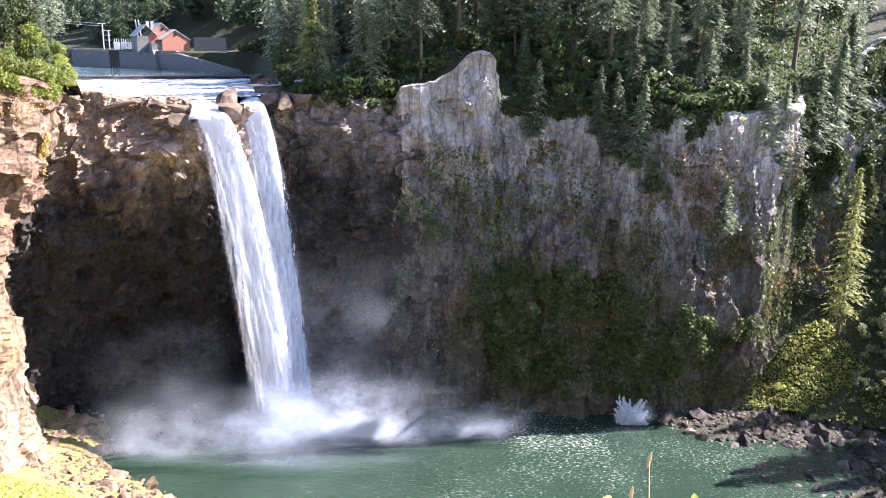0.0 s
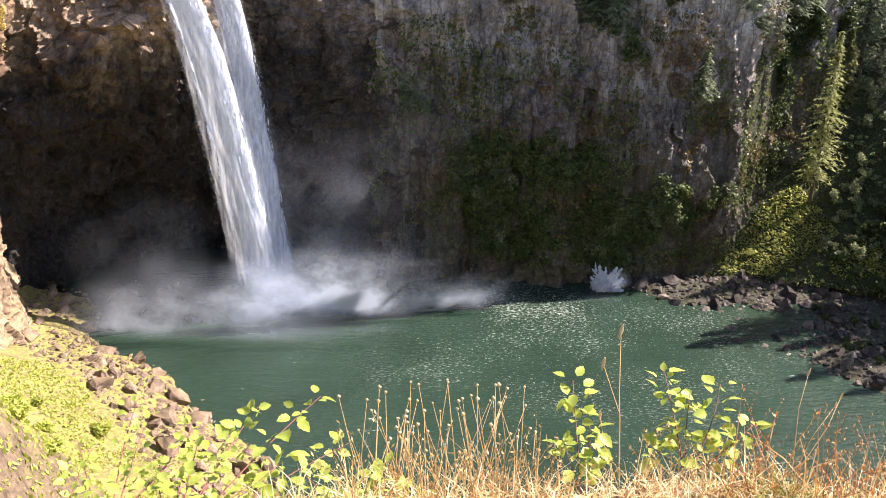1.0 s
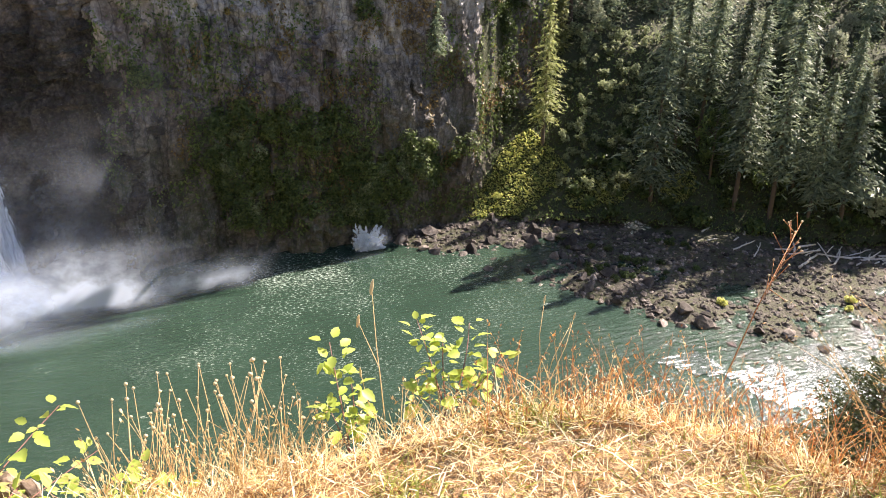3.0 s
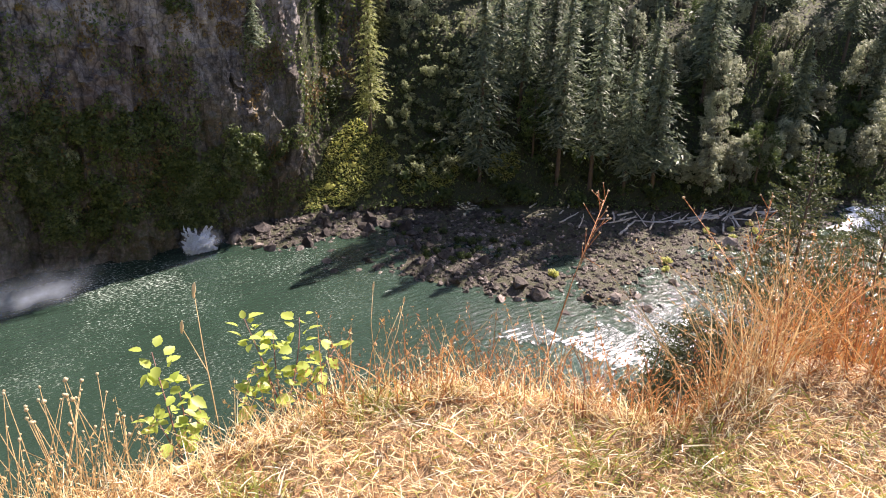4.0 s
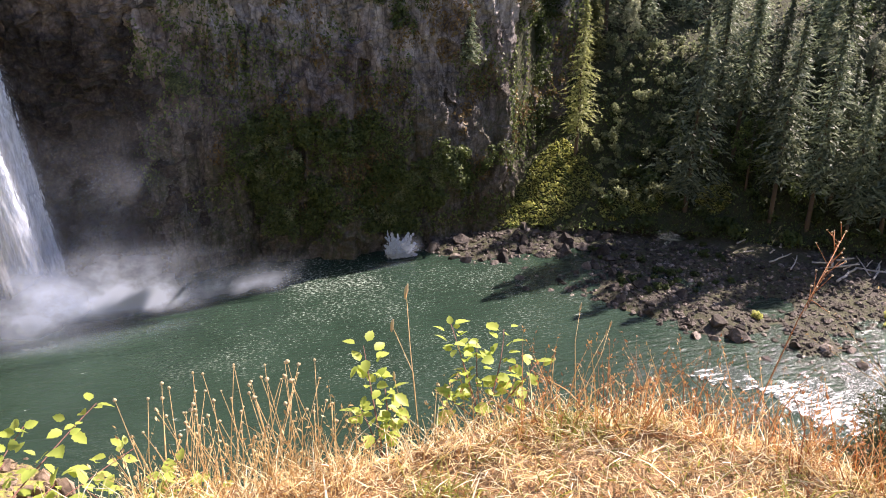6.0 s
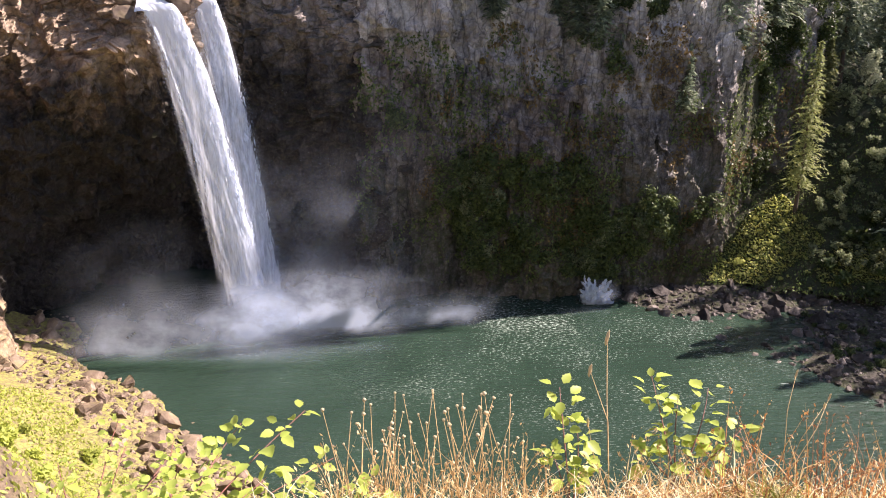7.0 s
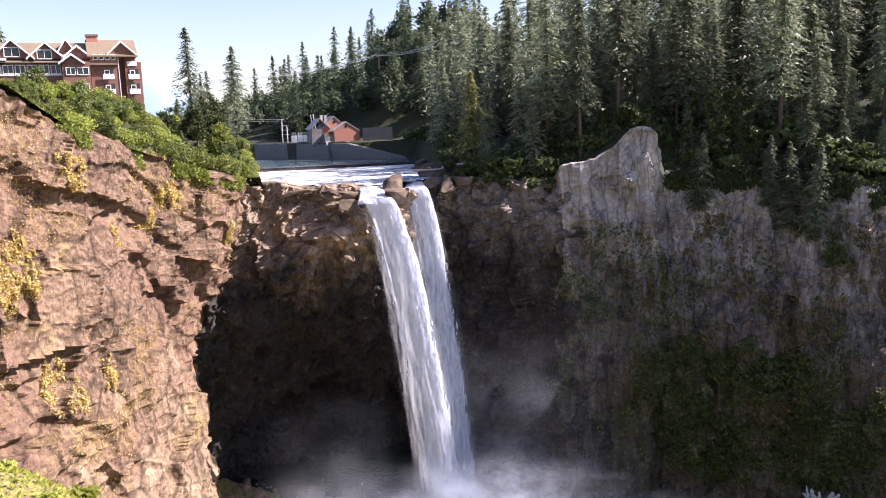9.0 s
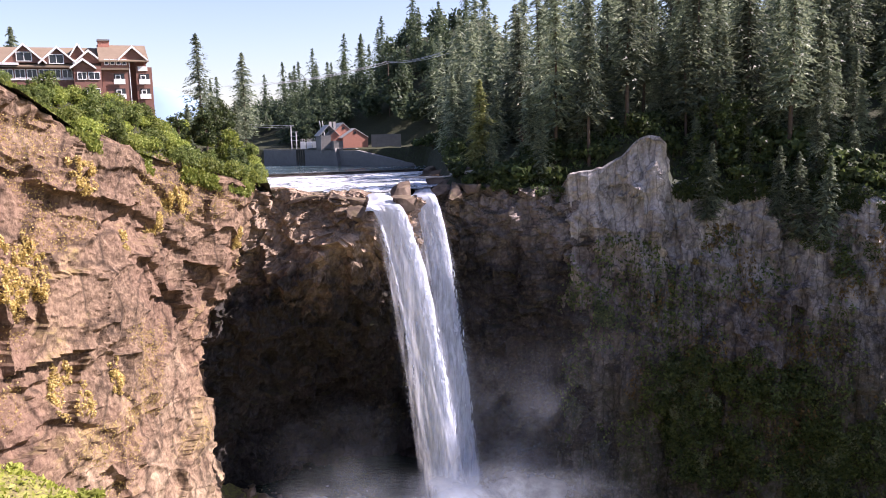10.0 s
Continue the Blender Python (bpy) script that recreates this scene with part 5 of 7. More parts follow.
bramble((0.82, 2.14, 95.28), [(0.98, 2.36, 95.50), (0.80, 2.42, 95.52), (0.88, 2.36, 95.46), (1.10, 2.30, 95.39), (0.72, 2.22, 95.36)], "green bramble with pale sunlit leaves at the ledge's edge", 3, 6)
bramble((0.47, 2.08, 95.25), [(0.475, 2.38, 95.51), (0.52, 2.28, 95.42), (0.43, 2.22, 95.36)], "upright bramble shoot with a red cane", 4, 6)
bramble((-0.75, 1.85, 95.30), [(-0.40, 2.46, 95.40), (-0.62, 2.44, 95.37), (-0.30, 2.36, 95.27), (-0.80, 2.35, 95.33), (-0.5, 2.2, 95.32)], "arching bramble with pale sunlit leaves", 5, 7)
bramble((-1.05, 1.65, 95.33), [(-0.80, 2.12, 95.42), (-1.1, 2.1, 95.40), (-0.62, 1.98, 95.34), (-1.3, 1.9, 95.38)], "low bramble with pale sunlit leaves", 6, 7, 0.7)
bramble((-1.0, 1.95, 95.2), [(-1.02, 2.45, 95.31), (-0.86, 2.42, 95.28), (-1.2, 2.3, 95.33), (-0.95, 2.25, 95.22), (-1.1, 2.6, 95.30)], "dense low bramble with pale sunlit leaves", 9, 9, 0.6)
bramble((-0.85, 2.05, 95.1), [(-0.72, 2.5, 95.2), (-0.9, 2.55, 95.23), (-0.6, 2.35, 95.14), (-1.0, 2.4, 95.18)], "dense low bramble with pale sunlit leaves", 10, 9, 0.6)
bramble((-0.25, 1.95, 95.30), [(-0.15, 2.2, 95.27), (-0.42, 2.12, 95.33), (-0.05, 2.12, 95.24)], "low bramble among dry stems", 8, 5)

# young firs and bright bushes just below the ledge
M_SAPLING = leaf_mat("sapling_needles", (0.035, 0.052, 0.02), (0.11, 0.135, 0.05), 0.3, 2.0)


def sapling(x, y, top, h, reach, seed):
    """A young fir: a leader, whorls of upswept boughs, flat twigs thick with needles."""
    r = np.random.default_rng(seed)
    ob = thing("young_fir", "young fir with sparse upswept boughs below the ledge", "tree", "young firs below the ledge", at=(x, y, top - h))
    wood, roots, dirs = [tube([(0, 0, -0.2), (0.02, 0, h * 0.5), (0, 0.01, h)], [h * 0.011, h * 0.007, 0.004], 6)], [], []
    zs = h * (1 - np.concatenate([[0.0], np.cumsum(np.linspace(0.035, 0.06, 15))]))
    for z in zs[1:]:
        q = reach * (1 - z / h) ** 0.75 + 0.05
        a0 = r.uniform(0, 6.28)
        for k in range(6):
            a = a0 + k * 1.05 + r.normal(0, 0.2)
            L = q * r.uniform(0.7, 1.15)
            o, sd = np.array((math.cos(a), math.sin(a), 0.42)), np.array((-math.sin(a), math.cos(a), 0))
            wood.append(tube([(0, 0, z), o * L * 0.5 + np.array((0, 0, z - 0.02)), o * L + np.array((0, 0, z))], [0.006, 0.004, 0.0015], 4))
            for t in np.linspace(0.15, 1.0, max(4, int(L / 0.035))):
                roots.append(np.array((0, 0, z)) + o * L * t)
                dirs.append(o)
                for s in (-1, 1):
                    tw = L * 0.42 * (1.1 - t)
                    for m in np.linspace(0.2, 1, max(2, int(tw / 0.03))):
                        roots.append(np.array((0, 0, z)) + o * L * t + (o * 0.7 + sd * s) * tw * m)
                        dirs.append(o * 0.7 + sd * s)
    tv, tf = joined(wood)
    part("trunk", mesh_from("trunk", tv, tf, M_BARK, True), ob, "thin trunk with boughs")
    c, d = np.repeat(np.array(roots), 2, 0), np.repeat(np.array(dirs), 2, 0)
    al = d * 0.8 + r.normal(0, 0.45, c.shape)
    al /= np.linalg.norm(al, axis=1, keepdims=True)
    ac = np.cross(al, r.normal(0, 1, c.shape))
    ac /= np.linalg.norm(ac, axis=1, keepdims=True)
    part("needles", mesh_from("needles", *quads(c + al * 0.01, al * 0.024, ac * 0.007), M_SAPLING), ob)
    return ob


sapling(6.02, 3.69, 94.9, 3.4, 1.0, 81)
sapling(8.11, 4.04, 94.15, 3.0, 1.1, 82)
sapling(5.0, 3.75, 93.6, 2.4, 1.1, 83)
LOW_SHRUBS = [make_shrub(1.5, 1.1, 91, M_BANK, "bright yellow-green bush on the sunlit bank", 1500, 0.07, "bush", "bushes on the near bank"),
              make_shrub(1.9, 1.3, 92, M_BANK, "bright yellow-green bush on the sunlit bank", 1800, 0.08, "bush", "bushes on the near bank")]
spots = [(-2.2, 4.6), (-3.2, 4.2), (-1.2, 5.0), (-3.9, 5.2), (-2.6, 6.2), (-1.6, 6.4), (-4.6, 3.6), (-5.2, 6.4), (-3.8, 7.2)]
for k, (x, y) in enumerate(spots):
    zz = max(float(ledge_height(np.array([x]), np.array([y]))[0]), float(near_height(np.array([float(x)]), np.array([float(y)]))[0]))
    m = pose(x, y, zz - 0.25, 0, 0, 70 * k) @ Matrix.Scale(0.8 + 0.05 * (k % 5), 4)
    if k < 2:
        LOW_SHRUBS[k].matrix_world = pose(x, y, zz - 0.25, 0, 0, 70 * k)
    else:
        copy_thing(LOW_SHRUBS[k % 2], m)

# coarse growth over the sunlit bank below
r6 = np.random.default_rng(17)
n = 52000
gx, gy = r6.uniform(-105, -8, n), r6.uniform(8, 150, n)
dd = -seg_dist(gx, gy, SHORE)
ok = (dd > 19) & (noise2(gx, gy, 0.12, 3, 8) > 0.1 - np.clip((dd - 19) / 16, 0, 0.8)) & (np.hypot(gx, gy) > 12)
gx, gy = gx[ok], gy[ok]
c = np.stack([gx, gy, near_height(gx, gy) + r6.uniform(0, 0.5, gx.size)], 1)
al = r6.normal(0, 0.6, c.shape) + np.array([0, 0, 0.7])
al /= np.linalg.norm(al, axis=1, keepdims=True)
ac = np.cross(al, r6.normal(0, 1, c.shape))
ac /= np.linalg.norm(ac, axis=1, keepdims=True)
k = r6.uniform(0.2, 0.55, gx.size)
tagged(new("bank_growth", mesh_from("bank_growth", *quads(c, al * k[:, None], ac * (k * 0.45)[:, None]), M_BANK)), "rank yellow-green grass and weeds on the sunlit bank", "undergrowth", kind="stuff")

# bushes down the sunlit bank
bx6, by6 = scatter(-84, -16, 20, 130, 7.0, lambda x, y: (-seg_dist(x, y, SHORE) > 20) & (-seg_dist(x, y, SHORE) < 88) & (np.hypot(x, y) > 22) & (noise2(x, y, 0.1, 2, 88) > -0.25), r6)
BANK_BUSH = make_shrub(2.0, 1.7, 93, M_BANK, "bright yellow-green bush on the sunlit bank", 420, 0.24, "bush", "bushes on the near bank")
BANK_BUSH.matrix_world = pose(bx6[0], by6[0], float(near_height(bx6[:1], by6[:1])[0]) - 0.2, 0, 0, 0)
plant([BANK_BUSH], bx6[1:], by6[1:], r6, 0.6, 1.4, near_height)

# ---- banks, boulders, driftwood, spray ----
def rock_mesh(seed, subdivisions=2, cuts=13, squash=0.75, square=1.0):
    """A broken boulder: a ball cut by random planes, with a rough skin."""
    r = np.random.default_rng(seed)
    bm = bmesh.new()
    bmesh.ops.create_icosphere(bm, subdivisions=subdivisions, radius=1.0)
    v = np.array([x.co for x in bm.verts])
    f = [[x.index for x in q.verts] for q in bm.faces]
    bm.free()
    v = np.sign(v) * np.abs(v) ** square
    v = v * (1 + 0.22 * fbm(v * 1.1 + seed, 3, seed))[:, None] * np.array([1.15, 0.95, squash])
    for k in range(cuts):
        n = r.normal(0, 1, 3)
        n /= np.linalg.norm(n)
        d = v @ n - r.uniform(0.36, 0.7)
        v = v - np.clip(d, 0, None)[:, None] * n
    v = v * (1 + 0.05 * fbm(v * 4 + seed, 2, seed + 3))[:, None]
    return v, f


ROCKS = [mesh_from("boulder", *rock_mesh(100 + k, 2, 12, 0.75, 0.7), M_BOULDER) for k in range(6)]
M_BROWNSTONE = rock_mat("brown_boulder", (0.085, 0.06, 0.044), (0.22, 0.16, 0.115), (0.42, 0.33, 0.25), (0.2, 0.16, 0.06), 0.1, streak=0.2)
BROWN_ROCKS = [mesh_from("boulder", *rock_mesh(160 + k, 2, 12, 0.8, 0.6), M_BROWNSTONE) for k in range(6)]
PEBBLES = [rock_mesh(120 + k, 1, 5, 0.6) for k in range(6)]


def boulder(x, y, z, s, r, label, group, sx=1.0, sz=1.0, kinds=None):
    ob = new("boulder", (kinds or ROCKS)[r.integers(len(ROCKS))])
    ob.matrix_world = pose(x, y, z, r.uniform(-14, 14), r.uniform(-14, 14), r.uniform(0, 360)) @ Matrix.Diagonal((s * sx, s, s * sz, 1))
    return tagged(ob, label, "boulder", group)


def rubble(name, label, x, y, z, size, r, material):
    parts_ = []
    for px, py, pz, s in zip(x, y, z, size):
        v, f = PEBBLES[r.integers(len(PEBBLES))]
        a = r.uniform(0, 6.28)
        rot = np.array([[math.cos(a), -math.sin(a), 0], [math.sin(a), math.cos(a), 0], [0, 0, 1]])
        parts_.append(((v @ rot.T) * s + np.array([px, py, pz]), f))
    v, f = joined(parts_)
    return tagged(new(name, mesh_from(name, v, f, material)), label, "rocks", kind="stuff")


M_GRAVEL = rock_mat("gravel", (0.025, 0.021, 0.018), (0.07, 0.059, 0.05), (0.18, 0.155, 0.135), (0.07, 0.08, 0.03), 0.15, streak=0.0)
BAR_EDGE = [(56, 205), (63, 194), (73, 172), (89, 162), (98, 147), (113, 124), (128, 117), (152, 112), (178, 122), (204, 124), (216, 122), (232, 128), (262, 124), (300, 122), (420, 140)]


def bar_height(x, y):
    d = seg_dist(x, y, BAR_EDGE)
    h = np.interp(d, [-12, 0, 5, 20, 40, 80], [-3.5, -0.2, 0.3, 0.55, 0.9, 1.6])
    h = h + 1.0 * noise2(x, y, 0.07, 5, 61) * np.clip((d + 6) / 8, 0, 1)
    h = h - 0.75 * np.exp(-((x - 146) / 22) ** 2 - ((y - 124) / 13) ** 2) - 0.4 * np.exp(-((x - 82) / 14) ** 2 - ((y - 178) / 8) ** 2)
    return h


sheet("gravel_bar", np.arange(50, 330, 1.5), np.arange(96, 222, 1.5), bar_height, M_GRAVEL, "dark rocky river bar with gravel and puddles", "ground", keep=lambda x, y, z: (z > -3) & (seg_dist(x, y, TOE_LINE) < 12))
sheet("rapids_far", np.arange(205, 300, 3), np.arange(112, 150, 3), lambda x, y: 0.1 + 0.08 * noise2(x, y, 0.2, 3, 2), M_RAPID, "glittering white water beyond the river bar", "water",
      keep=lambda x, y, z: np.hypot((x - 232) / 26, (y - 121) / 9) + 0.25 * noise2(x, y, 0.1, 3, 6) < 1)

sheet("rapids_near", np.arange(84, 186, 1.2), np.arange(60, 126, 1.2), lambda x, y: 0.09 + 0.10 * noise2(x, y, 0.25, 3, 12), M_GLITTER, "glittering broken water running off the river bar", "water",
      keep=lambda x, y, z: (np.abs((x - 132) * 0.62 + (y - 101) * 0.78) / 16) ** 2 + (np.abs((x - 132) * 0.78 - (y - 101) * 0.62) / 36) ** 2 + 0.9 * noise2(x, y, 0.1, 4, 16) < 0.9)
r5 = np.random.default_rng(9)
bx, by = scatter(52, 215, 100, 212, 4.0, lambda x, y: (seg_dist(x, y, BAR_EDGE) > -1.5) & (seg_dist(x, y, BAR_EDGE) < 42) & (seg_dist(x, y, TOE_LINE) < 3) & ((x < 112) | (seg_dist(x, y, BAR_EDGE) < 9)), r5)
bz = bar_height(bx, by)
for x, y, z in zip(bx[:280], by[:280], bz[:280]):
    s = 0.7 + 2.6 * r5.uniform() ** 3
    boulder(x, y, z + 0.1 * s, s, r5, "dark angular boulder on the river bar", "boulders on the river bar")
gx, gy = scatter(54, 240, 98, 212, 1.15, lambda x, y: (seg_dist(x, y, BAR_EDGE) > -2) & (seg_dist(x, y, TOE_LINE) < 4) & (seg_dist(x, y, BAR_EDGE) < 46), r5)
rubble("bar_stones", "grey-brown stones strewn over the river bar", gx, gy, bar_height(gx, gy), 0.2 + 1.1 * r5.uniform(0, 1, gx.size) ** 3, r5, M_BOULDER)

# talus under the left-hand cliff
def talus_ok(x, y):
    d = -seg_dist(x, y, SHORE)
    return (d > -2) & (d < 30) & (x < -26) & (y > 104)


tx, ty = scatter(-96, -20, 105, 190, 4.4, lambda x, y: talus_ok(x, y) & (-seg_dist(x, y, SHORE) < 17), r5)
for x, y, z in zip(tx, ty, near_height(tx, ty)):
    s = 0.9 + 2.6 * r5.uniform() ** 2.2
    boulder(x, y, z + 0.1 * s, s, r5, "sunlit brown boulder at the foot of the cliff", "boulders under the cliff", kinds=BROWN_ROCKS)
tx, ty = scatter(-96, -16, 100, 192, 1.6, lambda x, y: talus_ok(x, y) & (-seg_dist(x, y, SHORE) < 19), r5)
rubble("talus", "sunlit brown rubble at the foot of the cliff", tx, ty, near_height(tx, ty), 0.35 + 1.1 * r5.uniform(0, 1, tx.size) ** 2.5, r5, M_BROWNSTONE)

# rocks on the sill of the falls
M_LIP = rock_mat("sill_rock", (0.06, 0.045, 0.036), (0.17, 0.125, 0.095), (0.30, 0.235, 0.18), (0.16, 0.13, 0.06), 0.2, streak=0.3)
LIP = mesh_from("sill_rock", *rock_mesh(140, 3, 12, 0.8, 0.5), M_LIP)
SILL = [LIP] + [mesh_from("sill_rock", *rock_mesh(141 + k, 3, 12, 0.85, 0.5), M_LIP) for k in range(4)]


def sill_rock(x, y, z, s, sx, sz, t, k):
    o = tagged(new("sill_rock", SILL[k % 5]), "sunlit water-worn brown rock on the sill of the falls", "rock", "rocks on the sill of the falls")
    o.matrix_world = pose(x, y, z, 9 * math.sin(k), 9 * math.cos(k * 1.3), t) @ Matrix.Diagonal((s * sx, s, s * sz, 1))


for k, (x, y, z, s, sx, sz, t) in enumerate(((-50.8, 191, 80.4, 4.8, 1.05, 0.95, 60), (-53.4, 196, 82.8, 4.2, 1.0, 0.9, 70), (-61.5, 188.8, 79.0, 3.4, 1.0, 1.1, 110), (-44.5, 209, 82.4, 3.0, 1.5, 0.7, 210), (-41, 207, 80.8, 3.6, 1.2, 1.0, 300),
                                             (-37, 210, 82.4, 3.6, 1.5, 0.8, 5), (-45, 218, 83.4, 3.2, 1.9, 0.6, 40), (-41, 214, 83.2, 2.6, 1.6, 0.8, 90), (-49.5, 222, 83.6, 3.4, 1.5, 0.7, 15), (-44, 226, 84.4, 4.2, 1.6, 0.7, 150), (-52, 234, 84.2, 3.4, 1.8, 0.5, 100), (-47, 238, 85, 4.2, 1.7, 0.7, 60), (-54, 250, 85, 4.0, 2.0, 0.6, 20), (-60, 262, 85.2, 3.6, 2.0, 0.6, 110), (-40, 220, 84.6, 3.4, 1.6, 0.8, 200), (-62, 190, 81.2, 3.0, 1.7, 0.6, 40), (-68, 192.5, 81.8, 2.6, 2.0, 0.5, 140), (-75, 192, 82, 2.8, 1.8, 0.5, 20))):
    sill_rock(x, y, z, s, sx, sz, t, k)
streaks(falls, (-54.5, 186.5, 80.6), (-40.2, 191, -1), 3.8, 4.6, 4200, 71)
streaks(falls, (-48.5, 203, 81.5), (-37.2, 197, -1), 3.1, 3.6, 2800, 72)

# driftwood
def log(x, y, z, length, radius, turn, tilt, seed):
    r = np.random.default_rng(seed)
    ks = np.linspace(-0.5, 0.5, 6)
    v, f = tube([(k * length, r.normal(0, 0.05 * length * 0.2), r.normal(0, 0.03)) for k in ks], [radius * (1 - 0.35 * (k + 0.5)) for k in ks], 8)
    v2, f2 = tube([(0.1 * length, 0, 0), (0.16 * length, 0.07 * length, 0.05 * length)], [radius * 0.4, radius * 0.15], 6)
    f.append(tuple(range(7, -1, -1)))
    me = mesh_from("driftwood_log", *joined([(v, f), (v2, f2)]), M_DRIFT, True)
    ob = tagged(new("driftwood_log", me), "bleached grey driftwood log on the river bar", "log", "driftwood on the river bar")
    ob.matrix_world = pose(x, y, z, 0, tilt, turn)
    return ob


for k in range(52):
    t = r5.uniform(0, 1)
    x, y = 158 + 48 * t + r5.normal(0, 2.5), 157 - 21 * t + r5.normal(0, 2.2)
    if k > 44:
        x, y = 128 + r5.uniform(0, 26), 172 + r5.normal(0, 6)
    log(x, y, float(bar_height(np.array([x]), np.array([y]))[0]) + 0.35, r5.uniform(5, 13), r5.uniform(0.18, 0.4), r5.normal(10, 30), r5.normal(0, 4), 300 + k)

log(-41, 218, 86.2, 8, 0.45, 160, 6, 381)
log(-53, 224, 84.9, 12, 0.25, 24, 2, 382)
log(-47, 216, 85.3, 9, 0.22, 5, -3, 383)

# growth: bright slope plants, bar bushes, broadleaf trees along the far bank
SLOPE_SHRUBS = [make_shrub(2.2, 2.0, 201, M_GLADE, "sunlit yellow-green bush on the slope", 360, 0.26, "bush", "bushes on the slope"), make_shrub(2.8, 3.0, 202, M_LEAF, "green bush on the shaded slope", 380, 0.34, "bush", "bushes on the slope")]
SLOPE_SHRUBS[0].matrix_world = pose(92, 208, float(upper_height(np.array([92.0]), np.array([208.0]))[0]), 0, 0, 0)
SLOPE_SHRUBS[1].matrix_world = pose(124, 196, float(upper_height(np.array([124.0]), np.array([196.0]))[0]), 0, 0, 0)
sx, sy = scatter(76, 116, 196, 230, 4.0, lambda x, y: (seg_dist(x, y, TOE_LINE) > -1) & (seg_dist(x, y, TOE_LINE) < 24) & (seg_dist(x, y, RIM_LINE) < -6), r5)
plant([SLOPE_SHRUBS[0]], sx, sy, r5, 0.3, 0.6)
sx, sy = scatter(116, 265, 118, 250, 6.4, lambda x, y: ~sun_lane(x, y) & (seg_dist(x, y, TOE_LINE) > -1) & (seg_dist(x, y, TOE_LINE) < 34) & (seg_dist(x, y, RIM_LINE) < -2), r5)
plant([SLOPE_SHRUBS[1]], sx, sy, r5, 0.7, 1.6)
sx, sy = scatter(98, 165, 186, 260, 4.6, lambda x, y: (~sun_lane(x, y) | (x > 116)) & (seg_dist(x, y, TOE_LINE) > 6) & (seg_dist(x, y, TOE_LINE) < 58) & (seg_dist(x, y, RIM_LINE) < -3) & (np.arctan2(x, y) < radians(36)) & (np.arctan2(x, y) > radians(28.5)), r5)
bush_lobes = []
for x, y, z in zip(sx, sy, upper_height(sx, sy)):
    s = r5.uniform(0.6, 1.4)
    for k in range(6):
        q = s * r5.uniform(0.5, 1.2)
        bush_lobes.append((x + s * r5.normal(0, 1.1), y + s * r5.normal(0, 1.1), z + s * r5.uniform(0.4, 3.2), q, q, q * r5.uniform(0.7, 1.3)))
tagged(new("slope_bushes", mesh_from("slope_bushes", *leaf_cloud(bush_lobes, 300 * len(sx), 0.27, 205, 0.4, 0.6), M_UNDER)), "half-lit green bushes and saplings on the wooded slope", "undergrowth", kind="stuff")
for x, y in ((150, 128), (153, 131), (166, 126), (172, 130), (122, 140), (180, 132), (184, 136), (188, 131), (192, 136), (194, 129), (198, 131), (200, 126), (186, 127), (176, 138)):
    plant([SLOPE_SHRUBS[0]], [x], [y], r5, 0.6, 0.9, bar_height)
sx, sy = scatter(98, 132, 158, 188, 4.2, lambda x, y: (seg_dist(x, y, BAR_EDGE) > 8) & (noise2(x, y, 0.09, 3, 19) > 0.05), r5)
plant([SLOPE_SHRUBS[1]], sx, sy, r5, 0.35, 0.75, bar_height)
BROAD = [make_broadleaf(17, 6.2, 211, M_LEAF_PALE, "pale green broadleaf tree on the far bank"), make_broadleaf(13, 5.4, 212, M_LEAF_PALE, "pale green broadleaf tree on the far bank"), make_broadleaf(21, 6.4, 213, M_LEAF, "tall broadleaf tree on the far bank")]
for o, (x, y) in zip(BROAD, ((190, 153), (197, 149), (206, 147))):
    o.matrix_world = pose(x, y, float(upper_height(np.array([float(x)]), np.array([float(y)]))[0]) - 0.3, 0, 0, x)
plant(BROAD[:2], [184, 188, 195, 201, 178], [157, 151, 155, 151, 163], r5, 0.7, 1.0)
plant(BROAD, [184, 212, 222, 236, 150, 240, 252, 226, 262], [160, 147, 150, 142, 186, 135, 140, 158, 150], r5, 0.7, 1.15)
sx, sy = scatter(128, 260, 125, 250, 22, lambda x, y: ~sun_lane(x, y) & (seg_dist(x, y, TOE_LINE) > 14) & (seg_dist(x, y, TOE_LINE) < 62) & (seg_dist(x, y, RIM_LINE) < -4), r5)
plant(BROAD, sx, sy, r5, 0.5, 0.85)
sx, sy = scatter(186, 270, 130, 210, 17, lambda x, y: (seg_dist(x, y, TOE_LINE) > 6) & (seg_dist(x, y, TOE_LINE) < 50), r5)
plant(BROAD[:2], sx, sy, r5, 0.7, 1.2)


# growth on the ledges of the cliffs
def cliff_growth(name, label, grid, material, n, seed, keep, size=(0.25, 0.7), hang=0.5):
    r = np.random.default_rng(seed)
    flat = grid.reshape(-1, 3)
    c = flat[r.integers(len(flat), size=n * 6)]
    c = c[keep(c)][:n]
    c = c + r.normal(0, 0.35, c.shape) + np.array([0, -0.35, 0.1])
    al = r.normal(0, 0.7, c.shape) + np.array([0, -0.35, -hang])
    al /= np.linalg.norm(al, axis=1, keepdims=True)
    ac = np.cross(al, r.normal(0, 0.6, c.shape) + np.array([0, -1.0, 0]))
    ac /= np.linalg.norm(ac, axis=1, keepdims=True)
    k = r.uniform(size[0], size[1], len(c))
    return tagged(new(name, mesh_from(name, *quads(c, al * k[:, None], ac * (k * 0.5)[:, None]), material)), label, "undergrowth", kind="stuff")


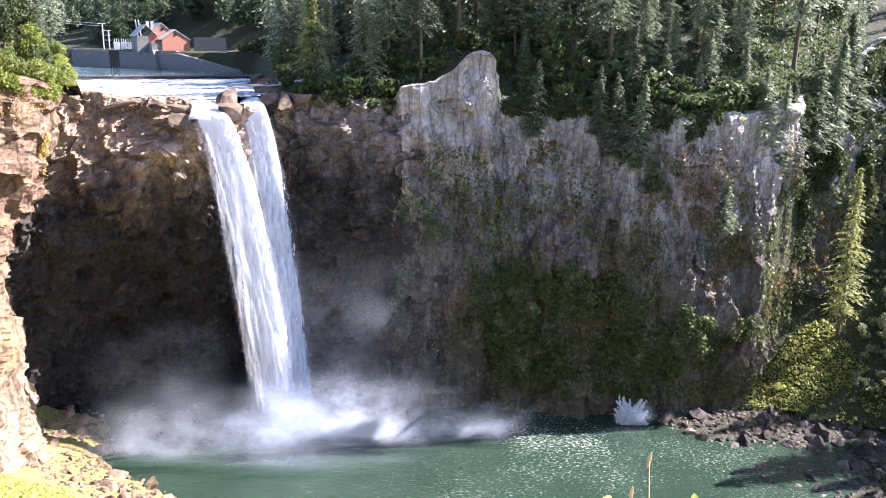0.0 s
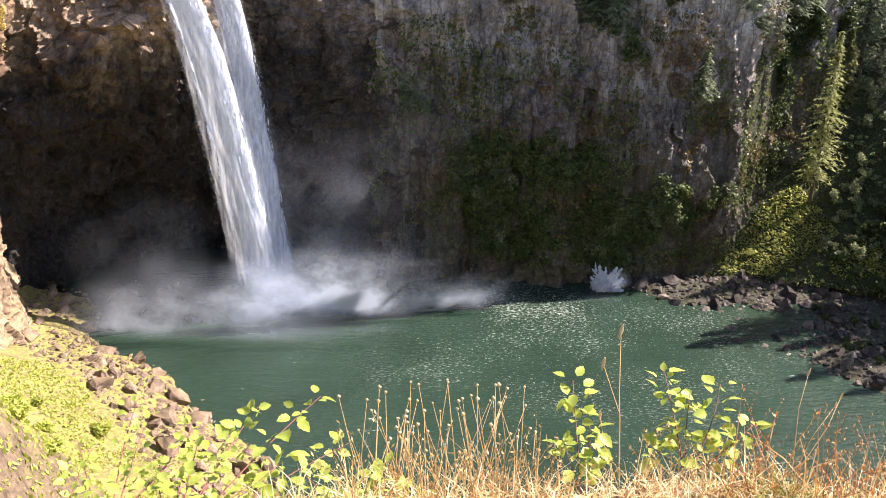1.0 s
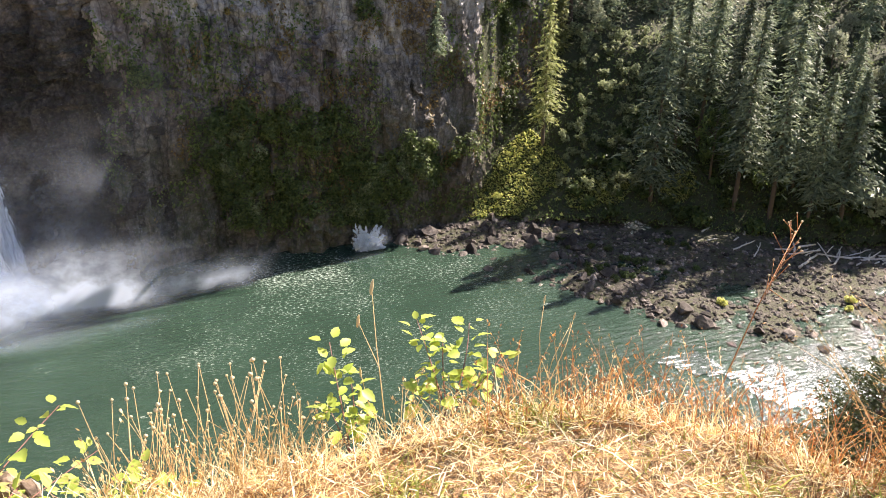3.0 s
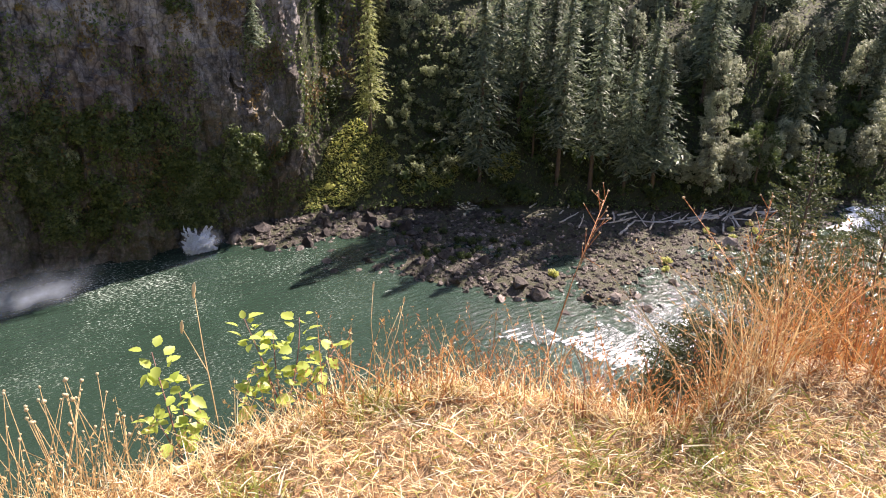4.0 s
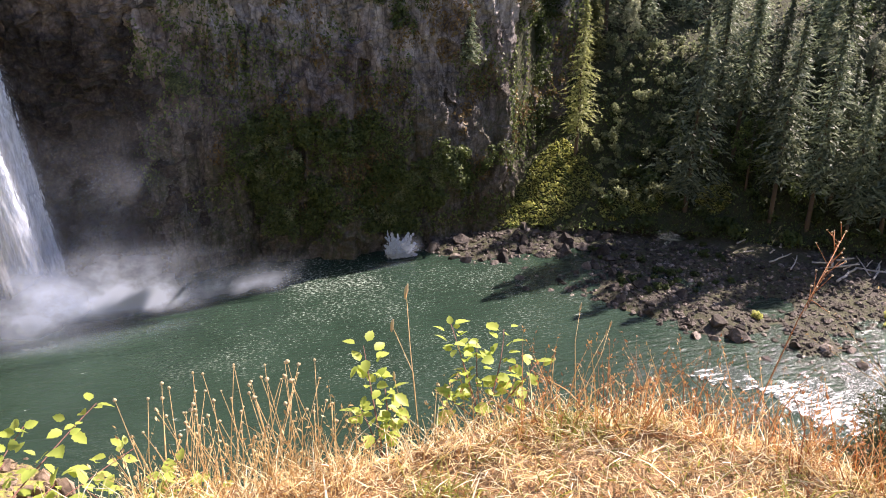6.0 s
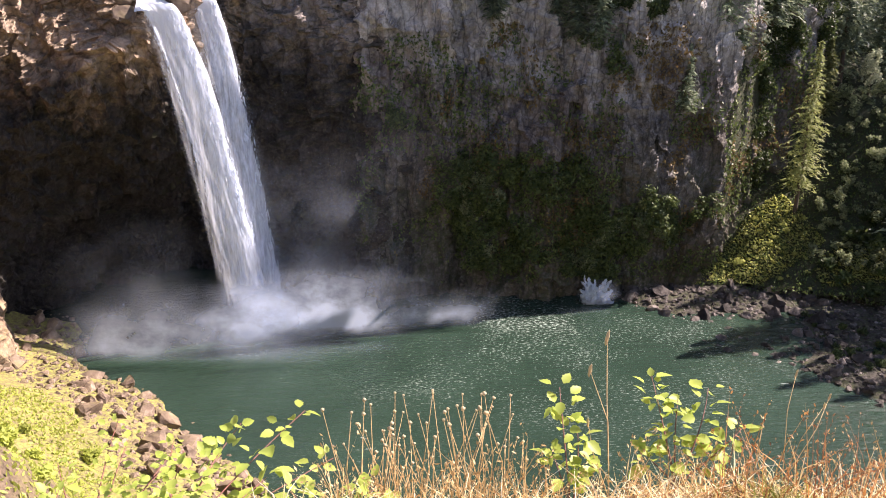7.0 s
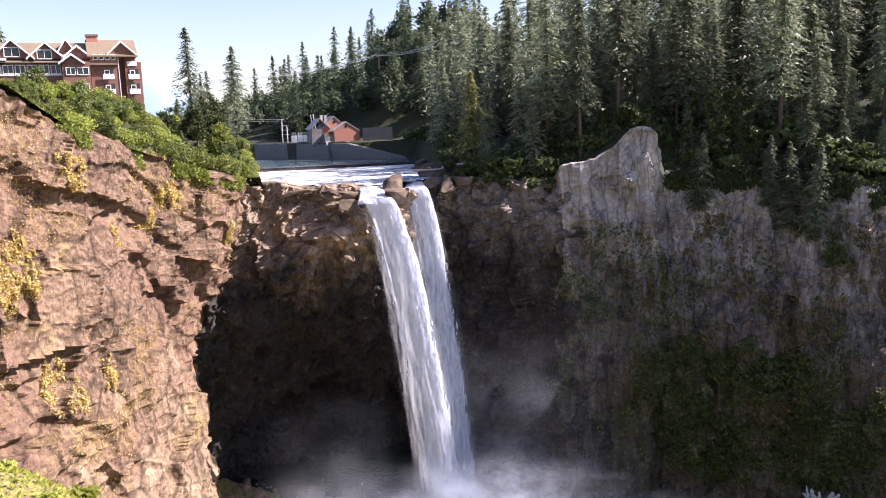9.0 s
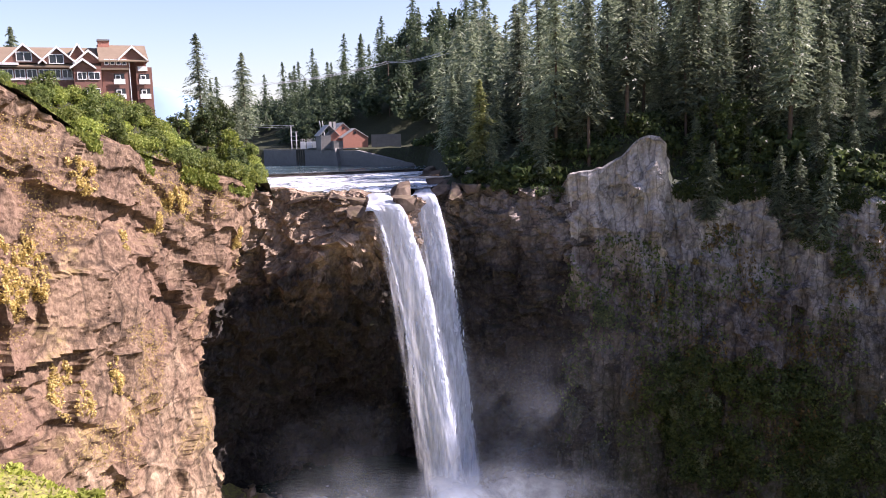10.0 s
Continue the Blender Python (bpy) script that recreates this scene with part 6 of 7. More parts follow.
M_LIT_SHRUB = leaf_mat("lit_shrub_yellow", (0.24, 0.18, 0.05), (0.44, 0.35, 0.11), 0.35, 0.3)
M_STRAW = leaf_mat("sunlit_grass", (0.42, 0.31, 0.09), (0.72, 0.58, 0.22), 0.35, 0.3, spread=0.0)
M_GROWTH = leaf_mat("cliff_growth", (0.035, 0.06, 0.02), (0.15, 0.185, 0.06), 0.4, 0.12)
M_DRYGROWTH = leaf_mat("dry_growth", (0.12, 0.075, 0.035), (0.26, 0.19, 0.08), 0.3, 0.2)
cliff_growth("wall_growth", "dark green growth over the lower half of the cliff", right_rim, M_GROWTH, 15000, 1,
             lambda c: (c[:, 2] < 70) & (c[:, 2] > 4) & (c[:, 0] > -24 + 0.3 * c[:, 2] * np.sin(c[:, 2] * 0.2)) & (fbm(c * np.array([0.045, 0.045, 0.04]), 5, 3) > 0.0 + np.clip((c[:, 2] - 45) / 40, 0, 1)))


def clumps(name, label, grid, material, n, leaves, seed, keep, reach, size):
    """Bushes rooted in the face of a cliff: lobes of leaves that bulge out and hang down."""
    r = np.random.default_rng(seed)
    flat = grid.reshape(-1, 3)
    c = flat[r.integers(len(flat), size=n * 40)]
    c = c[keep(c)][:n]
    s = r.uniform(reach[0], reach[1], len(c)) ** 1.0
    lobes = np.stack([c[:, 0], c[:, 1] - 0.35 * s, c[:, 2] - 0.3 * s, s * r.uniform(0.8, 1.3, len(c)), s * 0.65, s * r.uniform(0.9, 1.5, len(c))], 1)
    v, f = leaf_cloud(lobes, len(c) * leaves, size, seed, 0.55, 0.6)
    return tagged(new(name, mesh_from(name, v, f, material)), label, "undergrowth", kind="stuff")


def wall_green(c):
    """How thickly the shaded wall is grown over, by stretches along it and by height."""
    x, z = c[:, 0], c[:, 2]
    g = 0.0
    for cx, cz, rx, rz, k in ((26, 32, 24, 13, 1.0), (-2, 54, 16, 7, 0.75), (36, 12, 24, 9, 0.8), (66, 20, 18, 9, 0.8), (58, 66, 14, 8, 0.5)):
        g = g + k * np.exp(-((x - cx) / rx) ** 2 - ((z - cz) / rz) ** 2)
    return g + 0.45 * fbm(c * np.array([0.06, 0.06, 0.07]), 4, 37)


clumps("wall_bushes", "dark green bushes hanging from the shaded cliff", right_rim, M_GROWTH, 420, 110, 41, lambda c: (wall_green(c) > 0.62) & (c[:, 2] > 7), (0.9, 2.6), 0.34)
clumps("wall_bushes_bright", "mid green creeper on the shaded cliff", right_rim, M_UNDER, 60, 120, 42, lambda c: (wall_green(c) > 0.95) & (c[:, 2] > 7), (0.8, 2.0), 0.32)
clumps("end_bushes", "dark green bushes over the far end of the cliff", right_rim, M_LEAF, 330, 110, 44, lambda c: (c[:, 0] > 97) & (c[:, 2] > 20) & (fbm(c * np.array([0.07, 0.07, 0.06]), 3, 57) > -0.25), (1.0, 2.8), 0.34)
# lit shrubs on the dark wall: their sunlight is in the yellow leaf colour
clumps("wall_tufts", "tufts coloured a sunlit ochre and yellow-green on ledges of the shaded cliff", right_rim, M_LIT_SHRUB, 26, 90, 43,
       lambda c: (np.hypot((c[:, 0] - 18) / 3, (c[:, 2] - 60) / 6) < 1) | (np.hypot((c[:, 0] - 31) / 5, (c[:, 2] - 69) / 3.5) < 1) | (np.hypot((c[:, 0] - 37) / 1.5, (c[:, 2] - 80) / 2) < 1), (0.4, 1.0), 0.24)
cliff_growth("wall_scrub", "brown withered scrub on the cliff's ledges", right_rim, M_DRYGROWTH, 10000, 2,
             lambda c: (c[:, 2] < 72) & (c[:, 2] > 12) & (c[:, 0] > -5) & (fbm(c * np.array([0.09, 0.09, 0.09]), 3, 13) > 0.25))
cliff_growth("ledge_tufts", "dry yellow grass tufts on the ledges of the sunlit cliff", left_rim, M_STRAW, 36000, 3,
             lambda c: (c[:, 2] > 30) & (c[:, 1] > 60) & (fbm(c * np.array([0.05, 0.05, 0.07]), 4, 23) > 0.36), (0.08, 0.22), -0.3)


def sunlit_tufts(c):
    """Where dry grass has taken hold on the sunlit wall."""
    near = np.zeros(len(c), bool)
    for y, z, r in ((157.9, 85.6, 5.0), (112.1, 77.1, 8.0), (177.1, 74.0, 4.0), (125.7, 92.5, 4.0), (137.0, 77.1, 3.5), (107.9, 75.1, 6.0), (149.5, 81.1, 3.0), (116.0, 56.2, 6.0), (127.0, 56.4, 4.0)):
        near |= np.hypot((c[:, 1] - y) * 1.1, c[:, 2] - z) + 1.6 * fbm(c * 0.25, 3, 67) < r * 0.75
    return near


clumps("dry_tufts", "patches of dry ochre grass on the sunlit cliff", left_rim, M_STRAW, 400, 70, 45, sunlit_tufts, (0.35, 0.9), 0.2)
cliff_growth("rim_creepers", "dark green creepers hanging over the edge of the shaded cliff", right_rim[:, -14:], M_LEAF, 22000, 6,
             lambda c: (c[:, 0] > -34) & ((c[:, 0] < 70) | (c[:, 0] > 96)) & ((c[:, 0] < -15) | (c[:, 0] > 14)) & (fbm(c * np.array([0.10, 0.10, 0.05]), 3, 51) > -0.55 + 0.08 * np.clip(82 - c[:, 2], 0, 9)), (0.25, 0.65), 0.8)

# ---- spray ----
def spray(parent, cx, cy, cz, w, h, depth, strength, seed, mtl=None, lean=0.0):
    """One rounded bank of spray: a bulging sheet, thin at its rim."""
    n = 22
    a = np.linspace(-1, 1, n)
    A, B = np.meshgrid(a, a, indexing="ij")
    rr = np.sqrt(A * A + B * B)
    p = np.stack([A.ravel() * 1.5, B.ravel() * 1.5, np.full(A.size, seed * 2.3)], 1)
    nn = fbm(p, 3, seed).reshape(A.shape)
    x = A * w + lean * B * w + 0.04 * w * nn
    z = B * h + 0.04 * h * nn
    y = -depth * np.sqrt(np.clip(1.0 - 0.6 * rr * rr, 0, 1)) + depth * 0.15 * nn
    me = mesh_from("spray", np.stack([x + cx, y + cy, z + cz], 2).reshape(-1, 3), grid_faces(n, n), mtl or M_MIST, True)
    at = me.attributes.new("veil", "FLOAT", "POINT")
    fall = np.clip(1 - (rr + 0.45 * nn), 0, 1) ** 1.7 * strength * np.clip((z + cz) / 4.0, 0, 1) * np.clip((1 - np.maximum(np.abs(A), np.abs(B))) * 3, 0, 1)
    at.data.foreach_set("value", fall.ravel().astype(np.float32))
    return part("spray", me, parent)


mist = thing("spray_cloud", "drifting white spray at the foot of the waterfall", "spray")
for k, (cx, cy, cz, w, h, dp, st) in enumerate(((-42, 180, 4, 32, 22, 1.5, 1.6), (-63, 173.5, 7, 29, 20, 1.5, 0.4), (-20, 183, 5, 34, 17, 1.5, 1.1), (2, 187, 3, 24, 9, 1.5, 0.7))):
    spray(mist, cx, cy, cz, w, h, dp, st, 400 + k, M_MIST_THICK)
for k, (cx, cy, cz, w, h, dp, st) in enumerate(((-36, 170, 3, 44, 8, 1, 0.7), (-22, 194, 26, 38, 40, 2, 0.36), (-70, 190, 14, 24, 20, 2, 0.45))):
    spray(mist, cx, cy, cz, w, h, dp, st, 420 + k, M_MIST)

# the small outlet that bursts from the foot of the right-hand cliff
outlet = thing("outlet_cascade", "small burst of white water at the cliff's foot", "cascade")
drops = []
for k in range(46):
    # ragged spikes of water fanning out of the cleft, longest at the middle
    n = 150
    ang = radians(r5.normal(-4, 25))
    reach = r5.uniform(2.6, 10.5) * (0.35 + 0.65 * math.cos(ang) ** 2)
    t = r5.uniform(0, 1, n) ** 1.2
    c = np.array([49.5 + r5.normal(0, 1.1), 198.4, -0.3]) + np.stack([math.sin(ang) * reach * t, -1.6 * t, math.cos(ang) * reach * t - 0.8 * t * t], 1) + r5.normal(0, 1, (n, 3)) * (0.6 * (1 - t) + 0.08)[:, None]
    al = r5.normal(0, 0.3, (n, 3)) + np.array([math.sin(ang), -0.2, math.cos(ang)])
    al *= (r5.uniform(0.15, 0.6, n) / np.linalg.norm(al, axis=1))[:, None]
    drops.append(quads(c, al, np.cross(al, r5.normal(0, 1, (n, 3))) * 0.35))
core = rock_mesh(150, 2, 4, 1.0)
drops.append((core[0] * np.array([2.5, 1.0, 3.3]) + np.array([49.3, 198.6, 1.4]), core[1]))
part("jet", mesh_from("jet", *joined(drops), M_FALL), outlet, "jagged plume of white drops")["kind"] = "stuff"
spray(outlet, 49.5, 196, 4, 6.5, 5.5, 1.5, 0.8, 441, M_MIST)
spray(outlet, 47, 192, 0.8, 9, 1.6, 1.5, 0.8, 442, M_MIST)

# ---- buildings and the works above the falls ----
M_BRICKRED = plain_mat("red_brown_shingle", (0.20, 0.10, 0.075), 0.25, 1.2, 0.9, bumps=0.3, dist=0.05)
M_ROOF = plain_mat("brown_shingle_roof", (0.18, 0.135, 0.09), 0.25, 0.9, 0.9, bumps=0.4, dist=0.06)
M_TRIM = plain_mat("white_paint", (0.80, 0.79, 0.76), 0.05, 1.0, 0.6, bumps=0.0)
M_PANE, _nt, _b = mat("dark_window")
_b.inputs["Base Color"].default_value, _b.inputs["Roughness"].default_value = (0.03, 0.035, 0.04, 1), 0.08
M_BRICK = plain_mat("old_brick", (0.38, 0.17, 0.12), 0.22, 1.5, 0.9, bumps=0.3, dist=0.05)
M_METAL = plain_mat("galvanised_steel", (0.55, 0.55, 0.54), 0.12, 2.0, 0.5, 0.6, 0.0)
M_GREYROOF = plain_mat("grey_roof", (0.34, 0.33, 0.31), 0.2, 1.0, 0.8, bumps=0.2)


def box(x0, x1, y0, y1, z0, z1):
    v = [(x, y, z) for x in (x0, x1) for y in (y0, y1) for z in (z0, z1)]
    return np.array(v, float), [(0, 1, 3, 2), (4, 6, 7, 5), (0, 4, 5, 1), (2, 3, 7, 6), (0, 2, 6, 4), (1, 5, 7, 3)]


def gable(x0, x1, y0, y1, z0, z1, t=0.25, along="y", over=0.5):
    """A pitched roof of two slabs, ridge along y or x."""
    if along == "x":
        v, f = gable(y0, y1, x0, x1, z0, z1, t, "y", over)
        return v[:, [1, 0, 2]], [q[::-1] for q in f]
    xm = (x0 + x1) / 2
    k = (z1 - z0) / (xm - x0)
    a, b = x0 - over, x1 + over
    za = z0 - over * k
    v, f = [], []
    for y in (y0 - over, y1 + over):
        v += [(a, y, za), (xm, y, z1), (b, y, za), (b, y, za + t), (xm, y, z1 + t * 1.3), (a, y, za + t)]
    f = [(0, 1, 4, 5), (1, 2, 3, 4), (11, 10, 7, 6), (10, 9, 8, 7), (5, 4, 10, 11), (4, 3, 9, 10), (1, 0, 6, 7), (2, 1, 7, 8), (0, 5, 11, 6), (3, 2, 8, 9)]
    return np.array(v, float), f


def tri_wall(x0, x1, y0, y1, z0, z1):
    xm = (x0 + x1) / 2
    v = [(x0, y0, z0), (x1, y0, z0), (xm, y0, z1), (x0, y1, z0), (x1, y1, z0), (xm, y1, z1)]
    return np.array(v, float), [(0, 1, 2), (5, 4, 3), (0, 2, 5, 3), (1, 4, 5, 2), (0, 3, 4, 1)]


def put(name, vf, mtl, parent, label=""):
    return part(name, mesh_from(name, vf[0], vf[1], mtl), parent, label)


def window(parent, x0, x1, z0, z1, y, cols=2, t=0.16, name="window"):
    """A white-framed window set into the wall at depth y: frame, mullions and dark panes."""
    w = put(name, joined([box(x0, x1, y - 0.12, y + 0.1, z0, z0 + t), box(x0, x1, y - 0.12, y + 0.1, z1 - t, z1), box(x0, x0 + t, y - 0.119, y + 0.1, z0 + t, z1 - t), box(x1 - t, x1, y - 0.119, y + 0.1, z0 + t, z1 - t)]
            + [box(x0 + (x1 - x0) * k / cols - t * 0.4, x0 + (x1 - x0) * k / cols + t * 0.4, y - 0.1, y + 0.1, z0 + t, z1 - t) for k in range(1, cols)]), M_TRIM, parent, "white painted window frame")
    for k in range(cols):
        a, b = x0 + (x1 - x0) * k / cols + t * 0.4, x0 + (x1 - x0) * (k + 1) / cols - t * 0.4
        part("pane", mesh_from("pane", *box(a, b, y - 0.03, y + 0.05, z0 + t, z1 - t), M_PANE), w)
    return w


def U(c):
    return (c - 820) * 0.0473


def V(c):
    return 2.6 + (350 - c) * 0.0473


inn = thing("inn", "reddish-brown shingled inn with white trim on the cliff top", "building", at=(-105.9, 175.5, 103.8), turn=35.5)
put("wall", box(U(-260), U(590), 0.0, 16, -3, V(195)), M_BRICKRED, inn, "red-brown main wing")
put("wall", box(U(592), U(716), -1.5, 15, -3, V(155)), M_BRICKRED, inn, "red-brown tower wing")
put("wall", box(U(746), U(820), -0.8, 15, -3, V(190)), M_BRICKRED, inn, "red-brown end bay")
put("wall", box(U(716), U(746), 1.2, 15, -3, V(160)), M_BRICKRED, inn, "recessed dark bay")
put("wall", box(U(745), U(797), 0.4, 14, V(190), V(150)), M_BRICKRED, inn, "upper end bay")
put("wall", box(U(470), U(590), -2.4, 0.0, -3, V(190)), M_BRICKRED, inn, "projecting bay")
put("roof", gable(U(-260), U(600), -0.2, 15, V(185), V(92), 0.3, "x", 0.7), M_ROOF, inn, "brown shingle roof of the main wing")
put("roof", gable(U(600), U(790), -1.4, 15, V(160), V(78), 0.3, "x", 0.8), M_ROOF, inn, "brown shingle roof of the tower wing")
for c, pk, hw, y0 in ((265, 92, 88, -0.9), (405, 104, 78, -0.9), (540, 118, 66, -0.6), (735, 100, 62, -1.9), (512, 162, 52, -2.9), (495, 82, 60, 2.0)):
    base = 172 if pk < 130 else 198
    if c == 735:
        base = 155
    put("gable_wall", tri_wall(U(c - hw), U(c + hw), y0 + 0.35, y0 + 3, V(base), V(pk) - 0.25), M_BRICKRED, inn)
    put("gable_roof", gable(U(c - hw), U(c + hw), y0 + 0.6, y0 + 7.5, V(base), V(pk), 0.22, "y", 0.4), M_ROOF, inn)
    v1, f1 = gable(U(c - hw), U(c + hw), y0, y0 + 0.22, V(base) - 0.12, V(pk) - 0.05, 0.42, "y", 0.25)
    put("bargeboard", (v1, f1), M_TRIM, inn, "white bargeboard")
for a, b, z0, z1, y, n in ((232, 298, 166, 122, -0.65, 2), (368, 432, 176, 132, -0.65, 2)):
    window(inn, U(a), U(b), V(z0), V(z1), y, n)
for k in range(11):
    a = -30 + 50 * k
    if a < 440:
        window(inn, U(a), U(a + 44), V(242), V(200), -0.06, 2)
put("eave_board", box(U(-260), U(240), -1.1, -0.6, V(182), V(172)), M_TRIM, inn, "white eave board")
put("trim_band", box(U(-260), U(468), -0.16, 0.0, V(250), V(243)), M_TRIM, inn, "white trim band")
for a, b in ((484, 526), (532, 584)):
    window(inn, U(a), U(b), V(252), V(216), -2.46, 2)
window(inn, U(520), U(580), V(318), V(292), -2.46, 2)
for a, b in ((645, 692), (760, 806)):
    yy = -1.56 if a < 700 else -0.86
    for z0, z1 in ((272, 222), (342, 292)):
        # flat dark panel on the wall in place of a loggia's shaded depth
        put("loggia", box(U(a), U(b), yy, yy + 0.06, V(z0) , V(z1)), M_PANE, inn, "flat dark panel for the shade of a recessed loggia")
        put("balcony_front", box(U(a - 2), U(b + 2), yy - 0.5, yy - 0.36, V(z0), V(z0 - 24)), M_TRIM, inn, "white balcony front")
        window(inn, U(a + 6), U(a + 30), V(z0 - 22), V(z1 + 6), yy - 0.05, 1)
put("balcony_front", box(U(756), U(800), -1.0, -0.84, V(208), V(186)), M_TRIM, inn, "white balcony front")
for k in range(4):
    window(inn, U(606 + 26 * k), U(628 + 26 * k), V(182), V(154), -1.56, 1)
put("canopy", box(U(590), U(716), -2.4, -1.4, V(206), V(196)), M_ROOF, inn, "small brown canopy roof")
for a, b, z0, z1 in ((15, 75, 110, 42), (588, 640, 130, 54)):
    ch = put("chimney", box(U(a), U(b), 5.5, 7.7, V(z0), V(z1)), M_BRICK, inn, "brick chimney")
    put("cap", box(U(a) - 0.15, U(b) + 0.15, 5.3, 7.9, V(z1) + 0.004, V(z1) + 0.4), M_CONCRETE, ch)
put("downpipe", box(U(716), U(719), -1.62, -1.52, -2, V(160)), M_TRIM, inn)

# powerhouse
def PX(c):
    return (c - 497) * 0.083


def PZ(c):
    return (215 - c) * 0.083


ph = thing("powerhouse", "small brick powerhouse with stepped gables and grey roof", "building", at=(-113.6, 343.0, 92.0), turn=33)
put("wall", box(PX(405), PX(545), 6, 16, -2, PZ(150)), M_BRICK, ph, "brick rear hall")
put("gable_wall", tri_wall(PX(405), PX(545), 6, 16, PZ(150), PZ(90)), M_BRICK, ph)
put("roof", gable(PX(405), PX(545), 6, 16, PZ(150), PZ(88), 0.25, "y", 0.3), M_GREYROOF, ph)
put("wall", box(PX(455), PX(590), 0, 6, -2, PZ(165)), M_BRICK, ph, "brick front hall")
put("gable_wall", tri_wall(PX(450), PX(590), 0, 6, PZ(165), PZ(122)), M_BRICK, ph)
put("roof", gable(PX(450), PX(590), 0, 6, PZ(165), PZ(120), 0.25, "y", 0.3), M_GREYROOF, ph)
put("wall", box(PX(350), PX(405), 5, 15, -2, PZ(150)), M_CONCRETE, ph, "dark side hall")
put("roof", gable(PX(345), PX(450), 5.2, 15, PZ(150), PZ(98), 0.25, "y", 0.2), M_GREYROOF, ph)
put("wall", box(PX(405), PX(455), 0.5, 6, -2, PZ(180)), M_CONCRETE, ph, "low grey annex")
for a in (411, 433):
    put("vent_stack", box(PX(a), PX(a + 13), 9, 10.2, PZ(140), PZ(78)), M_GREYROOF, ph, "pale grey vent stack")
for a, z, y in ((477, 115, 5.9), (520, 140, -0.1)):
    v, f = tube([(PX(a), y + 0.1, PZ(z)), (PX(a), y - 0.05, PZ(z))], [0.6, 0.6], 14)
    put("round_window", (v, f), M_PANE, ph)

# concrete wall, gate, weir
wa, wb = Vector((-77, 318)), Vector((-162, 362.2))
wd = (wb - wa).normalized()
wl = (wb - wa).length
cw = thing("river_wall", "long weathered concrete river wall with a sluice gate", "wall", at=(-77, 318, 83.4), turn=math.degrees(math.atan2(wd.y, wd.x)))
prof = [(0, 0.3), (3, 1.8), (34, 7.4), (wl, 8.0)]
v, f = [], []
for x, h in prof:
    v += [(x, -1.0, -2), (x, -0.6, h), (x, 1.6, h), (x, 1.6, -2)]
for i in range(3):
    a = i * 4
    f += [(a, a + 4, a + 5, a + 1), (a + 1, a + 5, a + 6, a + 2), (a + 2, a + 6, a + 7, a + 3)]
f += [(0, 1, 2, 3), (15, 14, 13, 12)]
put("wall", (np.array(v, float), f), M_CONCRETE, cw, "stained concrete wall")
put("coping", box(34, wl, 0.2, 1.9, 8.05, 8.35), M_CONCRETE, cw)
gx0 = 66.5
for k in range(5):
    put("gate_post", box(gx0 + 1.5 * k, gx0 + 1.5 * k + 0.4, 0.62, 1.6, -0.5, 8.4), M_CONCRETE, cw, "upright gate post")
# dark panels on the solid wall stand for the shade in the openings
for k in range(4):
    put("gate_slot", box(gx0 + 0.4 + 1.5 * k, gx0 + 1.5 + 1.5 * k, 1.4, 1.75, -0.5, 8.0), M_PANE, cw, "dark panel for the shade in a gate opening")
put("buttress", tri_wall(43, 47.5, 0.7, 3.4, -1, 8.6), M_CONCRETE, cw, "dark concrete buttress")
weir = tagged(new("weir", mesh_from("weir", *joined([box(-52, 0, -0.7, 0.7, -2, 0.55), box(-52, 0, -2.2, -0.7, -2, 0.0)]), M_BOULDER)), "low brown weir across the river", "weir", kind="structure")
weir.matrix_world = pose(-70, 283, 84.1, 0, 0, 24.2)
retain = tagged(new("retaining_wall", mesh_from("retaining_wall", *box(0, 13, 0, 1, -2, 5.2), M_CONCRETE)), "grey concrete retaining wall beside the powerhouse", "wall", kind="structure")
retain.matrix_world = pose(-105.5, 347, 92, 0, 0, 18.5)

# switchyard: frame, leaning masts, white equipment
def rod(a, b, r=0.12, sides=6):
    return tube([a, b], [r, r], sides)


yard = thing("switchyard_frame", "steel switchyard frame with crossbars", "pylon", at=(-147, 357, 92), turn=20)
for x in (0, 2.2):
    put("post", rod((x, 0, -1), (x, 0, 10.4 if x == 0 else 7.5), 0.18), M_METAL, yard)
    put("post", rod((x + 0.02, 3, -1), (x + 0.02, 3, 10.4 if x == 0 else 7.5), 0.18), M_METAL, yard)
for z in (3.5, 5.5, 7.4):
    put("crossbar", rod((-0.4, 0, z), (3.2, 0, z), 0.12), M_METAL, yard)
put("crossbar", rod((-2, 0, 10.2), (1.4, 0, 10.2), 0.16), M_METAL, yard)
masts = thing("twin_masts", "pair of leaning pale masts in the switchyard", "mast", at=(-132.5, 356, 92), turn=0)
for x in (0, 1.3):
    put("mast", rod((x + 1.6, 0, -1), (x, 0, 12), 0.24), M_METAL, masts)
cabinet = thing("transformer", "white transformer cabinet in the switchyard", "transformer", "switchyard equipment", at=(-138, 356, 92), turn=20)
put("tank", box(-1.2, 1.2, -1, 1, -0.5, 2.8), M_TRIM, cabinet)
for k in range(3):
    put("bushing", rod((-0.8 + 0.8 * k, 0, 2.8), (-0.9 + 0.9 * k, 0, 4.2), 0.13), M_METAL, cabinet)
for x, y in ((-142, 358.5), (-134.8, 355), (-130, 353.5)):
    copy_thing(cabinet, pose(x, y, 92, 0, 0, 20))


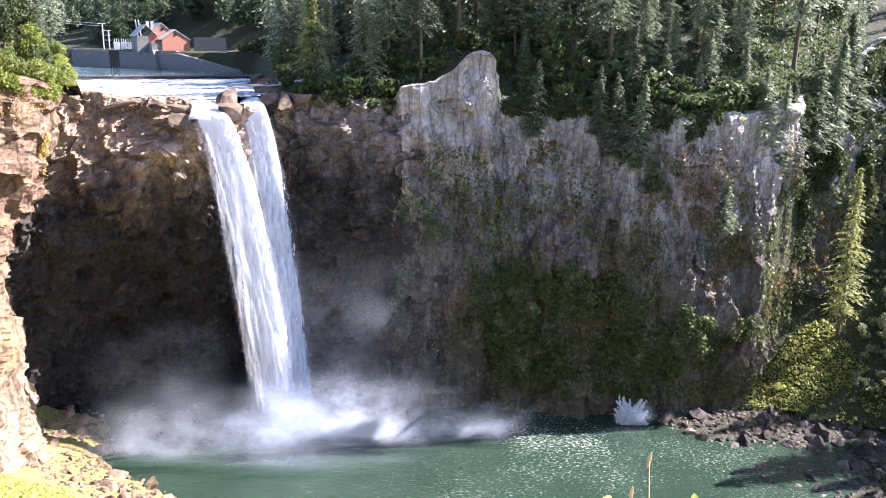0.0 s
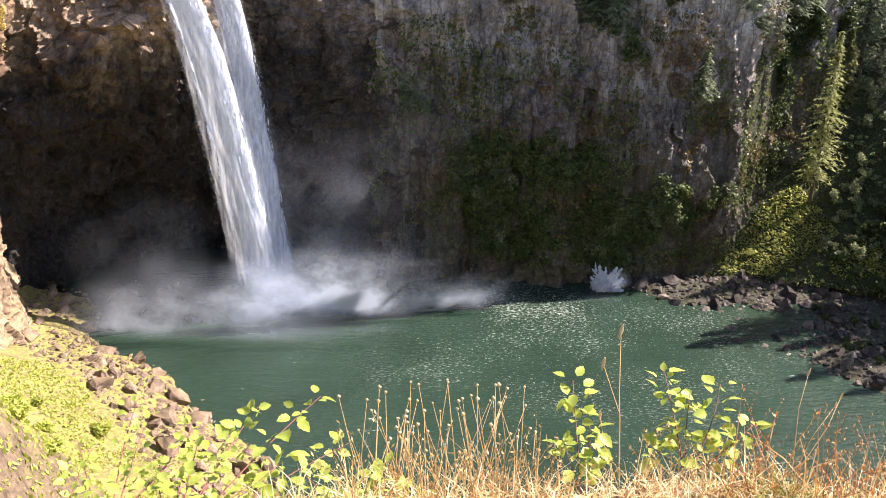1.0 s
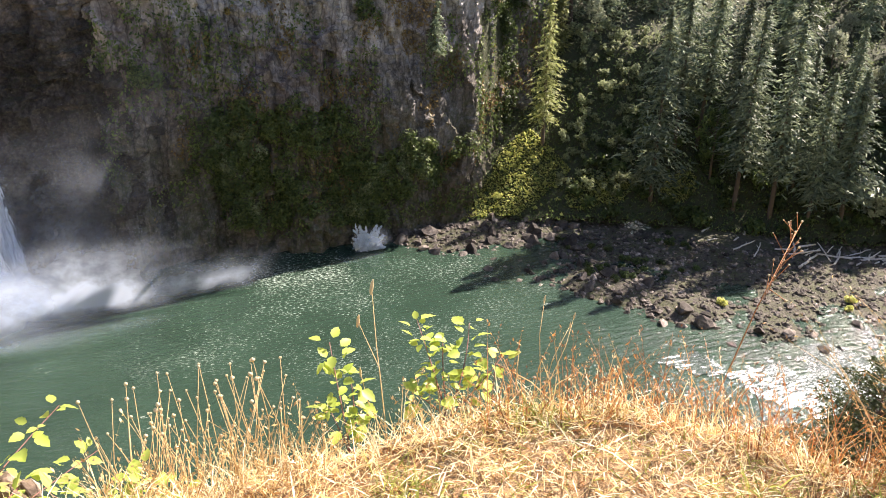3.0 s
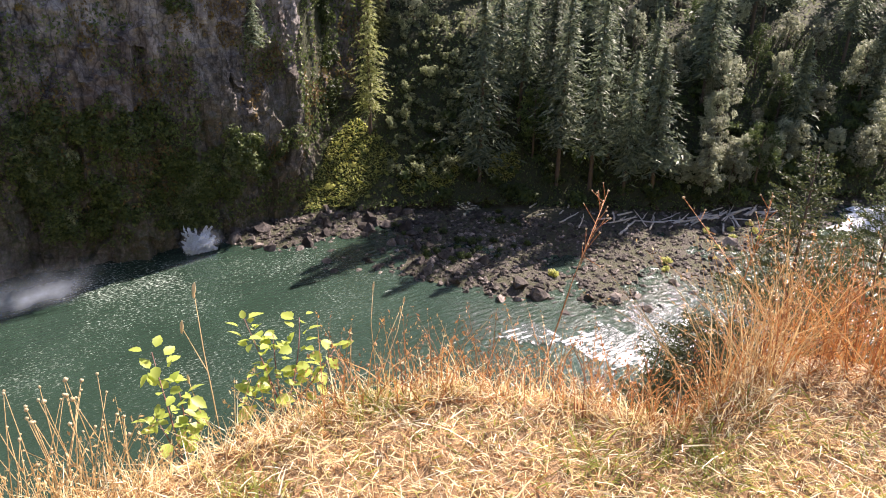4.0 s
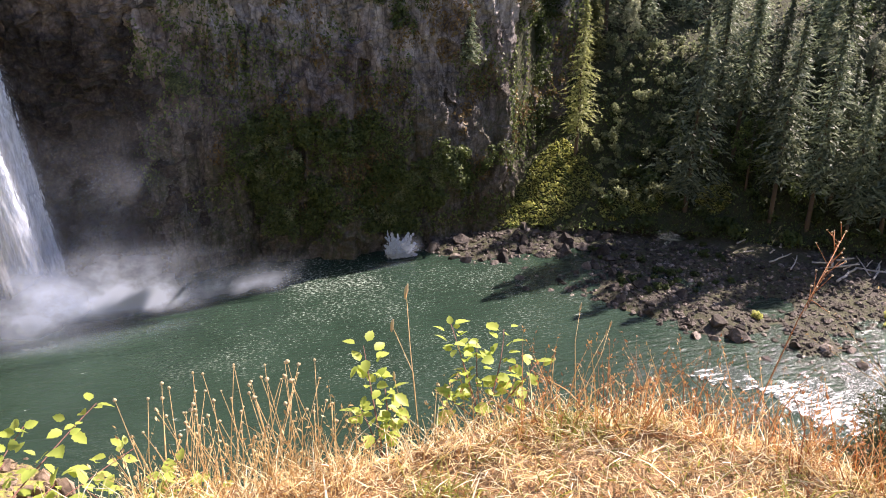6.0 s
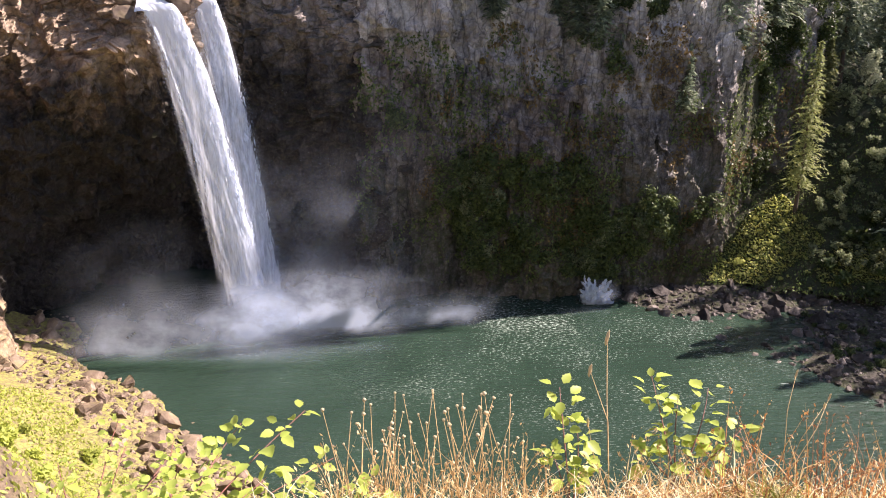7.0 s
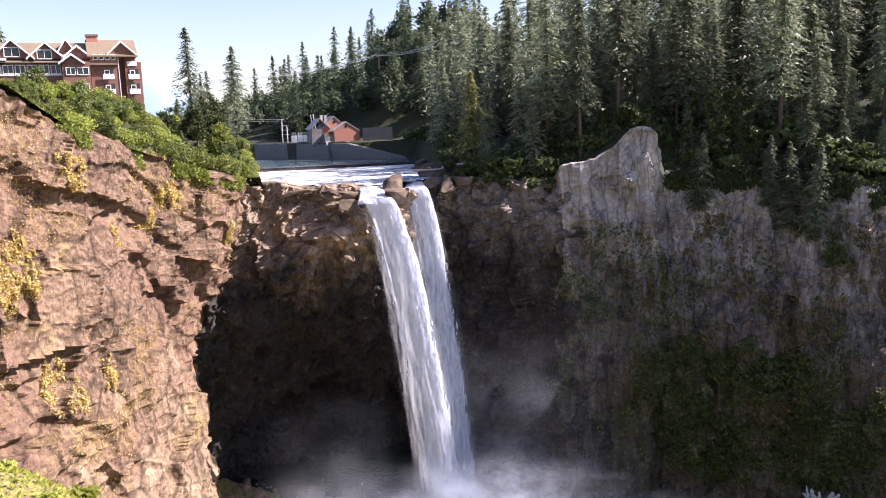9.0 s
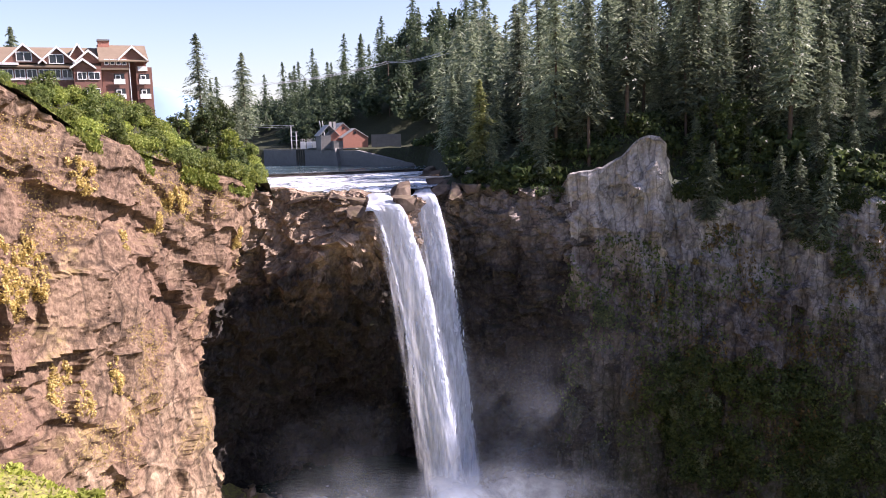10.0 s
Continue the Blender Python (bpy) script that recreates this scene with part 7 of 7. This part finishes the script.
def wire(name, a, b, sag, label, r=0.07):
    ts = np.linspace(0, 1, 17)
    pts = [np.array(a) + (np.array(b) - np.array(a)) * t - np.array((0, 0, sag * 4 * t * (1 - t))) for t in ts]
    ob = new(name, mesh_from(name, *tube(pts, [r] * 17, 4), M_METAL))
    return tagged(ob, label, "power line", "power lines over the river")


pole = thing("utility_pole", "tall wooden utility pole among the trees", "pole", at=(-112.8, 404.6, 104), turn=0)
put("post", rod((0, 0, -2), (0, 0, 29.5), 0.26, 8), M_BARK, pole)
put("crossarm", rod((-2.2, -1, 28.6), (2.2, 1, 28.6), 0.16), M_BARK, pole)
for dx, dz in ((-1.6, 0.2), (1.6, 0.2), (0, 0.9)):
    wire("power_line", (-60.6 + dx, 293.8, 125.2 + dz), (-112.8 + dx, 404.6, 132.6 + dz), 1.2, "thin power line slung between poles")
    wire("power_line", (-112.8 + dx, 404.6, 132.6 + dz), (-187 + dx, 376, 122.3 + dz), 2.5, "thin power line slung between poles")
wire("power_line", (-182, 351, 105.4), (-147, 357, 102.3), 0.5, "thin power line to the switchyard")
wire("power_line", (-182, 351, 104.4), (-147, 357, 101.3), 0.5, "thin power line to the switchyard")
sign_post = thing("marker_post", "thin pale post at the water's edge", "post", at=(-62.5, 300, 86))
put("post", rod((0, 0, -1), (0, 0, 8.2), 0.12), M_METAL, sign_post)

# distant mountain; the blue of the haze is put into its base colour
M_MOUNTAIN = plain_mat("haze_blue_mountain", (0.20, 0.30, 0.40), 0.1, 0.004, 1.0, bumps=0.0)
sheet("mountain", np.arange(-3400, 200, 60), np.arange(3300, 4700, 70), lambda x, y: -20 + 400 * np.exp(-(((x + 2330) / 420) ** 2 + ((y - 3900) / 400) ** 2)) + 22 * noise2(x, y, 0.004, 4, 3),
      M_MOUNTAIN, "distant mountain painted pale blue for haze", "mountain")

# ---- growth on the inn's side ----
EDGE_SHRUBS = [make_shrub(2.4, 2.6, 301, M_LEAF_BRIGHT, "bright green leafy shrub on the cliff top", 1500, 0.15, "shrub", "shrubs below the inn"), make_shrub(2.0, 3.2, 302, M_LEAF_MID, "green leafy shrub on the cliff top", 1500, 0.15, "shrub", "shrubs below the inn"),
               make_shrub(3.0, 2.4, 303, M_LEAF_BRIGHT, "spreading bright green shrub on the cliff top", 1600, 0.15, "shrub", "shrubs below the inn")]
r7 = np.random.default_rng(23)
sx, sy = scatter(-118, -84, 70, 188, 3.3, lambda x, y: (seg_dist(x, y, RIM_LINE) > np.interp(y, [100, 120, 150, 160], [1.5, 0.8, 0.0, -0.4])) & (seg_dist(x, y, RIM_LINE) < 13), r7)
for o, k in zip(EDGE_SHRUBS, (3, 40, 80)):
    o.matrix_world = pose(sx[k], sy[k], float(upper_height(sx[k:k + 1], sy[k:k + 1])[0]) - 0.3, 0, 0, k)
sx, sy = np.delete(sx, [3, 40, 80]), np.delete(sy, [3, 40, 80])
plant(EDGE_SHRUBS, sx[sy < 132], sy[sy < 132], r7, 0.5, 0.85)
plant(EDGE_SHRUBS, sx[sy >= 132], sy[sy >= 132], r7, 1.0, 1.7)
ly = np.arange(188, 262, 3.6)
lx = np.interp(ly, [190, 240, 300], [-87, -112, -180]) - 1.0
plant(EDGE_SHRUBS, lx, ly, r7, 1.0, 1.6)
gx, gy = r7.uniform(-122, -80, 14000), r7.uniform(70, 200, 14000)
rd = seg_dist(gx, gy, RIM_LINE)
ok = (rd > -0.8) & (rd < 14) & (river_mask(gx, gy) < 0.01)
ground_cover("edge_cover", "green and yellow grass along the cliff top below the inn", gx[ok], gy[ok], upper_height, M_LEAF_BRIGHT, r7, (0.2, 0.5), 0.8)
cliff_growth("hanging_ivy", "bright green creepers hanging over the cliff edge", left_rim[110:, -8:], M_LEAF_BRIGHT, 9000, 5, lambda c: (c[:, 1] > 128) & (fbm(c * np.array([0.14, 0.14, 0.03]), 3, 41) > -0.1), (0.2, 0.5), 0.8)
for x, y, s in ((-127, 238, 1.0), (-112, 236, 0.95)):
    plant([FIRS[0] if x < -120 else FIRS[1]], [x], [y], r7, s, s + 0.02)
plant(EDGE_SHRUBS, [-88.5, -90.5, -93, -89.5], [190, 196, 203, 186], r7, 0.9, 1.2)
TREES_L = [make_broadleaf(10, 4.2, 311, M_LEAF_BRIGHT, "light green broadleaf tree on the river bank"), make_broadleaf(13, 4.8, 312, M_LEAF, "green broadleaf tree on the river bank")]
for o, (x, y) in zip(TREES_L, ((-98, 196), (-110, 214))):
    o.matrix_world = pose(x, y, float(upper_height(np.array([float(x)]), np.array([float(y)]))[0]) - 0.3, 0, 0, x)
plant(TREES_L, [-93, -104, -118, -121, -128, -134, -140, -150, -101, -113, -126], [190, 204, 224, 214, 228, 240, 250, 262, 190, 198, 206], r7, 0.7, 1.1)
plant([FIRS[4], FIRS[3]], [-116, -124, -134, -146, -108, -120], [228, 236, 250, 262, 222, 216], r7, 0.55, 0.8)

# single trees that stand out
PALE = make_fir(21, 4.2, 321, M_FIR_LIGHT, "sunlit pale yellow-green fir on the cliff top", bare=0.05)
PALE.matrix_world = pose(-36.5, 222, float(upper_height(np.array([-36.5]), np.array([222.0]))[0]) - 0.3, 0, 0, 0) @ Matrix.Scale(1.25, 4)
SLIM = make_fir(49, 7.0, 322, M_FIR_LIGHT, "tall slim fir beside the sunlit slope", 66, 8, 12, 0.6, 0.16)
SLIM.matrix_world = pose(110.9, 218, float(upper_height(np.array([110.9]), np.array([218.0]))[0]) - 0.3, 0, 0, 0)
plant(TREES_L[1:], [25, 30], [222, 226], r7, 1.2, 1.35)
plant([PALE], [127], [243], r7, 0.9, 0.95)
copy_thing(FIRS[4], pose(-147, 181, 104, 0, 0, 60))
